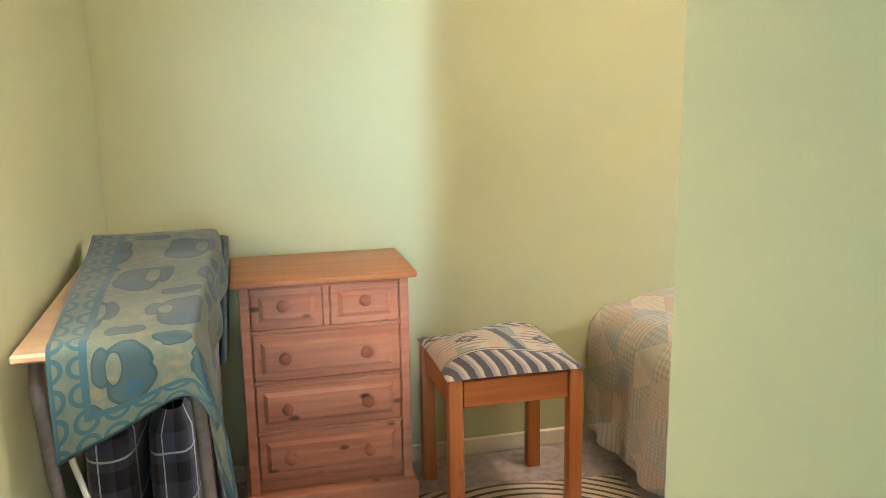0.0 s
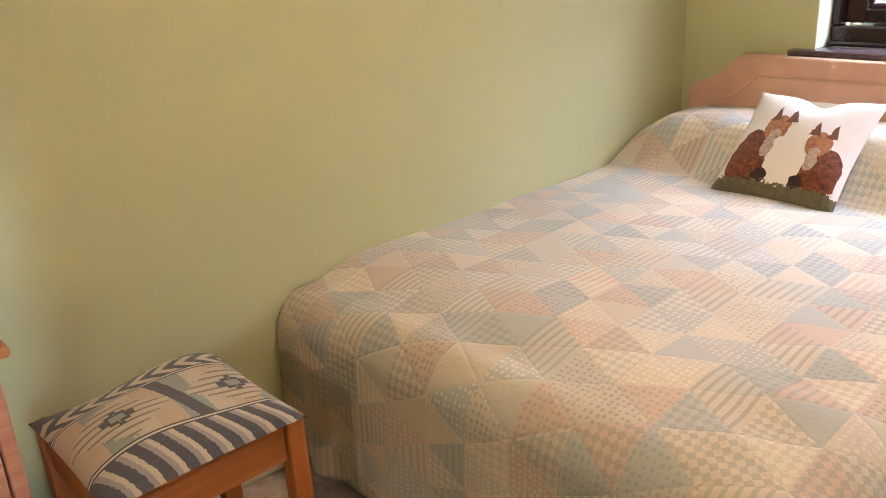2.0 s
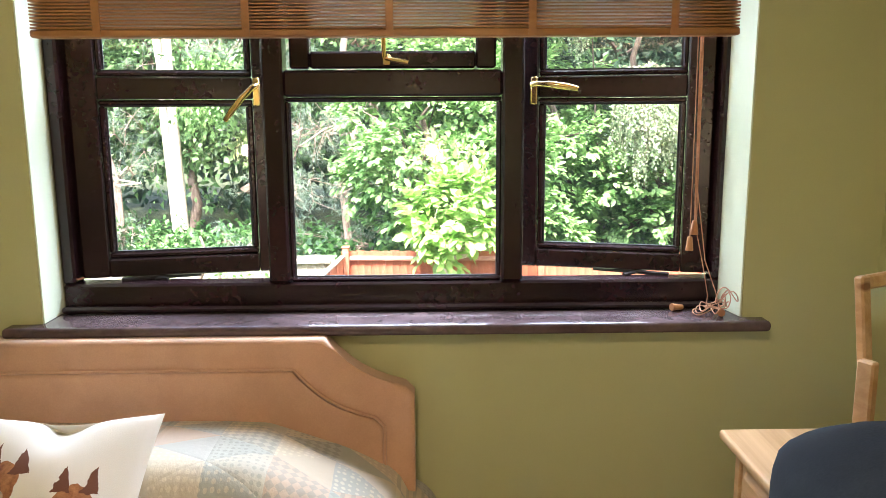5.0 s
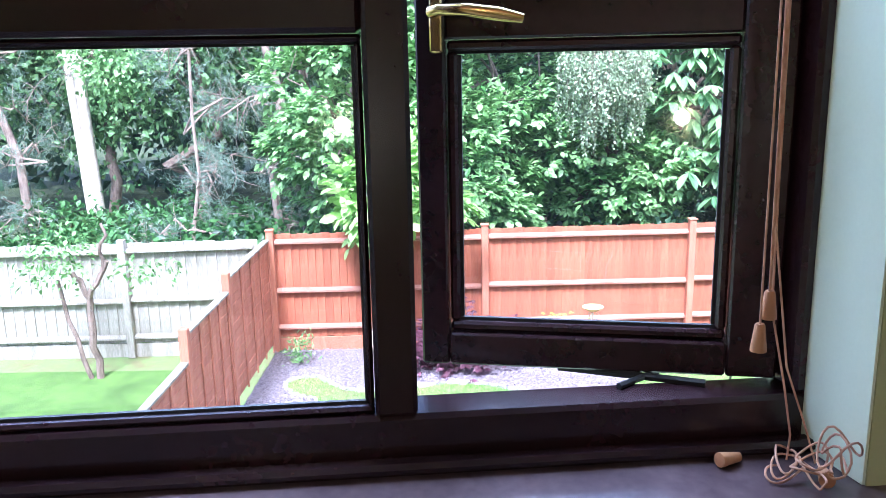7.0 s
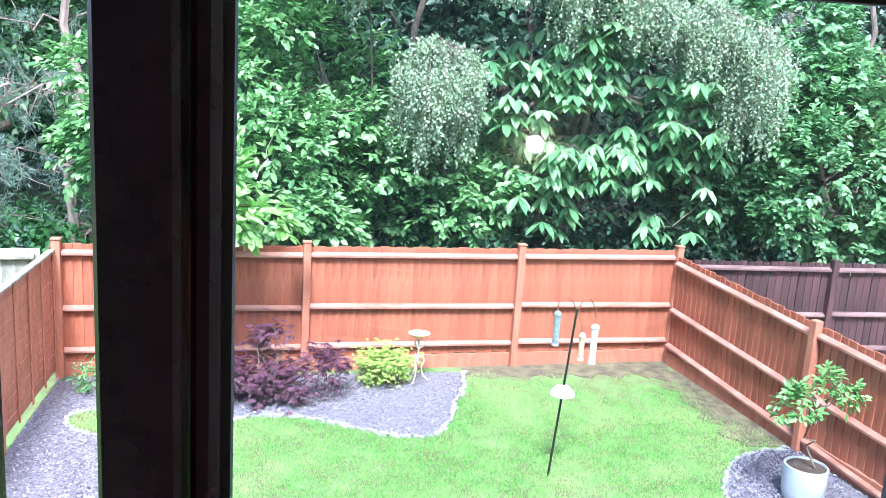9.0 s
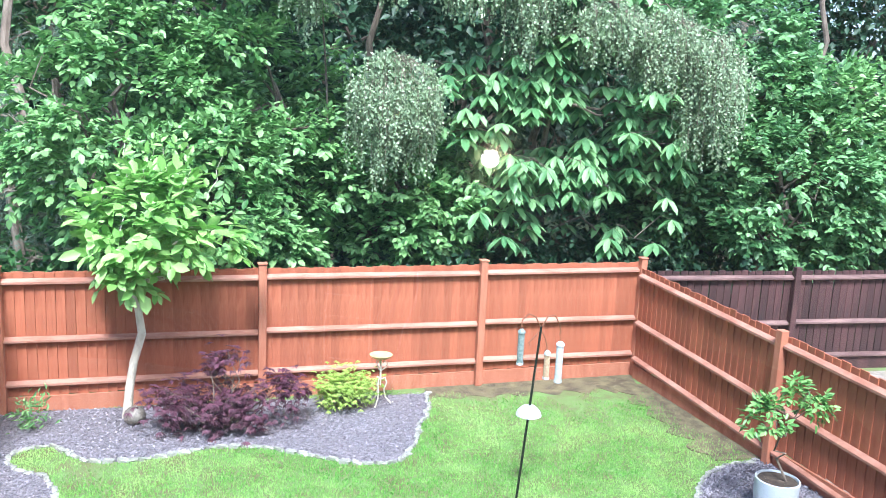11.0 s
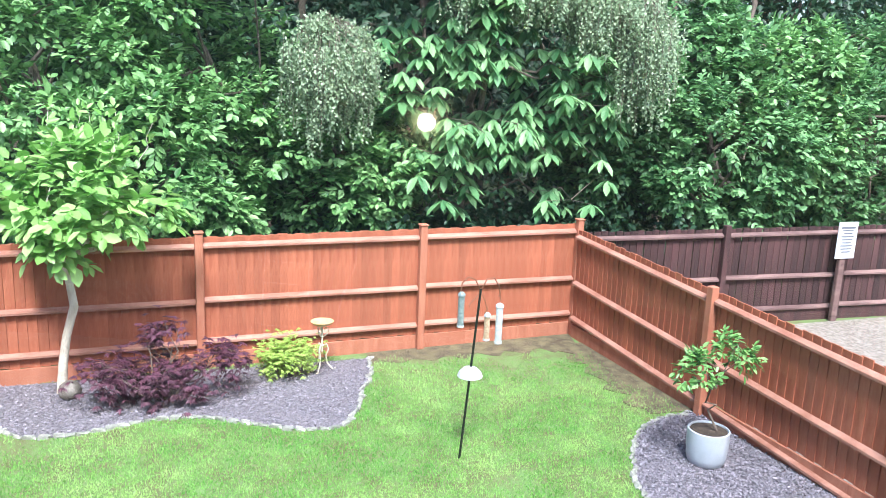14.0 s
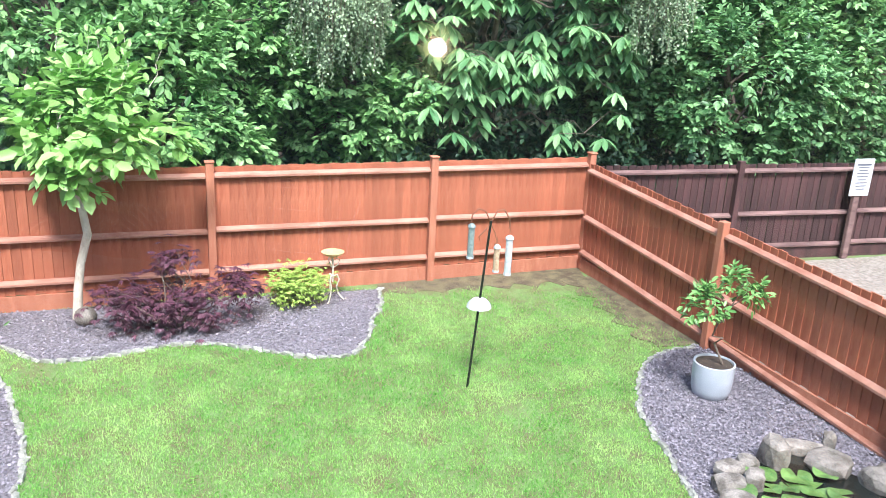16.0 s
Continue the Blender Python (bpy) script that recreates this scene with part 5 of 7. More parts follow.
keep &= RNG.random(n) > 0.03 + 0.08 * patch + 0.85 * bare + 1.3 * edge * (0.45 + 0.55 * worn) + 0.95 * tired * worn
c, patch = c[keep], patch[keep]
n = len(c)
P = np.column_stack([c, np.full(n, ZG - 0.008)])
L = 0.024 + 0.024 * RNG.random(n)
v, f = leaf_arrays(P, RNG.normal(size=(n, 3)) * 0.55 + np.array([0, 0, 1.0]), RNG.normal(size=(n, 3)), L, np.full(n, 0.009), 0.0)
M_BLADE = leafy("lawn_grass_blades", (0.09, 0.31, 0.04), (0.25, 0.53, 0.11), 0.75, 0.3, (0.45, 0.65, 0.22))
tagged(raw_mesh("lawn_grass", v, f, M_BLADE), "short mown green grass of the lawn", "grass", kind="stuff")
M_EARTH = surface("bare_earth_and_litter", (0.085, 0.066, 0.040), (0.19, 0.165, 0.085), rough=0.95, scale=(6, 6, 6), fine=120, bump=0.9, depth=0.012)
for nm, lift, inner, outer in (("ground_earth_back", -0.001, [(13.12 + 0.13 * math.sin(k * 1.9) + 0.06 * math.sin(k * 4.3), -2.45 - 0.14 * k) for k in range(23)], [(13.74, -5.70), (13.55, -2.45)]),
                         ("ground_earth_side", 0.005, [(13.3 - 0.14 * k, -5.22 + 0.10 * math.sin(k * 1.7) + 0.05 * math.sin(k * 3.9)) for k in range(19)], [(10.75, -5.88), (13.3, -5.70)])):
    bm = bmesh.new()
    top = bm.faces.new([bm.verts.new((x, y, ZG + lift)) for x, y in inner + outer])
    grown = bmesh.ops.extrude_face_region(bm, geom=[top])
    for q in grown["geom"]:
        if isinstance(q, bmesh.types.BMVert):
            q.co.z -= 0.012
    bmesh.ops.triangulate(bm, faces=bm.faces)
    structure(nm, bm, M_EARTH, "bare brown earth at the foot of the fence", "bare earth")
structure("ground_gravel", boxes((6.0, 13.4, -16.0, -6.25, ZG - 0.004, ZG + 0.004)), M_GRAVEL, "pale gravel drive in the neighbouring plot", "gravel")

# ---- lap fence between the gardens ----
lap = thing("lap_fence", (13.2, 2.84, ZG), "orange-brown lapped fence panels stepping down between the gardens", "fence")
PX = (13.24, 11.10, 9.56, 7.55, 5.70)
PT = (-0.80, -0.96, -1.24, -1.34)
for i in range(4):
    x1, x0, zt = PX[i], PX[i + 1], PT[i]
    for k in range(13):
        z = ZG + 0.12 + k * (zt - ZG - 0.16) / 13
        h = (zt - ZG - 0.16) / 13 + 0.022
        bm = bmesh.new()
        box(bm, x0 + 0.05, x1 - 0.05, -0.005, 0.005, 0, h, bevel=0.002)
        for q in bm.verts:
            q.co.z += 0.006 * math.sin(q.co.x * 3 + k)
        bm.transform(Matrix.Translation((0, 2.84 + 0.004, z)) @ Matrix.Rotation(radians(5), 4, "X"))
        part("slat", bm, M_FENCE_POST, lap)
    for k in range(5):
        x = x0 + 0.07 + k * (x1 - x0 - 0.14) / 4
        part("batten", boxes((x - 0.018, x + 0.018, 2.808, 2.826, ZG + 0.10, zt - 0.02), bevel=0.003), M_FENCE_POST, lap)
    part("capping", boxes((x0 + 0.05, x1 - 0.05, 2.80, 2.88, zt - 0.02, zt + 0.012), bevel=0.005), M_FENCE_PALE, lap)
    part("post", boxes((x0 - 0.045, x0 + 0.045, 2.795, 2.885, ZG, zt + 0.06), bevel=0.006), M_FENCE_POST, lap)

# ---- garden things ----
M_POT = surface("pale_blue_grey_glaze", (0.42, 0.47, 0.52), (0.50, 0.55, 0.60), rough=0.4, scale=(5, 5, 5), fine=60, bump=0.1)
M_SOIL = surface("dark_compost", (0.03, 0.022, 0.016), (0.07, 0.05, 0.035), rough=0.95, scale=(20, 20, 20), bump=0.8)
pot = thing("plant_pot", (9.55, -5.15, ZG), "pale blue-grey round pot on the slate bed", "plant pot")
bm = bmesh.new()
lathe(bm, [(0.0001, 0.004), (0.15, 0.004), (0.185, 0.03), (0.205, 0.10), (0.214, 0.25), (0.214, 0.385), (0.200, 0.39), (0.196, 0.38), (0.196, 0.35), (0.0001, 0.345)], (9.55, -5.15, ZG), 32)
part("pot_body", bm, M_POT, pot, smooth=True)
bm = bmesh.new()
lathe(bm, [(0.0001, 0.0), (0.19, 0.0), (0.19, 0.008), (0.0001, 0.012)], (9.55, -5.15, ZG + 0.362), 24)
part("soil", bm, M_SOIL, pot)
bay = thing("potted_shrub", (9.55, -5.15, ZG + 0.36), "young green shrub growing in the pale pot", "shrub")
bm = bmesh.new()
limb(bm, (9.55, -5.15, ZG + 0.36), (9.55, -5.12, -1.62), 0.014, 0.010, 0.6)
for e in ((9.5, -5.4, -1.25), (9.6, -5.0, -1.3), (9.55, -5.15, -1.25), (9.5, -4.9, -1.5), (9.55, -5.45, -1.15)):
    limb(bm, (9.55, -5.12, -1.64), e, 0.008, 0.003, 0.6)
part("stem", bm, M_BARK, bay)
leafy_crown("foliage", bay, M_L_BAY, (9.55, -4.98, -1.46), (0.13, 0.15, 0.15), 9, 0.075, 6, 6, 0.080, 0.42, 0.09)
leafy_crown("foliage", bay, M_L_BAY, (9.55, -5.36, -1.28), (0.13, 0.13, 0.15), 9, 0.070, 6, 6, 0.080, 0.42, 0.09)

M_IRON = surface("dark_green_metal", (0.02, 0.03, 0.022), (0.04, 0.05, 0.04), rough=0.4, metal=0.6, scale=(20, 20, 20))
M_COPPER = surface("rusty_hook_metal", (0.16, 0.06, 0.03), (0.26, 0.11, 0.055), rough=0.6, metal=0.0, scale=(20, 20, 20))
M_CLEAR = surface("scratched_clear_plastic", (0.42, 0.46, 0.46), (0.60, 0.65, 0.65), rough=0.3, scale=(20, 20, 20))
M_MESH = surface("teal_feeder_tube", (0.14, 0.20, 0.19), (0.28, 0.34, 0.32), rough=0.5, scale=(30, 30, 30))
M_SEED = surface("peanuts_and_seed", (0.35, 0.24, 0.14), (0.60, 0.46, 0.30), rough=0.8, scale=(40, 40, 40))
feeder = thing("bird_feeder_pole", (10.28, -2.67, ZG), "leaning dark metal bird feeder pole stuck in the lawn", "bird feeder")
T = Vector((10.28, -2.815, -0.66))
bm = bmesh.new()
rod(bm, [(10.28, -2.672, ZG - 0.02), T], 0.0125, 10)
part("pole", bm, M_IRON, feeder, smooth=True)
for dy, dz, curl in ((0.21, 0.0, 1), (-0.21, -0.06, -1)):
    bm = bmesh.new()
    rod(bm, [T + Vector((0, 0, -0.02)), T + Vector((0, dy * 0.3, 0.10)), T + Vector((0, dy * 0.65, 0.13 + dz * 0.3)), T + Vector((0, dy * 0.95, 0.07 + dz)), T + Vector((0, dy, 0.0 + dz)), T + Vector((0, dy * 0.93, -0.03 + dz))], 0.007, 7)
    part("hook", bm, M_COPPER, feeder, smooth=True)
bm = bmesh.new()
rod(bm, [T + Vector((0, 0, -0.03)), T + Vector((0, 0.06, -0.10)), T + Vector((0, 0.12, -0.16)), T + Vector((0, 0.10, -0.20))], 0.006, 6)
rod(bm, [T + Vector((0, 0, -0.03)), T + Vector((0, -0.05, -0.12)), T + Vector((0, -0.08, -0.22)), T + Vector((0, -0.05, -0.26))], 0.006, 6)
part("small_hook", bm, M_COPPER, feeder, smooth=True)
for (y, z1, z0, r, mat, lab) in ((-2.615, -0.72, -1.02, 0.032, M_MESH, "green topped tube bird feeder hanging from the hook"), (-3.03, -0.86, -1.22, 0.036, M_CLEAR, "clear plastic tube bird feeder hanging from the hook"), (-2.90, -0.95, -1.18, 0.030, M_SEED, "small peanut feeder hanging from the pole")):
    tb = thing("tube_feeder", (10.28, y, z0), lab, "bird feeder", "hanging bird feeders")
    bm = bmesh.new()
    lathe(bm, [(0.0001, 0), (r, 0), (r, z1 - z0), (0.0001, z1 - z0)], (10.28, y, z0), 14)
    part("tube", bm, mat, tb, smooth=True)
    bm = bmesh.new()
    lathe(bm, [(0.0001, 0.0), (r * 1.25, 0.0), (r * 1.15, 0.02), (r * 0.5, 0.04), (0.0001, 0.045)], (10.28, y, z1 + 0.001), 14)
    part("lid", bm, M_MESH if mat is M_MESH else M_CLEAR, tb, smooth=True)
    bm = bmesh.new()
    lathe(bm, [(0.0001, -0.025), (r * 1.15, -0.02), (r * 1.15, 0.0), (0.0001, 0.0)], (10.28, y, z0 - 0.001), 14)
    part("base", bm, M_CLEAR, tb, smooth=True)
    bm = bmesh.new()
    rod(bm, [(10.28, y, z1 + 0.04), (10.28, y, z1 + 0.12)], 0.003, 5)
    part("wire", bm, M_COPPER, tb)
tray = thing("feeder_tray", (10.28, -2.745, -1.56), "clear domed plastic seed tray on the pole", "feeder tray")
bm = bmesh.new()
lathe(bm, [(0.02, 0.10), (0.07, 0.085), (0.115, 0.04), (0.13, 0.0), (0.125, 0.0), (0.11, 0.035), (0.067, 0.078), (0.02, 0.092)], (10.28, -2.745, -1.57), 24)
part("dome", bm, M_CLEAR, tray, smooth=True)

M_CREAM = surface("cream_painted_iron", (0.55, 0.51, 0.40), (0.66, 0.62, 0.50), rough=0.5, scale=(10, 10, 10))
M_TERRA = surface("ochre_bowl_glaze", (0.55, 0.36, 0.16), (0.68, 0.48, 0.24), rough=0.5, scale=(10, 10, 10))
bath = thing("bird_bath", (13.0, -1.73, ZG), "cream wrought iron bird bath with ochre bowl", "bird bath")
bm = bmesh.new()
lathe(bm, [(0.0001, 0.0), (0.06, 0.005), (0.125, 0.035), (0.15, 0.065), (0.14, 0.065), (0.10, 0.035), (0.0001, 0.02)], (13.0, -1.73, -1.85), 24)
part("bowl", bm, M_TERRA, bath, smooth=True)
bm = bmesh.new()
rod(bm, [(13.0, -1.73, -2.2), (13.0, -1.73, -1.848)], 0.012, 8)
part("stem", bm, M_CREAM, bath)
for k in range(3):
    a = k * 2.094 + 0.5
    c, s = math.cos(a), math.sin(a)
    bm = bmesh.new()
    rod(bm, [(13.0 + c * r, -1.73 + s * r, z) for r, z in ((0.0, -2.12), (0.06, -2.10), (0.085, -2.17), (0.05, -2.26), (0.07, -2.36), (0.15, ZG + 0.008), (0.18, ZG + 0.03))], 0.010, 7)
    part("leg", bm, M_CREAM, bath, smooth=True)
    bm = bmesh.new()
    rod(bm, [(13.0 + c * r, -1.73 + s * r, z) for r, z in ((0.01, -2.0), (0.07, -1.96), (0.09, -1.90), (0.05, -1.87), (0.03, -1.90))], 0.008, 6)
    part("scroll", bm, M_CREAM, bath, smooth=True)

# pond
M_WATER, nd_, ln_, b_ = nodes_of("dark_pond_water")
set_in(b_, Base_Color=(0.012, 0.016, 0.014, 1), Roughness=0.05)
M_ROCK = surface("buff_sandstone", (0.12, 0.105, 0.085), (0.34, 0.31, 0.27), rough=0.85, scale=(7, 7, 7), fine=60, bump=0.7, depth=0.01, random_tint=0.15)
bm = bmesh.new()
lathe(bm, [(0.0001, 0.0), (0.62, 0.0), (0.66, 0.03), (0.0001, 0.031)], (7.66, -4.82, ZG + 0.02), 28)
structure("water_pond", bm, M_WATER, "small dark garden pond with black liner", "pond")


def rock(x, y, z, sx, sy, sz, seed):
    bm = bmesh.new()
    bmesh.ops.create_icosphere(bm, subdivisions=2, radius=1.0)
    for q in bm.verts:
        p = q.co.copy()
        k = 1 + 0.32 * noise.noise(p * 1.3 + Vector((seed, 0, 0))) + 0.12 * noise.noise(p * 3.1 + Vector((0, seed, 0)))
        q.co = Vector((max(-0.82, min(0.82, p.x * k)) * sx, max(-0.8, min(0.8, p.y * k)) * sy, max(-0.6, min(0.72, p.z * k)) * sz))
    bm.transform(Matrix.Translation((x, y, z + 0.58 * sz)) @ Matrix.Rotation(seed * 1.3, 4, "Z"))
    r = part("rock", bm, M_ROCK)
    tagged(r, "rough buff sandstone rock around the pond", "rock", "rocks around the pond")


for i, (x, y, z, sx, sy, sz) in enumerate([(8.62, -4.75, 0.03, 0.16, 0.22, 0.26), (8.72, -5.12, 0.05, 0.14, 0.30, 0.10), (8.66, -5.40, 0.10, 0.09, 0.10, 0.14), (8.42, -5.20, 0.03, 0.30, 0.26, 0.14), (8.55, -4.25, 0.02, 0.16, 0.20, 0.13), (8.62, -4.48, 0.02, 0.13, 0.14, 0.12), (8.38, -4.12, 0.02, 0.17, 0.20, 0.12), (8.36, -4.34, 0.02, 0.13, 0.15, 0.16),
                                           (8.12, -4.02, 0.02, 0.18, 0.22, 0.14), (7.82, -4.06, 0.02, 0.17, 0.18, 0.13), (8.08, -5.42, 0.02, 0.2, 0.22, 0.17), (7.75, -5.40, 0.02, 0.22, 0.2, 0.14), (8.20, -5.66, 0.02, 0.13, 0.16, 0.1), (7.55, -4.2, 0.02, 0.2, 0.2, 0.13), (8.75, -4.95, 0.02, 0.12, 0.14, 0.12), (7.45, -5.1, 0.02, 0.2, 0.24, 0.16)]):
    rock(x - 0.42, y - 0.10, ZG + z, sx * 0.8, sy * 0.85, sz * 0.8, i + 1)
M_PAD = surface("green_lily_leaf", (0.07, 0.16, 0.035), (0.17, 0.30, 0.08), rough=0.3, scale=(8, 8, 8), random_tint=0.2)
for i in range(13):
    a, r = i * 2.4, 0.12 + 0.035 * i
    x, y = 7.72 + r * math.cos(a) * 0.8, -4.72 + r * math.sin(a)
    bm = bmesh.new()
    rad = 0.085 + 0.025 * (i % 3)
    cen = bm.verts.new((x, y, ZG + 0.058 + 0.004 * i))
    ring = [bm.verts.new((x + rad * math.cos(q), y + rad * math.sin(q), ZG + 0.062 + 0.004 * i + 0.012 * math.sin(3 * q))) for q in (a + 0.25 + k * 5.8 / 14 for k in range(15))]
    for p, q in zip(ring, ring[1:]):
        bm.faces.new((cen, p, q))
    pad = part("lily_pad", bm, M_PAD)
    tagged(pad, "round green water lily leaf on the pond", "lily pad", "lily pads on the pond")

# notice on the dark fence
M_SIGN = surface("white_sign_board", (0.58, 0.61, 0.64), (0.64, 0.66, 0.69), rough=0.5, scale=(3, 3, 3))
M_INK = surface("grey_print", (0.10, 0.11, 0.13), (0.14, 0.15, 0.18), rough=0.6)
sign = thing("notice_board", (13.36, -10.54, -1.35), "white printed notice board on a short post by the dark fence", "sign")
part("board", boxes((13.36, 13.375, -10.74, -10.34, -1.36, -0.74), bevel=0.003), M_SIGN, sign)
for k in range(9):
    w = 0.15 if k == 0 else 0.13 - 0.02 * (k % 3)
    part("print_line", boxes((13.354, 13.358, -10.54 - w, -10.54 + w, -0.82 - k * 0.052 - (0.03 if k == 0 else 0.016), -0.82 - k * 0.052)), M_INK, sign)
part("post", boxes((13.385, 13.46, -10.60, -10.48, ZG + 0.004, -1.0), bevel=0.01), M_FENCE_DARK_RAIL, sign)
grd = thing("garden_stone", (12.75, 1.25, ZG), "round grey stone ornament at the foot of the tree", "stone")
bm = bmesh.new()
bmesh.ops.create_icosphere(bm, subdivisions=2, radius=1.0)
for q in bm.verts:
    q.co = Vector((q.co.x * 0.13, q.co.y * 0.13, max(q.co.z, -0.8) * 0.12)) * (1 + 0.1 * noise.noise(q.co * 2))
bm.transform(Matrix.Translation((12.75, 1.25, ZG + 0.105)))
part("stone_body", bm, M_ROCK, grd, smooth=True)

# the plot lies at an angle to the house
PLOT = Matrix.Translation((3.1, 0.1, 0)) @ Matrix.Rotation(radians(-5.5), 4, "Z") @ Matrix.Translation((-3.1, -0.1, 0))
for ob in scene.objects:
    if ob not in INDOORS and ob.parent is None and ob.name not in ("wall_house", "ground"):
        ob.matrix_basis = PLOT @ ob.matrix_basis

# ---- soft things in the bedroom ----
def uv_material(name, build, rough=0.9, weave=260.0, bump=0.3):
    """A cloth whose colour comes from build(nd, ln, u, v, op)."""
    m, nd, ln, b = nodes_of(name)
    uv = nd.new("ShaderNodeUVMap")
    sep = nd.new("ShaderNodeSeparateXYZ")
    ln.new(uv.outputs[0], sep.inputs[0])

    def op(kind, *args):
        n = nd.new("ShaderNodeMath")
        n.operation = kind
        for i, val in enumerate(args):
            if isinstance(val, (int, float)):
                n.inputs[i].default_value = val
            else:
                ln.new(val, n.inputs[i])
        return n.outputs[0]

    def mix(fac, a, c):
        x = nd.new("ShaderNodeMix")
        x.data_type = "RGBA"
        if isinstance(fac, (int, float)):
            x.inputs["Factor"].default_value = fac
        else:
            ln.new(fac, x.inputs["Factor"])
        for slot, val in ((6, a), (7, c)):
            if isinstance(val, tuple):
                x.inputs[slot].default_value = (*val, 1)
            else:
                ln.new(val, x.inputs[slot])
        return x.outputs[2]

    def tex(kind, scale, **kw):
        n = nd.new(kind)
        set_in(n, Scale=scale, **kw)
        ln.new(uv.outputs[0], n.inputs["Vector"])
        return n
    ln.new(build(sep.outputs[0], sep.outputs[1], op, mix, tex), b.inputs["Base Color"])
    set_in(b, Roughness=rough)
    b.inputs["Sheen Weight"].default_value = 0.15
    w = tex("ShaderNodeTexNoise", weave, Detail=2.0)
    bp = nd.new("ShaderNodeBump")
    set_in(bp, Strength=bump, Distance=0.002)
    ln.new(w.outputs[0], bp.inputs["Height"])
    ln.new(bp.outputs[0], b.inputs["Normal"])
    return m


def ellipse(op, u, v, cu, cv, ru, rv):
    a, c = op("DIVIDE", op("SUBTRACT", u, cu), ru), op("DIVIDE", op("SUBTRACT", v, cv), rv)
    return op("LESS_THAN", op("ADD", op("MULTIPLY", a, a), op("MULTIPLY", c, c)), 1.0)


def cushion_print(u, v, op, mix, tex):
    """Two seated russet shapes with pale fronts, facing each other over a strip of grass."""
    n = tex("ShaderNodeTexNoise", 16.0, Detail=5.0)
    wob = op("MULTIPLY", op("SUBTRACT", n.outputs[0], 0.5), 0.05)
    u2, v2 = op("ADD", u, wob), op("SUBTRACT", v, wob)
    fine = tex("ShaderNodeTexNoise", 24.0, Detail=6.0, Roughness=0.75)
    streak = op("MULTIPLY", op("SUBTRACT", fine.outputs[0], 0.33), 2.6)

    def wedge(cu, v0, half, high):
        """A pointed tip standing on v0."""
        away = op("DIVIDE", op("ABSOLUTE", op("SUBTRACT", u2, cu)), half)
        rise = op("DIVIDE", op("SUBTRACT", v2, v0), high)
        return op("MULTIPLY", op("LESS_THAN", op("ADD", away, rise), 1.0), op("GREATER_THAN", rise, 0.0))

    def union(*shapes):
        total = shapes[0]
        for q in shapes[1:]:
            total = op("MAXIMUM", total, q)
        return total
    bodies = union(ellipse(op, u2, v2, 0.20, 0.33, 0.14, 0.25), ellipse(op, u2, v2, 0.31, 0.25, 0.075, 0.16), ellipse(op, u2, v2, 0.84, 0.28, 0.13, 0.20), ellipse(op, u2, v2, 0.72, 0.22, 0.055, 0.13))
    heads = union(ellipse(op, u2, v2, 0.35, 0.61, 0.105, 0.115), ellipse(op, u2, v2, 0.72, 0.50, 0.095, 0.11))
    tips = union(wedge(0.295, 0.67, 0.045, 0.16), wedge(0.44, 0.66, 0.055, 0.13), wedge(0.655, 0.57, 0.045, 0.13), wedge(0.785, 0.57, 0.045, 0.14))
    bibs = union(ellipse(op, u2, v2, 0.345, 0.43, 0.045, 0.10), ellipse(op, u2, v2, 0.715, 0.36, 0.045, 0.09), ellipse(op, u2, v2, 0.36, 0.545, 0.05, 0.04), ellipse(op, u2, v2, 0.715, 0.435, 0.045, 0.04))
    feet = union(ellipse(op, u2, v2, 0.38, 0.18, 0.06, 0.07), ellipse(op, u2, v2, 0.67, 0.17, 0.055, 0.06))
    c = mix(bodies, (0.68, 0.66, 0.61), mix(streak, (0.03, 0.009, 0.005), (0.30, 0.075, 0.018)))
    c = mix(heads, c, mix(streak, (0.20, 0.07, 0.025), (0.50, 0.22, 0.085)))
    c = mix(tips, c, (0.14, 0.045, 0.02))
    c = mix(bibs, c, mix(streak, (0.22, 0.16, 0.11), (0.60, 0.48, 0.36)))
    c = mix(feet, c, (0.03, 0.014, 0.010))
    blades = tex("ShaderNodeTexNoise", 40.0, Detail=3.0)
    grass = op("LESS_THAN", v2, op("ADD", 0.06, op("MULTIPLY", blades.outputs[0], 0.16)))
    return mix(grass, c, mix(fine.outputs[0], (0.02, 0.018, 0.010), (0.20, 0.18, 0.10)))


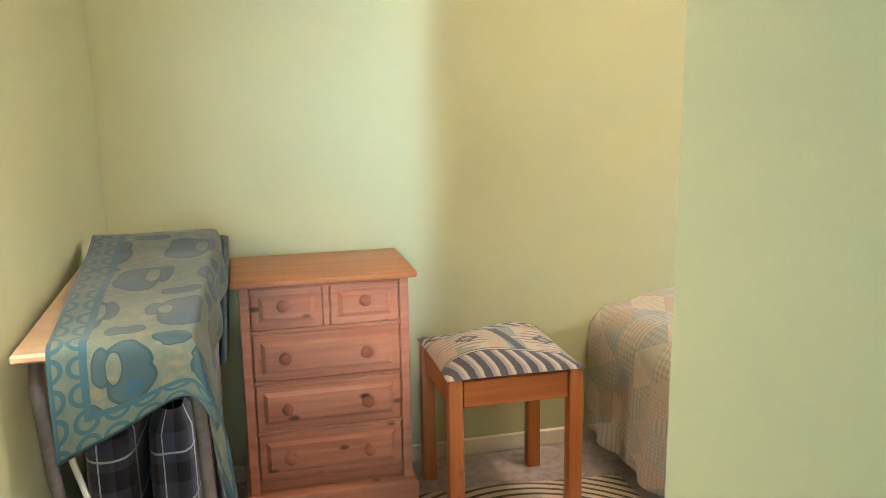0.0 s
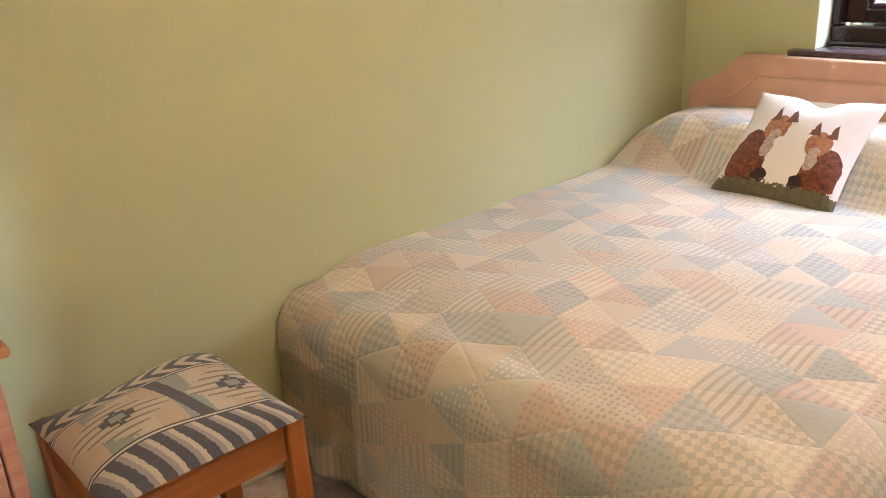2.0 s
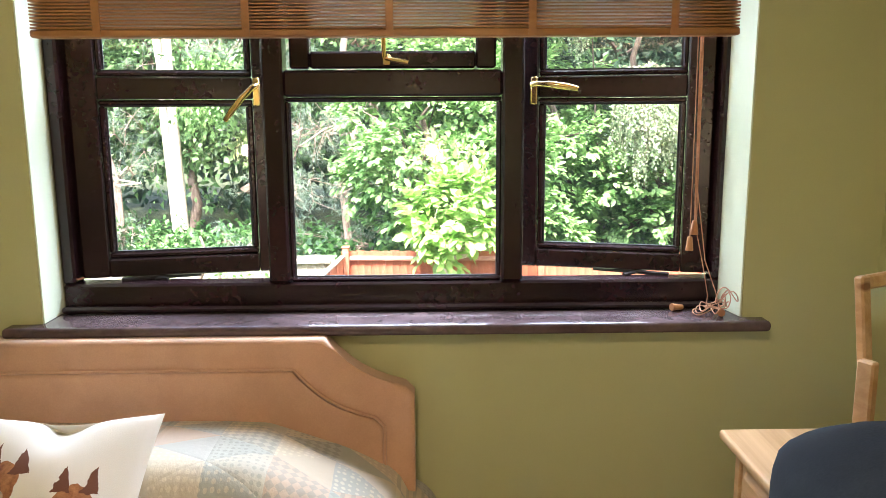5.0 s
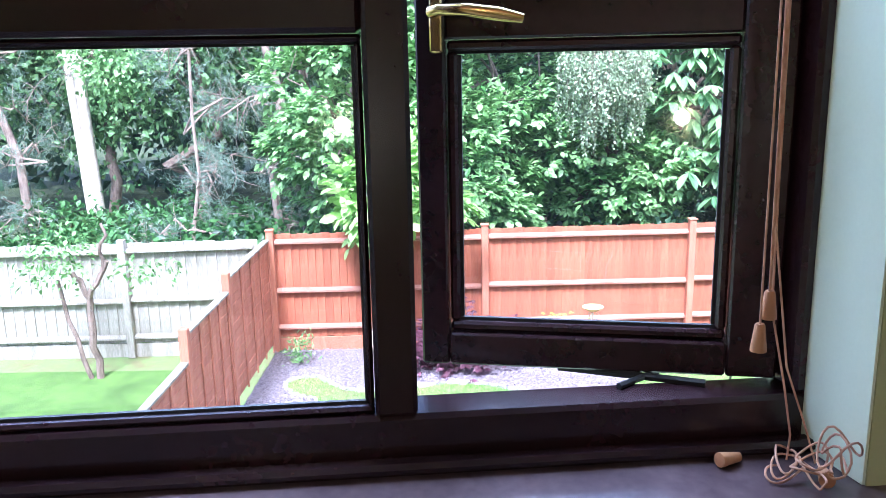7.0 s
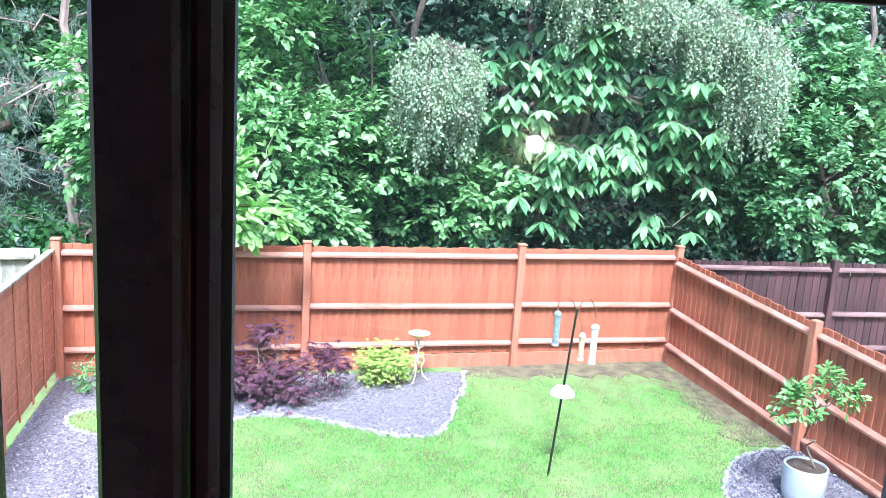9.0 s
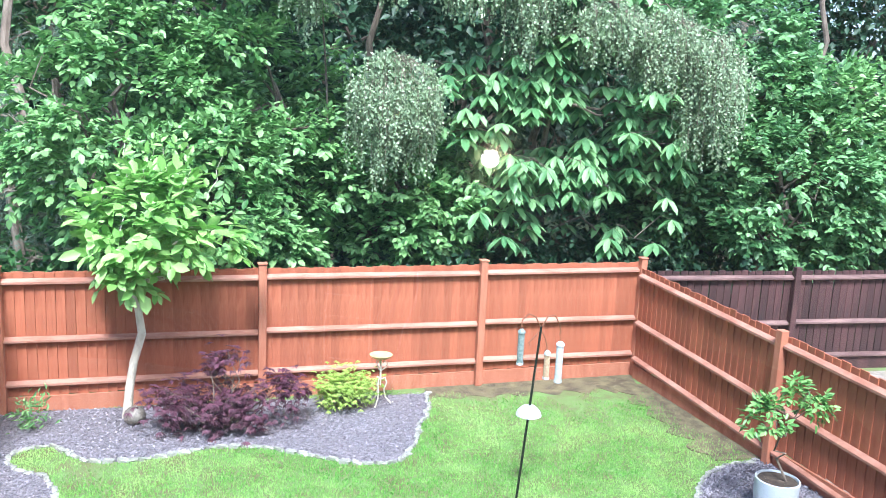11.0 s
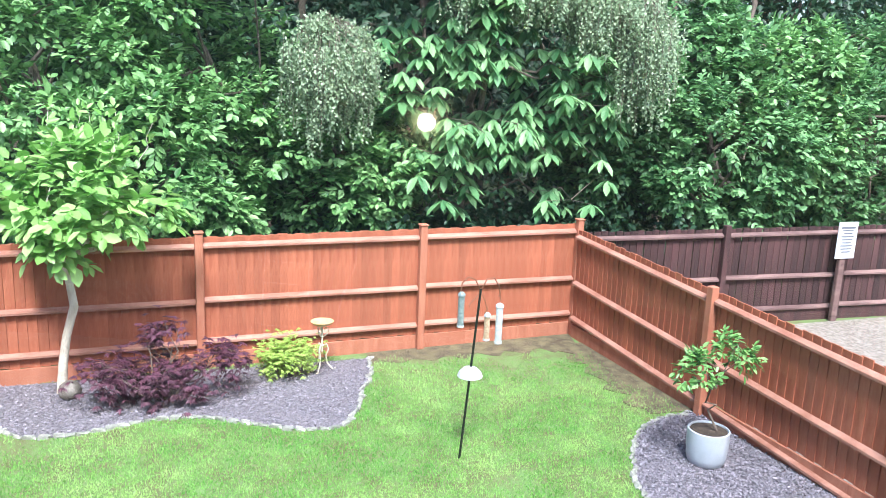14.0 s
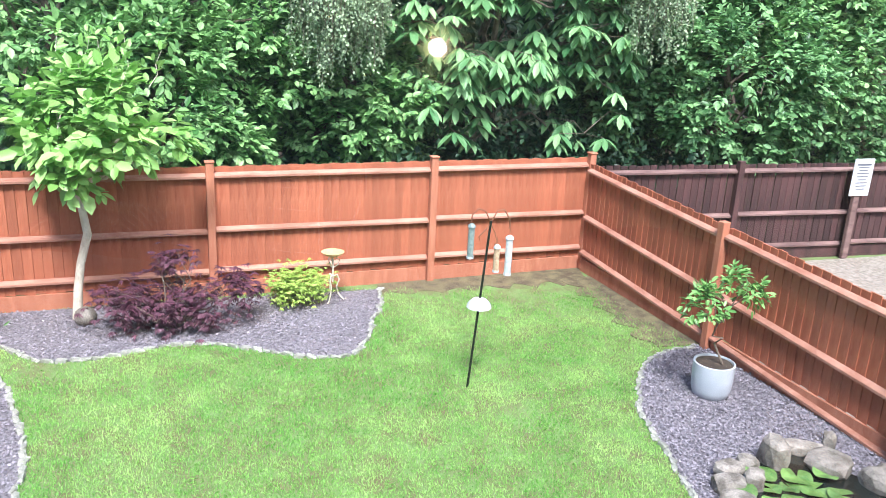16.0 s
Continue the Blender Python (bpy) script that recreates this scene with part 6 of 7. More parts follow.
def kilim(u, v, op, mix, tex):
    """Flat-woven bands: slanted bars in front, blocks with serrated lozenges, arrowheads behind."""
    dark, cream, sage, sand, grey = (0.045, 0.05, 0.065), (0.52, 0.43, 0.31), (0.25, 0.29, 0.24), (0.50, 0.36, 0.23), (0.30, 0.26, 0.25)
    n = tex("ShaderNodeTexNoise", 60.0, Detail=3.0)
    jag = op("MULTIPLY", op("SUBTRACT", n.outputs[0], 0.5), 0.02)
    u = op("ADD", u, jag)
    arrow = op("GREATER_THAN", op("FRACT", op("SUBTRACT", op("MULTIPLY", u, 8.0), op("MULTIPLY", op("ABSOLUTE", op("SUBTRACT", v, 0.79)), 9.0))), 0.5)
    bars = op("FRACT", op("ADD", op("MULTIPLY", u, 9.0), op("MULTIPLY", v, 4.0)))
    front = mix(op("GREATER_THAN", bars, 0.5), mix(op("GREATER_THAN", bars, 0.25), grey, cream), dark)
    cell = op("FRACT", op("MULTIPLY", u, 2.6))
    blocks = mix(op("GREATER_THAN", cell, 0.36), sand, sage)
    blocks = mix(op("GREATER_THAN", cell, 0.72), blocks, cream)
    bar = op("LESS_THAN", op("ABSOLUTE", op("SUBTRACT", u, op("SUBTRACT", 0.66, op("MULTIPLY", v, 0.22)))), 0.038)
    blocks = mix(bar, blocks, dark)
    step = op("DIVIDE", op("FLOOR", op("MULTIPLY", op("ABSOLUTE", op("SUBTRACT", v, 0.46)), 36.0)), 36.0)
    thread = op("GREATER_THAN", op("FRACT", op("MULTIPLY", v, 18.0)), 0.68)
    for c0 in (0.26, 0.86):
        away = op("ADD", op("DIVIDE", op("ABSOLUTE", op("SUBTRACT", u, c0)), 0.25), op("DIVIDE", step, 0.20))
        blocks = mix(op("LESS_THAN", away, 1.0), blocks, mix(op("MULTIPLY", thread, 0.75), cream, (0.14, 0.09, 0.06)))
        blocks = mix(op("LESS_THAN", away, 0.34), blocks, dark)
        blocks = mix(op("LESS_THAN", away, 0.15), blocks, sage)
    c = mix(op("GREATER_THAN", v, 0.70), blocks, mix(arrow, dark, cream))
    c = mix(op("GREATER_THAN", v, 0.88), c, mix(op("GREATER_THAN", cell, 0.5), dark, cream))
    c = mix(op("LESS_THAN", v, 0.21), c, front)
    for at in (0.215, 0.70):
        off = op("ABSOLUTE", op("SUBTRACT", v, at))
        c = mix(op("LESS_THAN", off, 0.016), c, dark)
        c = mix(op("LESS_THAN", off, 0.006), c, (0.6, 0.52, 0.40))
    return mix(op("MULTIPLY", n.outputs[0], 0.30), c, (0.24, 0.21, 0.17))


def paisley(u, v, op, mix, tex):
    """Teal printed cotton: staggered hooked drops, ringed, on a mottled ground, with a looped border."""
    n = tex("ShaderNodeTexNoise", 34.0, Detail=6.0)
    slow = tex("ShaderNodeTexNoise", 7.0, Detail=3.0)
    wob = op("MULTIPLY", op("SUBTRACT", slow.outputs[0], 0.5), 0.09)
    q = op("DIVIDE", op("ADD", op("SUBTRACT", v, 0.055), wob), 0.235)
    row = op("FLOOR", q)
    vv = op("FRACT", q)
    p = op("ADD", op("DIVIDE", op("SUBTRACT", u, 0.06), 0.205), op("ADD", op("MULTIPLY", row, 0.52), wob))
    side = op("GREATER_THAN", op("FRACT", op("ADD", op("MULTIPLY", op("ADD", op("FLOOR", p), row), 0.5), 0.1)), 0.4)
    fu = op("FRACT", p)
    uu = op("ADD", op("MULTIPLY", fu, op("SUBTRACT", 1.0, side)), op("MULTIPLY", op("SUBTRACT", 1.0, fu), side))

    def oval(cu, cv, ru, rv):
        a, c = op("DIVIDE", op("SUBTRACT", uu, cu), ru), op("DIVIDE", op("SUBTRACT", vv, cv), rv)
        return op("ADD", op("MULTIPLY", a, a), op("MULTIPLY", c, c))
    body = op("MINIMUM", op("MINIMUM", oval(0.56, 0.38, 0.25, 0.29), oval(0.53, 0.62, 0.25, 0.22)), oval(0.25, 0.58, 0.10, 0.20))
    notch = op("SUBTRACT", 2.0, oval(0.375, 0.55, 0.085, 0.17))
    f = op("MAXIMUM", body, notch)
    f = op("MINIMUM", f, op("MINIMUM", oval(0.96, 0.90, 0.17, 0.09), oval(0.08, 0.10, 0.14, 0.10)))
    speck = op("GREATER_THAN", n.outputs[0], 0.57)
    ground = mix(n.outputs[0], (0.046, 0.076, 0.060), (0.110, 0.130, 0.085))
    ground = mix(op("MULTIPLY", speck, 0.45), ground, (0.15, 0.11, 0.06))
    drop = mix(slow.outputs[0], (0.010, 0.040, 0.050), (0.030, 0.066, 0.068))
    c = mix(op("LESS_THAN", f, 1.0), ground, drop)
    c = mix(op("LESS_THAN", op("ABSOLUTE", op("SUBTRACT", f, 0.95)), 0.16), c, (0.008, 0.042, 0.050))
    c = mix(op("MULTIPLY", op("LESS_THAN", oval(0.58, 0.30, 0.10, 0.11), 1.0), 0.8), c, (0.007, 0.055, 0.09))
    edge = op("MINIMUM", u, v)
    loops = tex("ShaderNodeTexVoronoi", 15.0, Randomness=0.1)
    lc = mix(op("LESS_THAN", op("ABSOLUTE", op("SUBTRACT", loops.outputs["Distance"], 0.38)), 0.08), mix(n.outputs[0], (0.040, 0.075, 0.062), (0.095, 0.120, 0.09)), (0.012, 0.065, 0.08))
    c = mix(op("LESS_THAN", edge, 0.072), c, lc)
    border = op("MAXIMUM", op("LESS_THAN", op("ABSOLUTE", op("SUBTRACT", edge, 0.075)), 0.009), op("LESS_THAN", edge, 0.010))
    return mix(border, c, (0.012, 0.065, 0.085))


def tartan(u, v, op, mix, tex):
    lines = lambda w, k, s, th: op("LESS_THAN", op("FRACT", op("ADD", op("MULTIPLY", w, k), s)), th)
    a = op("MAXIMUM", lines(u, 9.0, 0.0, 0.40), 0.0)
    b = lines(v, 9.0, 0.3, 0.40)
    c = mix(op("MULTIPLY", op("ADD", a, b), 0.5), (0.045, 0.055, 0.085), (0.006, 0.007, 0.013))
    white = op("MAXIMUM", lines(u, 9.0, 0.45, 0.045), lines(v, 9.0, 0.72, 0.045))
    return mix(white, c, (0.40, 0.42, 0.46))


M_CUSHION = uv_material("printed_cotton_cushion", cushion_print)
M_KILIM = uv_material("kilim_weave", kilim, weave=120, bump=0.6)
M_PAISLEY = uv_material("teal_paisley_cotton", paisley)
M_TARTAN = uv_material("navy_tartan_canvas", tartan)


def grid_mesh(name, X, Y, Z, U, V, material, parent, thick=0.0):
    ns, nt = X.shape
    i = np.arange(ns * nt).reshape(ns, nt)
    faces = np.stack([i[:-1, :-1], i[1:, :-1], i[1:, 1:], i[:-1, 1:]], -1).reshape(-1, 4)
    ob = raw_mesh(name, np.stack([X, Y, Z], -1).reshape(-1, 3), faces, material, parent, smooth=True)
    layer = ob.data.uv_layers.new(name="UVMap")
    layer.data.foreach_set("uv", np.stack([U.ravel(), V.ravel()], -1)[faces.ravel()].astype(np.float32).ravel())
    if thick:
        mod = ob.modifiers.new("thickness", "SOLIDIFY")
        mod.thickness, mod.offset = thick, 0.0
    return ob


def pad_shape(n, side, pinch, height):
    """A stuffed square: u, v over the face, with drawn-in edges and pointed corners."""
    u, v = np.meshgrid(np.linspace(0, 1, n), np.linspace(0, 1, n), indexing="ij")
    a, b = 2 * u - 1, 2 * v - 1
    full = np.clip((1 - np.abs(a) ** 2.4), 0, 1) ** 0.55 * np.clip((1 - np.abs(b) ** 2.4), 0, 1) ** 0.55
    x = a * side / 2 * (1 - pinch * (1 - b ** 2) * np.abs(a) ** 2)
    y = b * side / 2 * (1 - pinch * (1 - a ** 2) * np.abs(b) ** 2)
    return u, v, x, y, full * height


cushion = thing("cushion", (2.45, 1.285, 0.58), "cream printed cushion with russet shapes leaning on the pillows", "cushion")
u, v, a, b, h = pad_shape(40, 0.42, 0.07, 0.060)
h = h + 0.006 * np.sin(u * 9) * np.sin(v * 7) * (h > 0.01) - 0.02 * np.exp(-((u - 0.55) / 0.10) ** 2) * np.clip((v - 0.75) / 0.25, 0, 1)
b = b - 0.018 * np.exp(-((u - 0.55) / 0.14) ** 2) * np.clip((v - 0.6) / 0.4, 0, 1)
b = b * 1.064
up, out = np.array([0.738, 0, 0.673]), np.array([-0.673, 0, 0.738])
for nm, sign in (("front", 1), ("back", -1)):
    X = 2.365 + (b + 0.2235) * up[0] + sign * h * out[0]
    Z = 0.574 + (b + 0.2235) * up[2] + sign * h * out[2]
    Y = 1.292 - a - 0.012 * (v - 0.5)
    grid_mesh(nm + "_panel", X, Y, Z, u, v, M_CUSHION if sign > 0 else M_CEIL, cushion)

pad = part_holder = thing("seat_pad", (0.49, 1.68, 0.49), "kilim patterned square seat pad on the stool", "seat pad")
u, v, a, b, h = pad_shape(34, 0.43, 0.03, 0.058)
sag = 0.012 * np.sin(u * 6.0) * np.sin(v * 5.0)
for nm, sign in (("top_cover", 1.0), ("underside", -0.12)):
    grid_mesh(nm, 0.485 + a, 1.672 + b * 0.985, 0.500 + h * sign + (sag * (h > 0.01) if sign > 0 else 0), u, v, M_KILIM, pad)

# ---- folding table with cloth ----
M_NAVY = surface("dark_navy_fleece", (0.008, 0.012, 0.018), (0.016, 0.024, 0.033), rough=0.9, scale=(5, 5, 5), fine=200, bump=0.4, spec=0.2)
M_STEEL = surface("grey_tubular_steel", (0.20, 0.205, 0.21), (0.30, 0.305, 0.31), rough=0.35, metal=0.8, scale=(10, 10, 10), bump=0.05)
M_BOARD = surface("pale_laminate_board", (0.30, 0.205, 0.12), (0.38, 0.27, 0.165), rough=0.45, scale=(3, 8, 8), fine=60, bump=0.05)
M_FLEX = surface("white_plastic_flex", (0.70, 0.70, 0.68), (0.76, 0.76, 0.74), rough=0.4)
table = thing("folding_table", (-0.51, 1.2, 0), "narrow folding table with pale board and grey tubular legs", "table")
bm = boxes((-0.676, -0.372, 0.80, 1.56, -0.009, 0.009), bevel=0.005)
for q in bm.verts:
    q.co.z += 0.878 + (q.co.y - 0.80) * 0.070
    q.co.x += 0.036 * (q.co.y - 0.80)
part("table_board", bm, M_BOARD, table)
for x in (-0.655, -0.375):
    bm = bmesh.new()
    rod(bm, [(x, 0.90, 0.868), (x, 0.875, 0.80), (x + 0.005, 0.90, 0.62), (x + 0.01, 0.96, 0.40), (x + 0.015, 1.02, 0.0)], 0.0135, 10)
    part("leg", bm, M_STEEL, table, smooth=True)
    bm = bmesh.new()
    rod(bm, [(x + 0.01, 1.48, 0.90), (x + 0.01, 1.42, 0.6), (x + 0.01, 1.30, 0.0)], 0.0135, 10)
    part("leg", bm, M_STEEL, table, smooth=True)
cloth = thing("table_cloth", (-0.51, 1.2, 0.7), "teal paisley cotton cloth thrown over the folding table", "cloth")
ns, nt = 70, 60
s, t = np.meshgrid(np.linspace(-0.26, 0.76, ns), np.linspace(-0.30, 0.305, nt), indexing="ij")
u = 0.305 - t
t = np.where(t > 0, t * (0.79 + 0.22 * np.clip(s / 0.76, 0, 1)), t)      # a strip of board stays bare
hem = 0.10 + 0.14 * np.clip(t / 0.3, 0, 1)                 # the front hem slants
fs = np.clip(-s, 0, None) * hem / 0.26
st = np.clip(-t, 0, None) * (0.34 + 0.20 * np.clip(1 - (s + 0.26) / 0.9, 0, 1))
tail = np.clip((0.10 - s) / 0.36, 0, 1) * np.clip((0.02 - t) / 0.32, 0, 1)
Y = 0.795 + np.clip(s, 0, None) - 0.016 * (1 - np.exp(-fs * 40)) + 0.006 * np.sin(t * 40) * (s < 0)
X = -0.372 - np.clip(t, 0, None) + 0.022 * (1 - np.exp(-st * 40)) + 0.010 * np.sin(s * 23) * (t < 0) * np.clip(st * 12, 0, 1) + 0.05 * tail
X = X + 0.036 * np.clip(Y - 0.80, 0, None)
Z = 0.900 + (Y - 0.80) * 0.070 - np.maximum(fs, st) - 0.36 * tail ** 1.3
Z = Z + 0.004 * np.sin(s * 17) * np.sin(t * 23) + 0.012 * np.clip((s - 0.6) / 0.16, 0, 1)
grid_mesh("cloth_sheet", X, Y, Z, u, s + 0.26, M_PAISLEY, cloth, 0.003)
back = thing("folded_cloth", (-0.36, 1.75, 0.5), "blue patterned cloth heaped behind the folding table", "cloth")
s, t = np.meshgrid(np.linspace(0, 1, 30), np.linspace(0, 1, 30), indexing="ij")
grid_mesh("cloth_sheet", -0.335 + 0.014 * np.sin(s * 20) - 0.02 * t, 1.56 + 0.34 * s, 0.93 - 0.35 * t - 0.05 * s + 0.01 * np.sin(s * 9), s * 0.34, t * 0.35 + 0.1, M_PAISLEY, back, 0.006)
for x0, x1 in ((-0.628, -0.505), (-0.495, -0.392)):
    bag = thing("tartan_bag", ((x0 + x1) / 2, 1.15, 0), "navy and white tartan canvas bag under the folding table", "bag", "tartan bags under the table")
    w = np.linspace(0, 2 * np.pi, 33)
    hgt = np.linspace(0, 1, 24)
    H, A = np.meshgrid(hgt, w, indexing="ij")
    ca, sa = np.cos(A), np.sin(A)
    rx, ry = (x1 - x0) / 2, 0.17
    k = (np.abs(ca) ** 4 + np.abs(sa) ** 4) ** -0.25 * (1 - 0.10 * H + 0.05 * np.sin(H * 9 + x0 * 30) * np.sin(A * 3)) * np.where(H > 0.96, 0.55, 1.0)
    grid_mesh("bag_body", (x0 + x1) / 2 + rx * k * ca, 1.13 + ry * k * sa, 0.006 + 0.66 * H, A * 0.09, H * 0.66, M_TARTAN, bag)
    bm = bmesh.new()
    rod(bm, [((x0 + x1) / 2 - 0.03, 1.12, 0.64), ((x0 + x1) / 2 - 0.02, 1.12, 0.72), ((x0 + x1) / 2 + 0.02, 1.12, 0.72), ((x0 + x1) / 2 + 0.03, 1.12, 0.64)], 0.009, 7)
    part("bag_handle", bm, M_DIVAN, bag, smooth=True)
# added black bulk that stands in for the deep shadow behind the table legs
dark_filler = thing("dark_filler", (-0.535, 1.45, 0), "black soft upright bulk added to darken the space under the folding table", "bag")
bm = boxes((-0.672, -0.392, 1.335, 1.545, 0.004, 0.80))
bmesh.ops.subdivide_edges(bm, edges=bm.edges, cuts=6, use_grid_fill=True)
for q in bm.verts:
    dx, dy, dz = (q.co.x + 0.532) / 0.14, (q.co.y - 1.44) / 0.105, (q.co.z - 0.40) / 0.40
    pull = 1 - 0.10 * max(0.0, dx * dx + dy * dy + dz * dz - 1.6)
    q.co = Vector((-0.532 + 0.14 * dx * pull, 1.44 + 0.105 * dy * pull, max(0.004, 0.40 + 0.40 * dz * pull))) + Vector((0.006 * noise.noise(q.co * 9), 0.006 * noise.noise(q.co * 11), 0))
part("bag_body", bm, M_NAVY, dark_filler, smooth=True)
for x in (-0.60, -0.47):
    bm = bmesh.new()
    rod(bm, [(x, 1.333, 0.72), (x, 1.325, 0.60), (x + 0.01, 1.322, 0.42), (x + 0.01, 1.326, 0.25)], 0.010, 6)
    part("strap", bm, M_RUBBER, dark_filler, "black webbing strap", smooth=True)
flex = thing("power_cable", (-0.60, 0.86, 0), "white power cable hanging from the folding table", "cable")
bm = bmesh.new()
rod(bm, [(-0.62, 0.86, 0.78), (-0.60, 0.84, 0.66), (-0.565, 0.82, 0.55), (-0.51, 0.81, 0.46), (-0.44, 0.82, 0.42), (-0.40, 0.86, 0.30), (-0.42, 0.90, 0.006)], 0.006, 8)
part("cable_run", bm, M_FLEX, flex, smooth=True)

# ---- on and beside the pale chest ----
bagm = bmesh.new()
bmesh.ops.create_icosphere(bagm, subdivisions=4, radius=1.0)
for q in bagm.verts:
    p = q.co.copy()
    k = 1 + 0.05 * noise.noise(p * 2.0)
    x, y, z = 2.03 + 0.49 * p.x * k, -0.27 + 0.27 * p.y * k, 0.85 + 0.17 * p.z * k
    if y < -0.118:
        z = max(z, 0.803)
    else:
        z = max(z, 0.68)
    q.co = Vector((x, y, z))
sack = thing("sleeping_bag_sack", (2.03, -0.25, 0.80), "dark navy fleece sack slumped over the pale chest", "sack")
part("sack_body", bagm, M_NAVY, sack, smooth=True)
bm = bmesh.new()
rod(bm, [(2.28, -0.035, 0.87), (2.30, -0.022, 0.84), (2.31, -0.022, 0.79), (2.305, -0.03, 0.74), (2.29, -0.024, 0.79), (2.285, -0.024, 0.83)], 0.004, 6)
part("drawstring", bm, M_RUBBER, sack, "black drawstring loop")

M_MIRROR, nd_, ln_, b_ = nodes_of("silvered_mirror")
set_in(b_, Base_Color=(0.9, 0.92, 0.92, 1), Metallic=1.0, Roughness=0.02)
mir = thing("dressing_mirror", (2.66, -0.47, 0.80), "orange pine swing mirror standing on the pale chest", "mirror")
turn = Matrix.Translation((2.62, -0.47, 0.802)) @ Matrix.Rotation(radians(-62), 4, "Z")


def turned(specs, bevel=0.004, lean=0.0):
    bm = boxes(*specs, bevel=bevel)
    bm.transform(turn @ Matrix.Rotation(radians(lean), 4, "X"))
    return bm


part("base_box", turned([(-0.17, 0.17, -0.06, 0.06, 0.0, 0.03)]), M_PINE_PALE, mir)
for sx in (-1, 1):
    part("upright", turned([(sx * 0.15 - 0.011, sx * 0.15 + 0.011, -0.018, 0.018, 0.0305, 0.22)]), M_PINE_PALE, mir)
part("mirror_frame", turned([(-0.136, -0.108, -0.010, 0.010, 0.05, 0.38), (0.108, 0.136, -0.010, 0.010, 0.05, 0.38), (-0.1075, 0.1075, -0.010, 0.010, 0.05, 0.078), (-0.1075, 0.1075, -0.010, 0.010, 0.352, 0.38)], lean=-7), M_PINE_PALE, mir)
part("mirror_glass", turned([(-0.107, 0.107, -0.004, 0.003, 0.079, 0.351)], 0.0, lean=-7), M_MIRROR, mir)

M_LILAC = surface("translucent_lilac_plastic", (0.34, 0.29, 0.33), (0.44, 0.38, 0.43), rough=0.35, scale=(8, 8, 8), fine=120, bump=0.2)
bin_ = thing("waste_bin", (2.880, -0.222, 0), "small lilac plastic waste bin on the carpet", "bin")
bm = bmesh.new()
lathe(bm, [(0.0001, 0.0), (0.078, 0.0), (0.082, 0.01), (0.094, 0.265), (0.098, 0.275), (0.094, 0.278), (0.089, 0.265), (0.077, 0.014), (0.0001, 0.012)], (2.880, -0.222, 0.0015), 36)
part("bin_body", bm, M_LILAC, bin_, smooth=True)

# ---- wooden blind, cords and toggles ----
M_SLAT = surface("brown_stained_blind_slat", (0.30, 0.13, 0.045), (0.44, 0.21, 0.08), rough=0.4, scale=(8, 1.2, 8), fine=60, bump=0.1)
M_CORD = surface("tan_blind_cord", (0.46, 0.22, 0.13), (0.60, 0.34, 0.22), rough=0.85, scale=(40, 40, 40))
M_TOGGLE = surface("turned_wooden_toggle", (0.42, 0.18, 0.08), (0.55, 0.27, 0.13), rough=0.45, scale=(20, 20, 6))
blind = thing("wooden_blind", (3.01, 0.6, 1.67), "brown wooden slatted blind drawn up over the window", "blind")
BY0, BY1 = -0.215, 1.425
part("bottom_rail", boxes((2.982, 3.036, BY0, BY1, 1.672, 1.690), bevel=0.004), M_SLAT, blind)
for k in range(13):
    part("slat", boxes((2.984 + 0.002 * (k % 2), 3.034, BY0 + 0.002, BY1 - 0.002, 1.692 + k * 0.0075, 1.6955 + k * 0.0075)), M_SLAT, blind)
for k in range(5):
    bm = boxes((-0.025, 0.025, BY0 + 0.002, BY1 - 0.002, -0.0015, 0.0015))
    bm.transform(Matrix.Translation((3.01, 0, 1.825 + k * 0.042)) @ Matrix.Rotation(radians(8), 4, "Y"))
    part("slat", bm, M_SLAT, blind)
part("head_rail", boxes((2.98, 3.04, BY0, BY1, 2.005, 2.045), bevel=0.003), M_SLAT, blind)
for y in (1.27, 0.93, 0.60, 0.27, -0.06):
    bm = boxes((2.9785, 2.9815, y - 0.009, y + 0.009, 1.672, 2.005))
    part("ladder_tape", bm, M_SLAT, blind)
cords = thing("blind_cords", (3.05, -0.15, 0.99), "tan blind cords with turned wooden toggles hanging to the sill", "blind cord")
for pts in ([(3.045, -0.135, 2.005), (3.045, -0.138, 1.6), (3.05, -0.142, 1.185)], [(3.05, -0.14, 2.005), (3.05, -0.146, 1.6), (3.052, -0.152, 1.225)], [(3.055, -0.145, 2.005), (3.055, -0.150, 1.6), (3.055, -0.155, 1.225)],
            [(3.055, -0.150, 2.005), (3.056, -0.154, 1.5), (3.058, -0.160, 1.2), (3.062, -0.185, 1.10), (3.065, -0.20, 1.03), (3.06, -0.195, 0.998)], [(3.06, -0.152, 2.005), (3.062, -0.160, 1.3), (3.068, -0.19, 1.12), (3.072, -0.222, 1.04), (3.05, -0.228, 0.996)]):
    bm = bmesh.new()
    rod(bm, pts, 0.0014, 6)
    part("cord", bm, M_CORD, cords, smooth=True)
for x, y, z in ((3.0535, -0.1535, 1.190), (3.05, -0.142, 1.150)):
    bm = bmesh.new()
    lathe(bm, [(0.0001, 0.0), (0.0098, 0.001), (0.0098, 0.004), (0.0062, 0.034), (0.005, 0.036), (0.0001, 0.036)], (x, y, z), 18)
    part("toggle", bm, M_TOGGLE, cords, smooth=True)
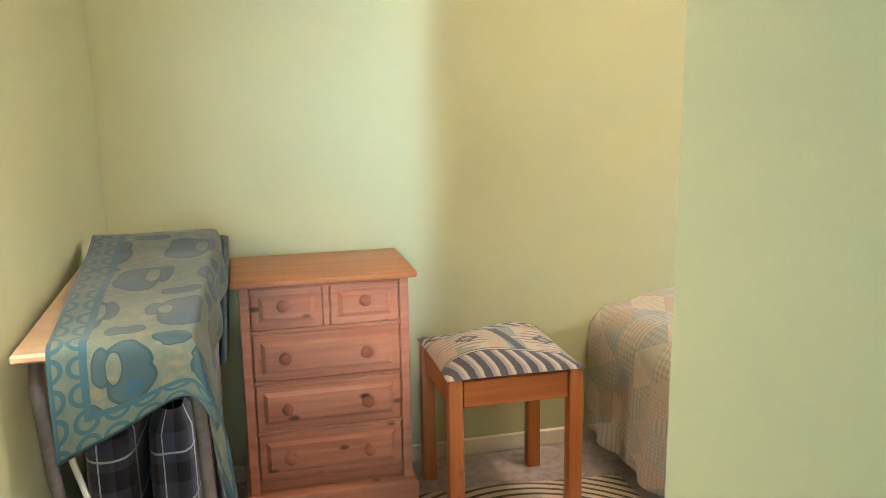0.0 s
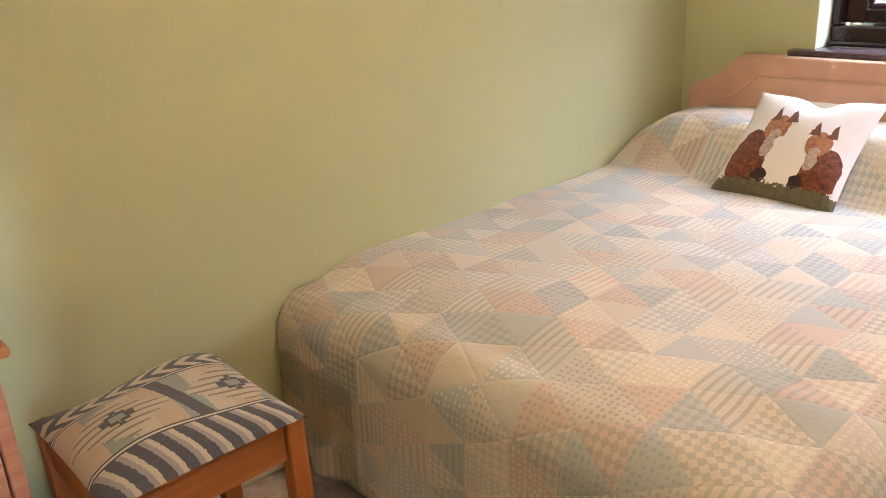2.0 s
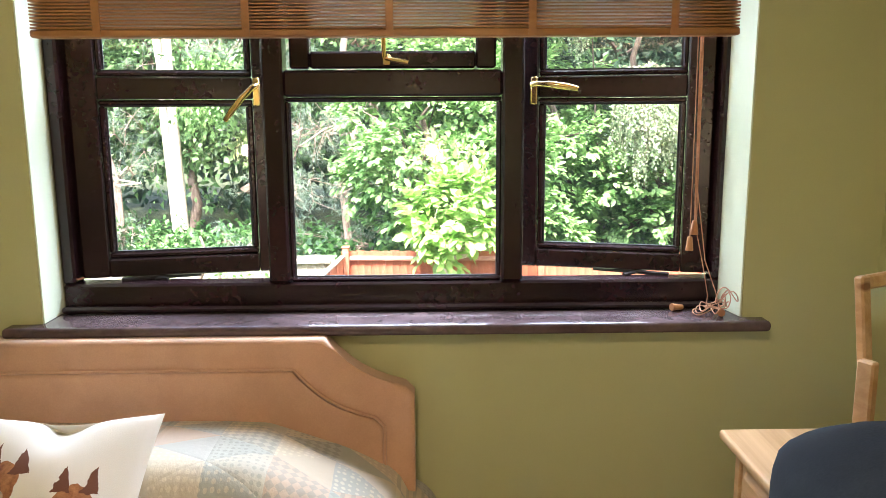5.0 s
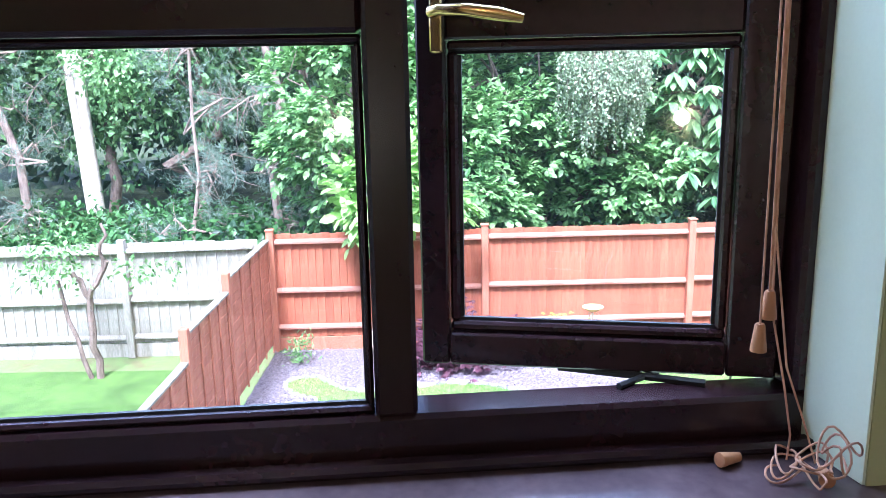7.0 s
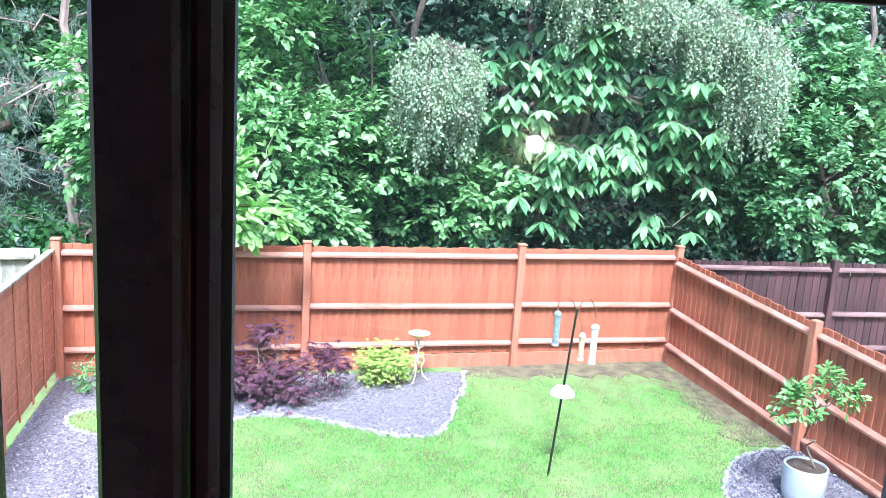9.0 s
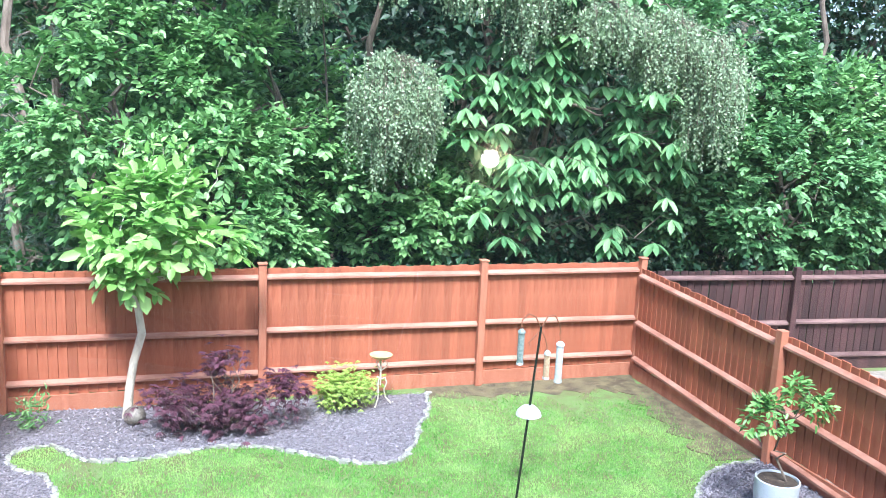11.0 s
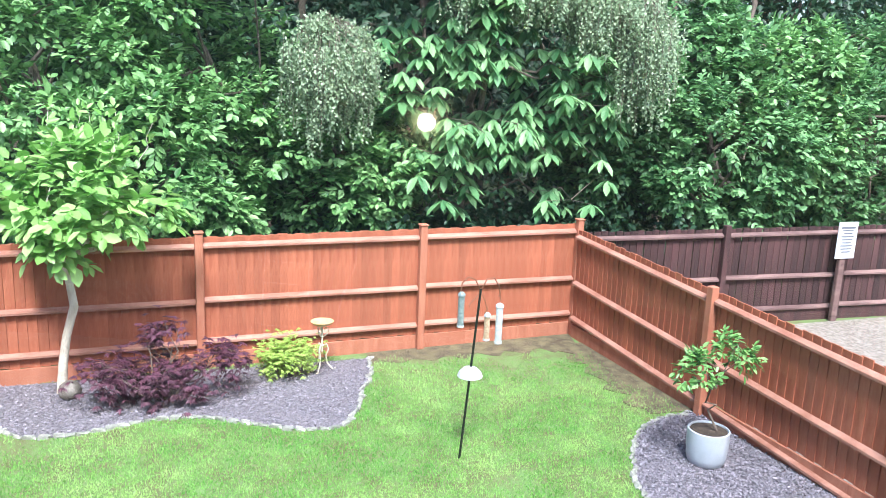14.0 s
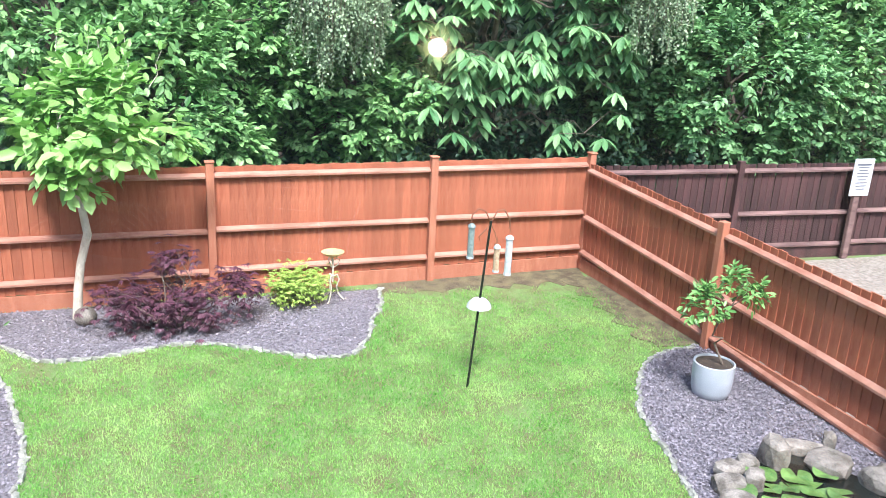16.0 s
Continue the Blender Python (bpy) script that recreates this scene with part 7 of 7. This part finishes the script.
for k in range(9):
    a0, cx, cy = 0.4 + 0.35 * (k % 4), 3.035 - 0.010 * k + 0.02 * (k % 3), -0.180 - 0.0055 * k
    pts = []
    for j in range(22):
        q = j / 21 * (6.28 if k else 5.0)
        ex, ey = 0.016 + 0.004 * (k % 3), 0.055 + 0.006 * (k % 4)
        dx, dy = ex * math.cos(q), ey * math.sin(q)
        pts.append((cx + dx * math.cos(a0) - dy * math.sin(a0) * 0.6, cy + dx * math.sin(a0) * 0.4 + dy * math.cos(a0) * 0.6, 0.992 + 0.0045 * k + (0.034 if k > 6 else 0.010) * (1 + math.sin(q * 2 + k)) * 0.5))
    pts = [(min(max(x, 2.97), 3.078), min(max(y, -0.255), -0.05), z) for x, y, z in pts]
    bm = bmesh.new()
    rod(bm, pts, 0.0015, 6)
    part("cord_loop", bm, M_CORD, cords, smooth=True)
for at, ang in (((3.066, -0.108, 1.0), 20), ((2.995, -0.212, 1.002), 70)):
    bm = bmesh.new()
    lathe(bm, [(0.0001, 0.0), (0.0095, 0.001), (0.0095, 0.004), (0.0062, 0.034), (0.0001, 0.035)], at, 18, Matrix.Rotation(radians(ang), 4, "Z") @ Matrix.Rotation(radians(95), 4, "X"))
    part("toggle", bm, M_TOGGLE, cords, smooth=True)

# ---- rug and lamp ----
def rug_print(u, v, op, mix, tex):
    n = tex("ShaderNodeTexNoise", 14.0, Detail=4.0)
    c = mix(n.outputs[0], (0.62, 0.50, 0.38), (0.78, 0.68, 0.54))
    r = op("SQRT", op("ADD", op("POWER", op("SUBTRACT", u, 0.30), 2.0), op("POWER", op("SUBTRACT", v, 0.02), 2.0)))
    band = op("MULTIPLY", op("GREATER_THAN", op("FRACT", op("MULTIPLY", r, 28.0)), 0.62), op("GREATER_THAN", r, 0.32))
    return mix(band, c, (0.10, 0.085, 0.03))


M_RUG = uv_material("cream_printed_mat", rug_print, weave=160)
mat_thing = thing("floor_mat", (0.55, 1.5, 0.0), "cream mat with dark curved stripes under the stool", "mat")
s, t = np.meshgrid(np.linspace(0, 1, 20), np.linspace(0, 1, 20), indexing="ij")
grid_mesh("mat_sheet", 0.235 + 0.70 * s, 1.22 + 0.52 * t - 0.05 * s, 0.010 + 0.003 * np.sin(s * 7 + t * 5), s * 0.7, t * 0.52, M_RUG, mat_thing, 0.006)

M_BULB, nd_, ln_, b_ = nodes_of("lit_opal_glass")
set_in(b_, Base_Color=(0.9, 0.88, 0.82, 1), Roughness=0.4)
b_.inputs["Emission Color"].default_value = (1.0, 0.88, 0.66, 1)
b_.inputs["Emission Strength"].default_value = BULB
wl_ = thing("wall_lamp", (-0.64, 0.46, 1.2), "small lit opal globe lamp on the green wall", "lamp")
bm = bmesh.new()
bmesh.ops.create_uvsphere(bm, u_segments=24, v_segments=14, radius=0.047)
bm.transform(Matrix.Translation((-0.642, 0.49, 1.19)))
part("globe", bm, M_BULB, wl_, smooth=True)
bm = bmesh.new()
lathe(bm, [(0.0001, 0.0), (0.03, 0.0), (0.03, 0.006), (0.012, 0.012), (0.012, 0.022), (0.0001, 0.022)], (-0.689, 0.49, 1.19), 20, Matrix.Rotation(radians(90), 4, "Y"))
part("wall_plate", bm, M_BRASS, wl_, smooth=True)

# ---- unseen ceiling lamp, added to fill the room with warm light ----
M_OPAL, nd_, ln_, b_ = nodes_of("fill_lamp_diffuser")
set_in(b_, Base_Color=(0.9, 0.88, 0.82, 1), Roughness=0.4)
b_.inputs["Emission Color"].default_value = (1.0, 0.80, 0.52, 1)
b_.inputs["Emission Strength"].default_value = CEILING_FILL
cl_ = thing("fill_ceiling_lamp", (1.35, 0.75, ZC), "unseen round opal lamp added on the ceiling for warm light", "lamp")
bm = bmesh.new()
lathe(bm, [(0.0001, 0.0), (0.07, 0.006), (0.115, 0.024), (0.13, 0.05), (0.0001, 0.05)], (1.35, 0.75, ZC - 0.072), 28)
part("diffuser", bm, M_OPAL, cl_, smooth=True)
bm = bmesh.new()
lathe(bm, [(0.0001, 0.0), (0.136, 0.0), (0.136, 0.018), (0.0001, 0.018)], (1.35, 0.75, ZC - 0.020), 28)
part("mounting_ring", bm, M_BRASS, cl_, smooth=True)
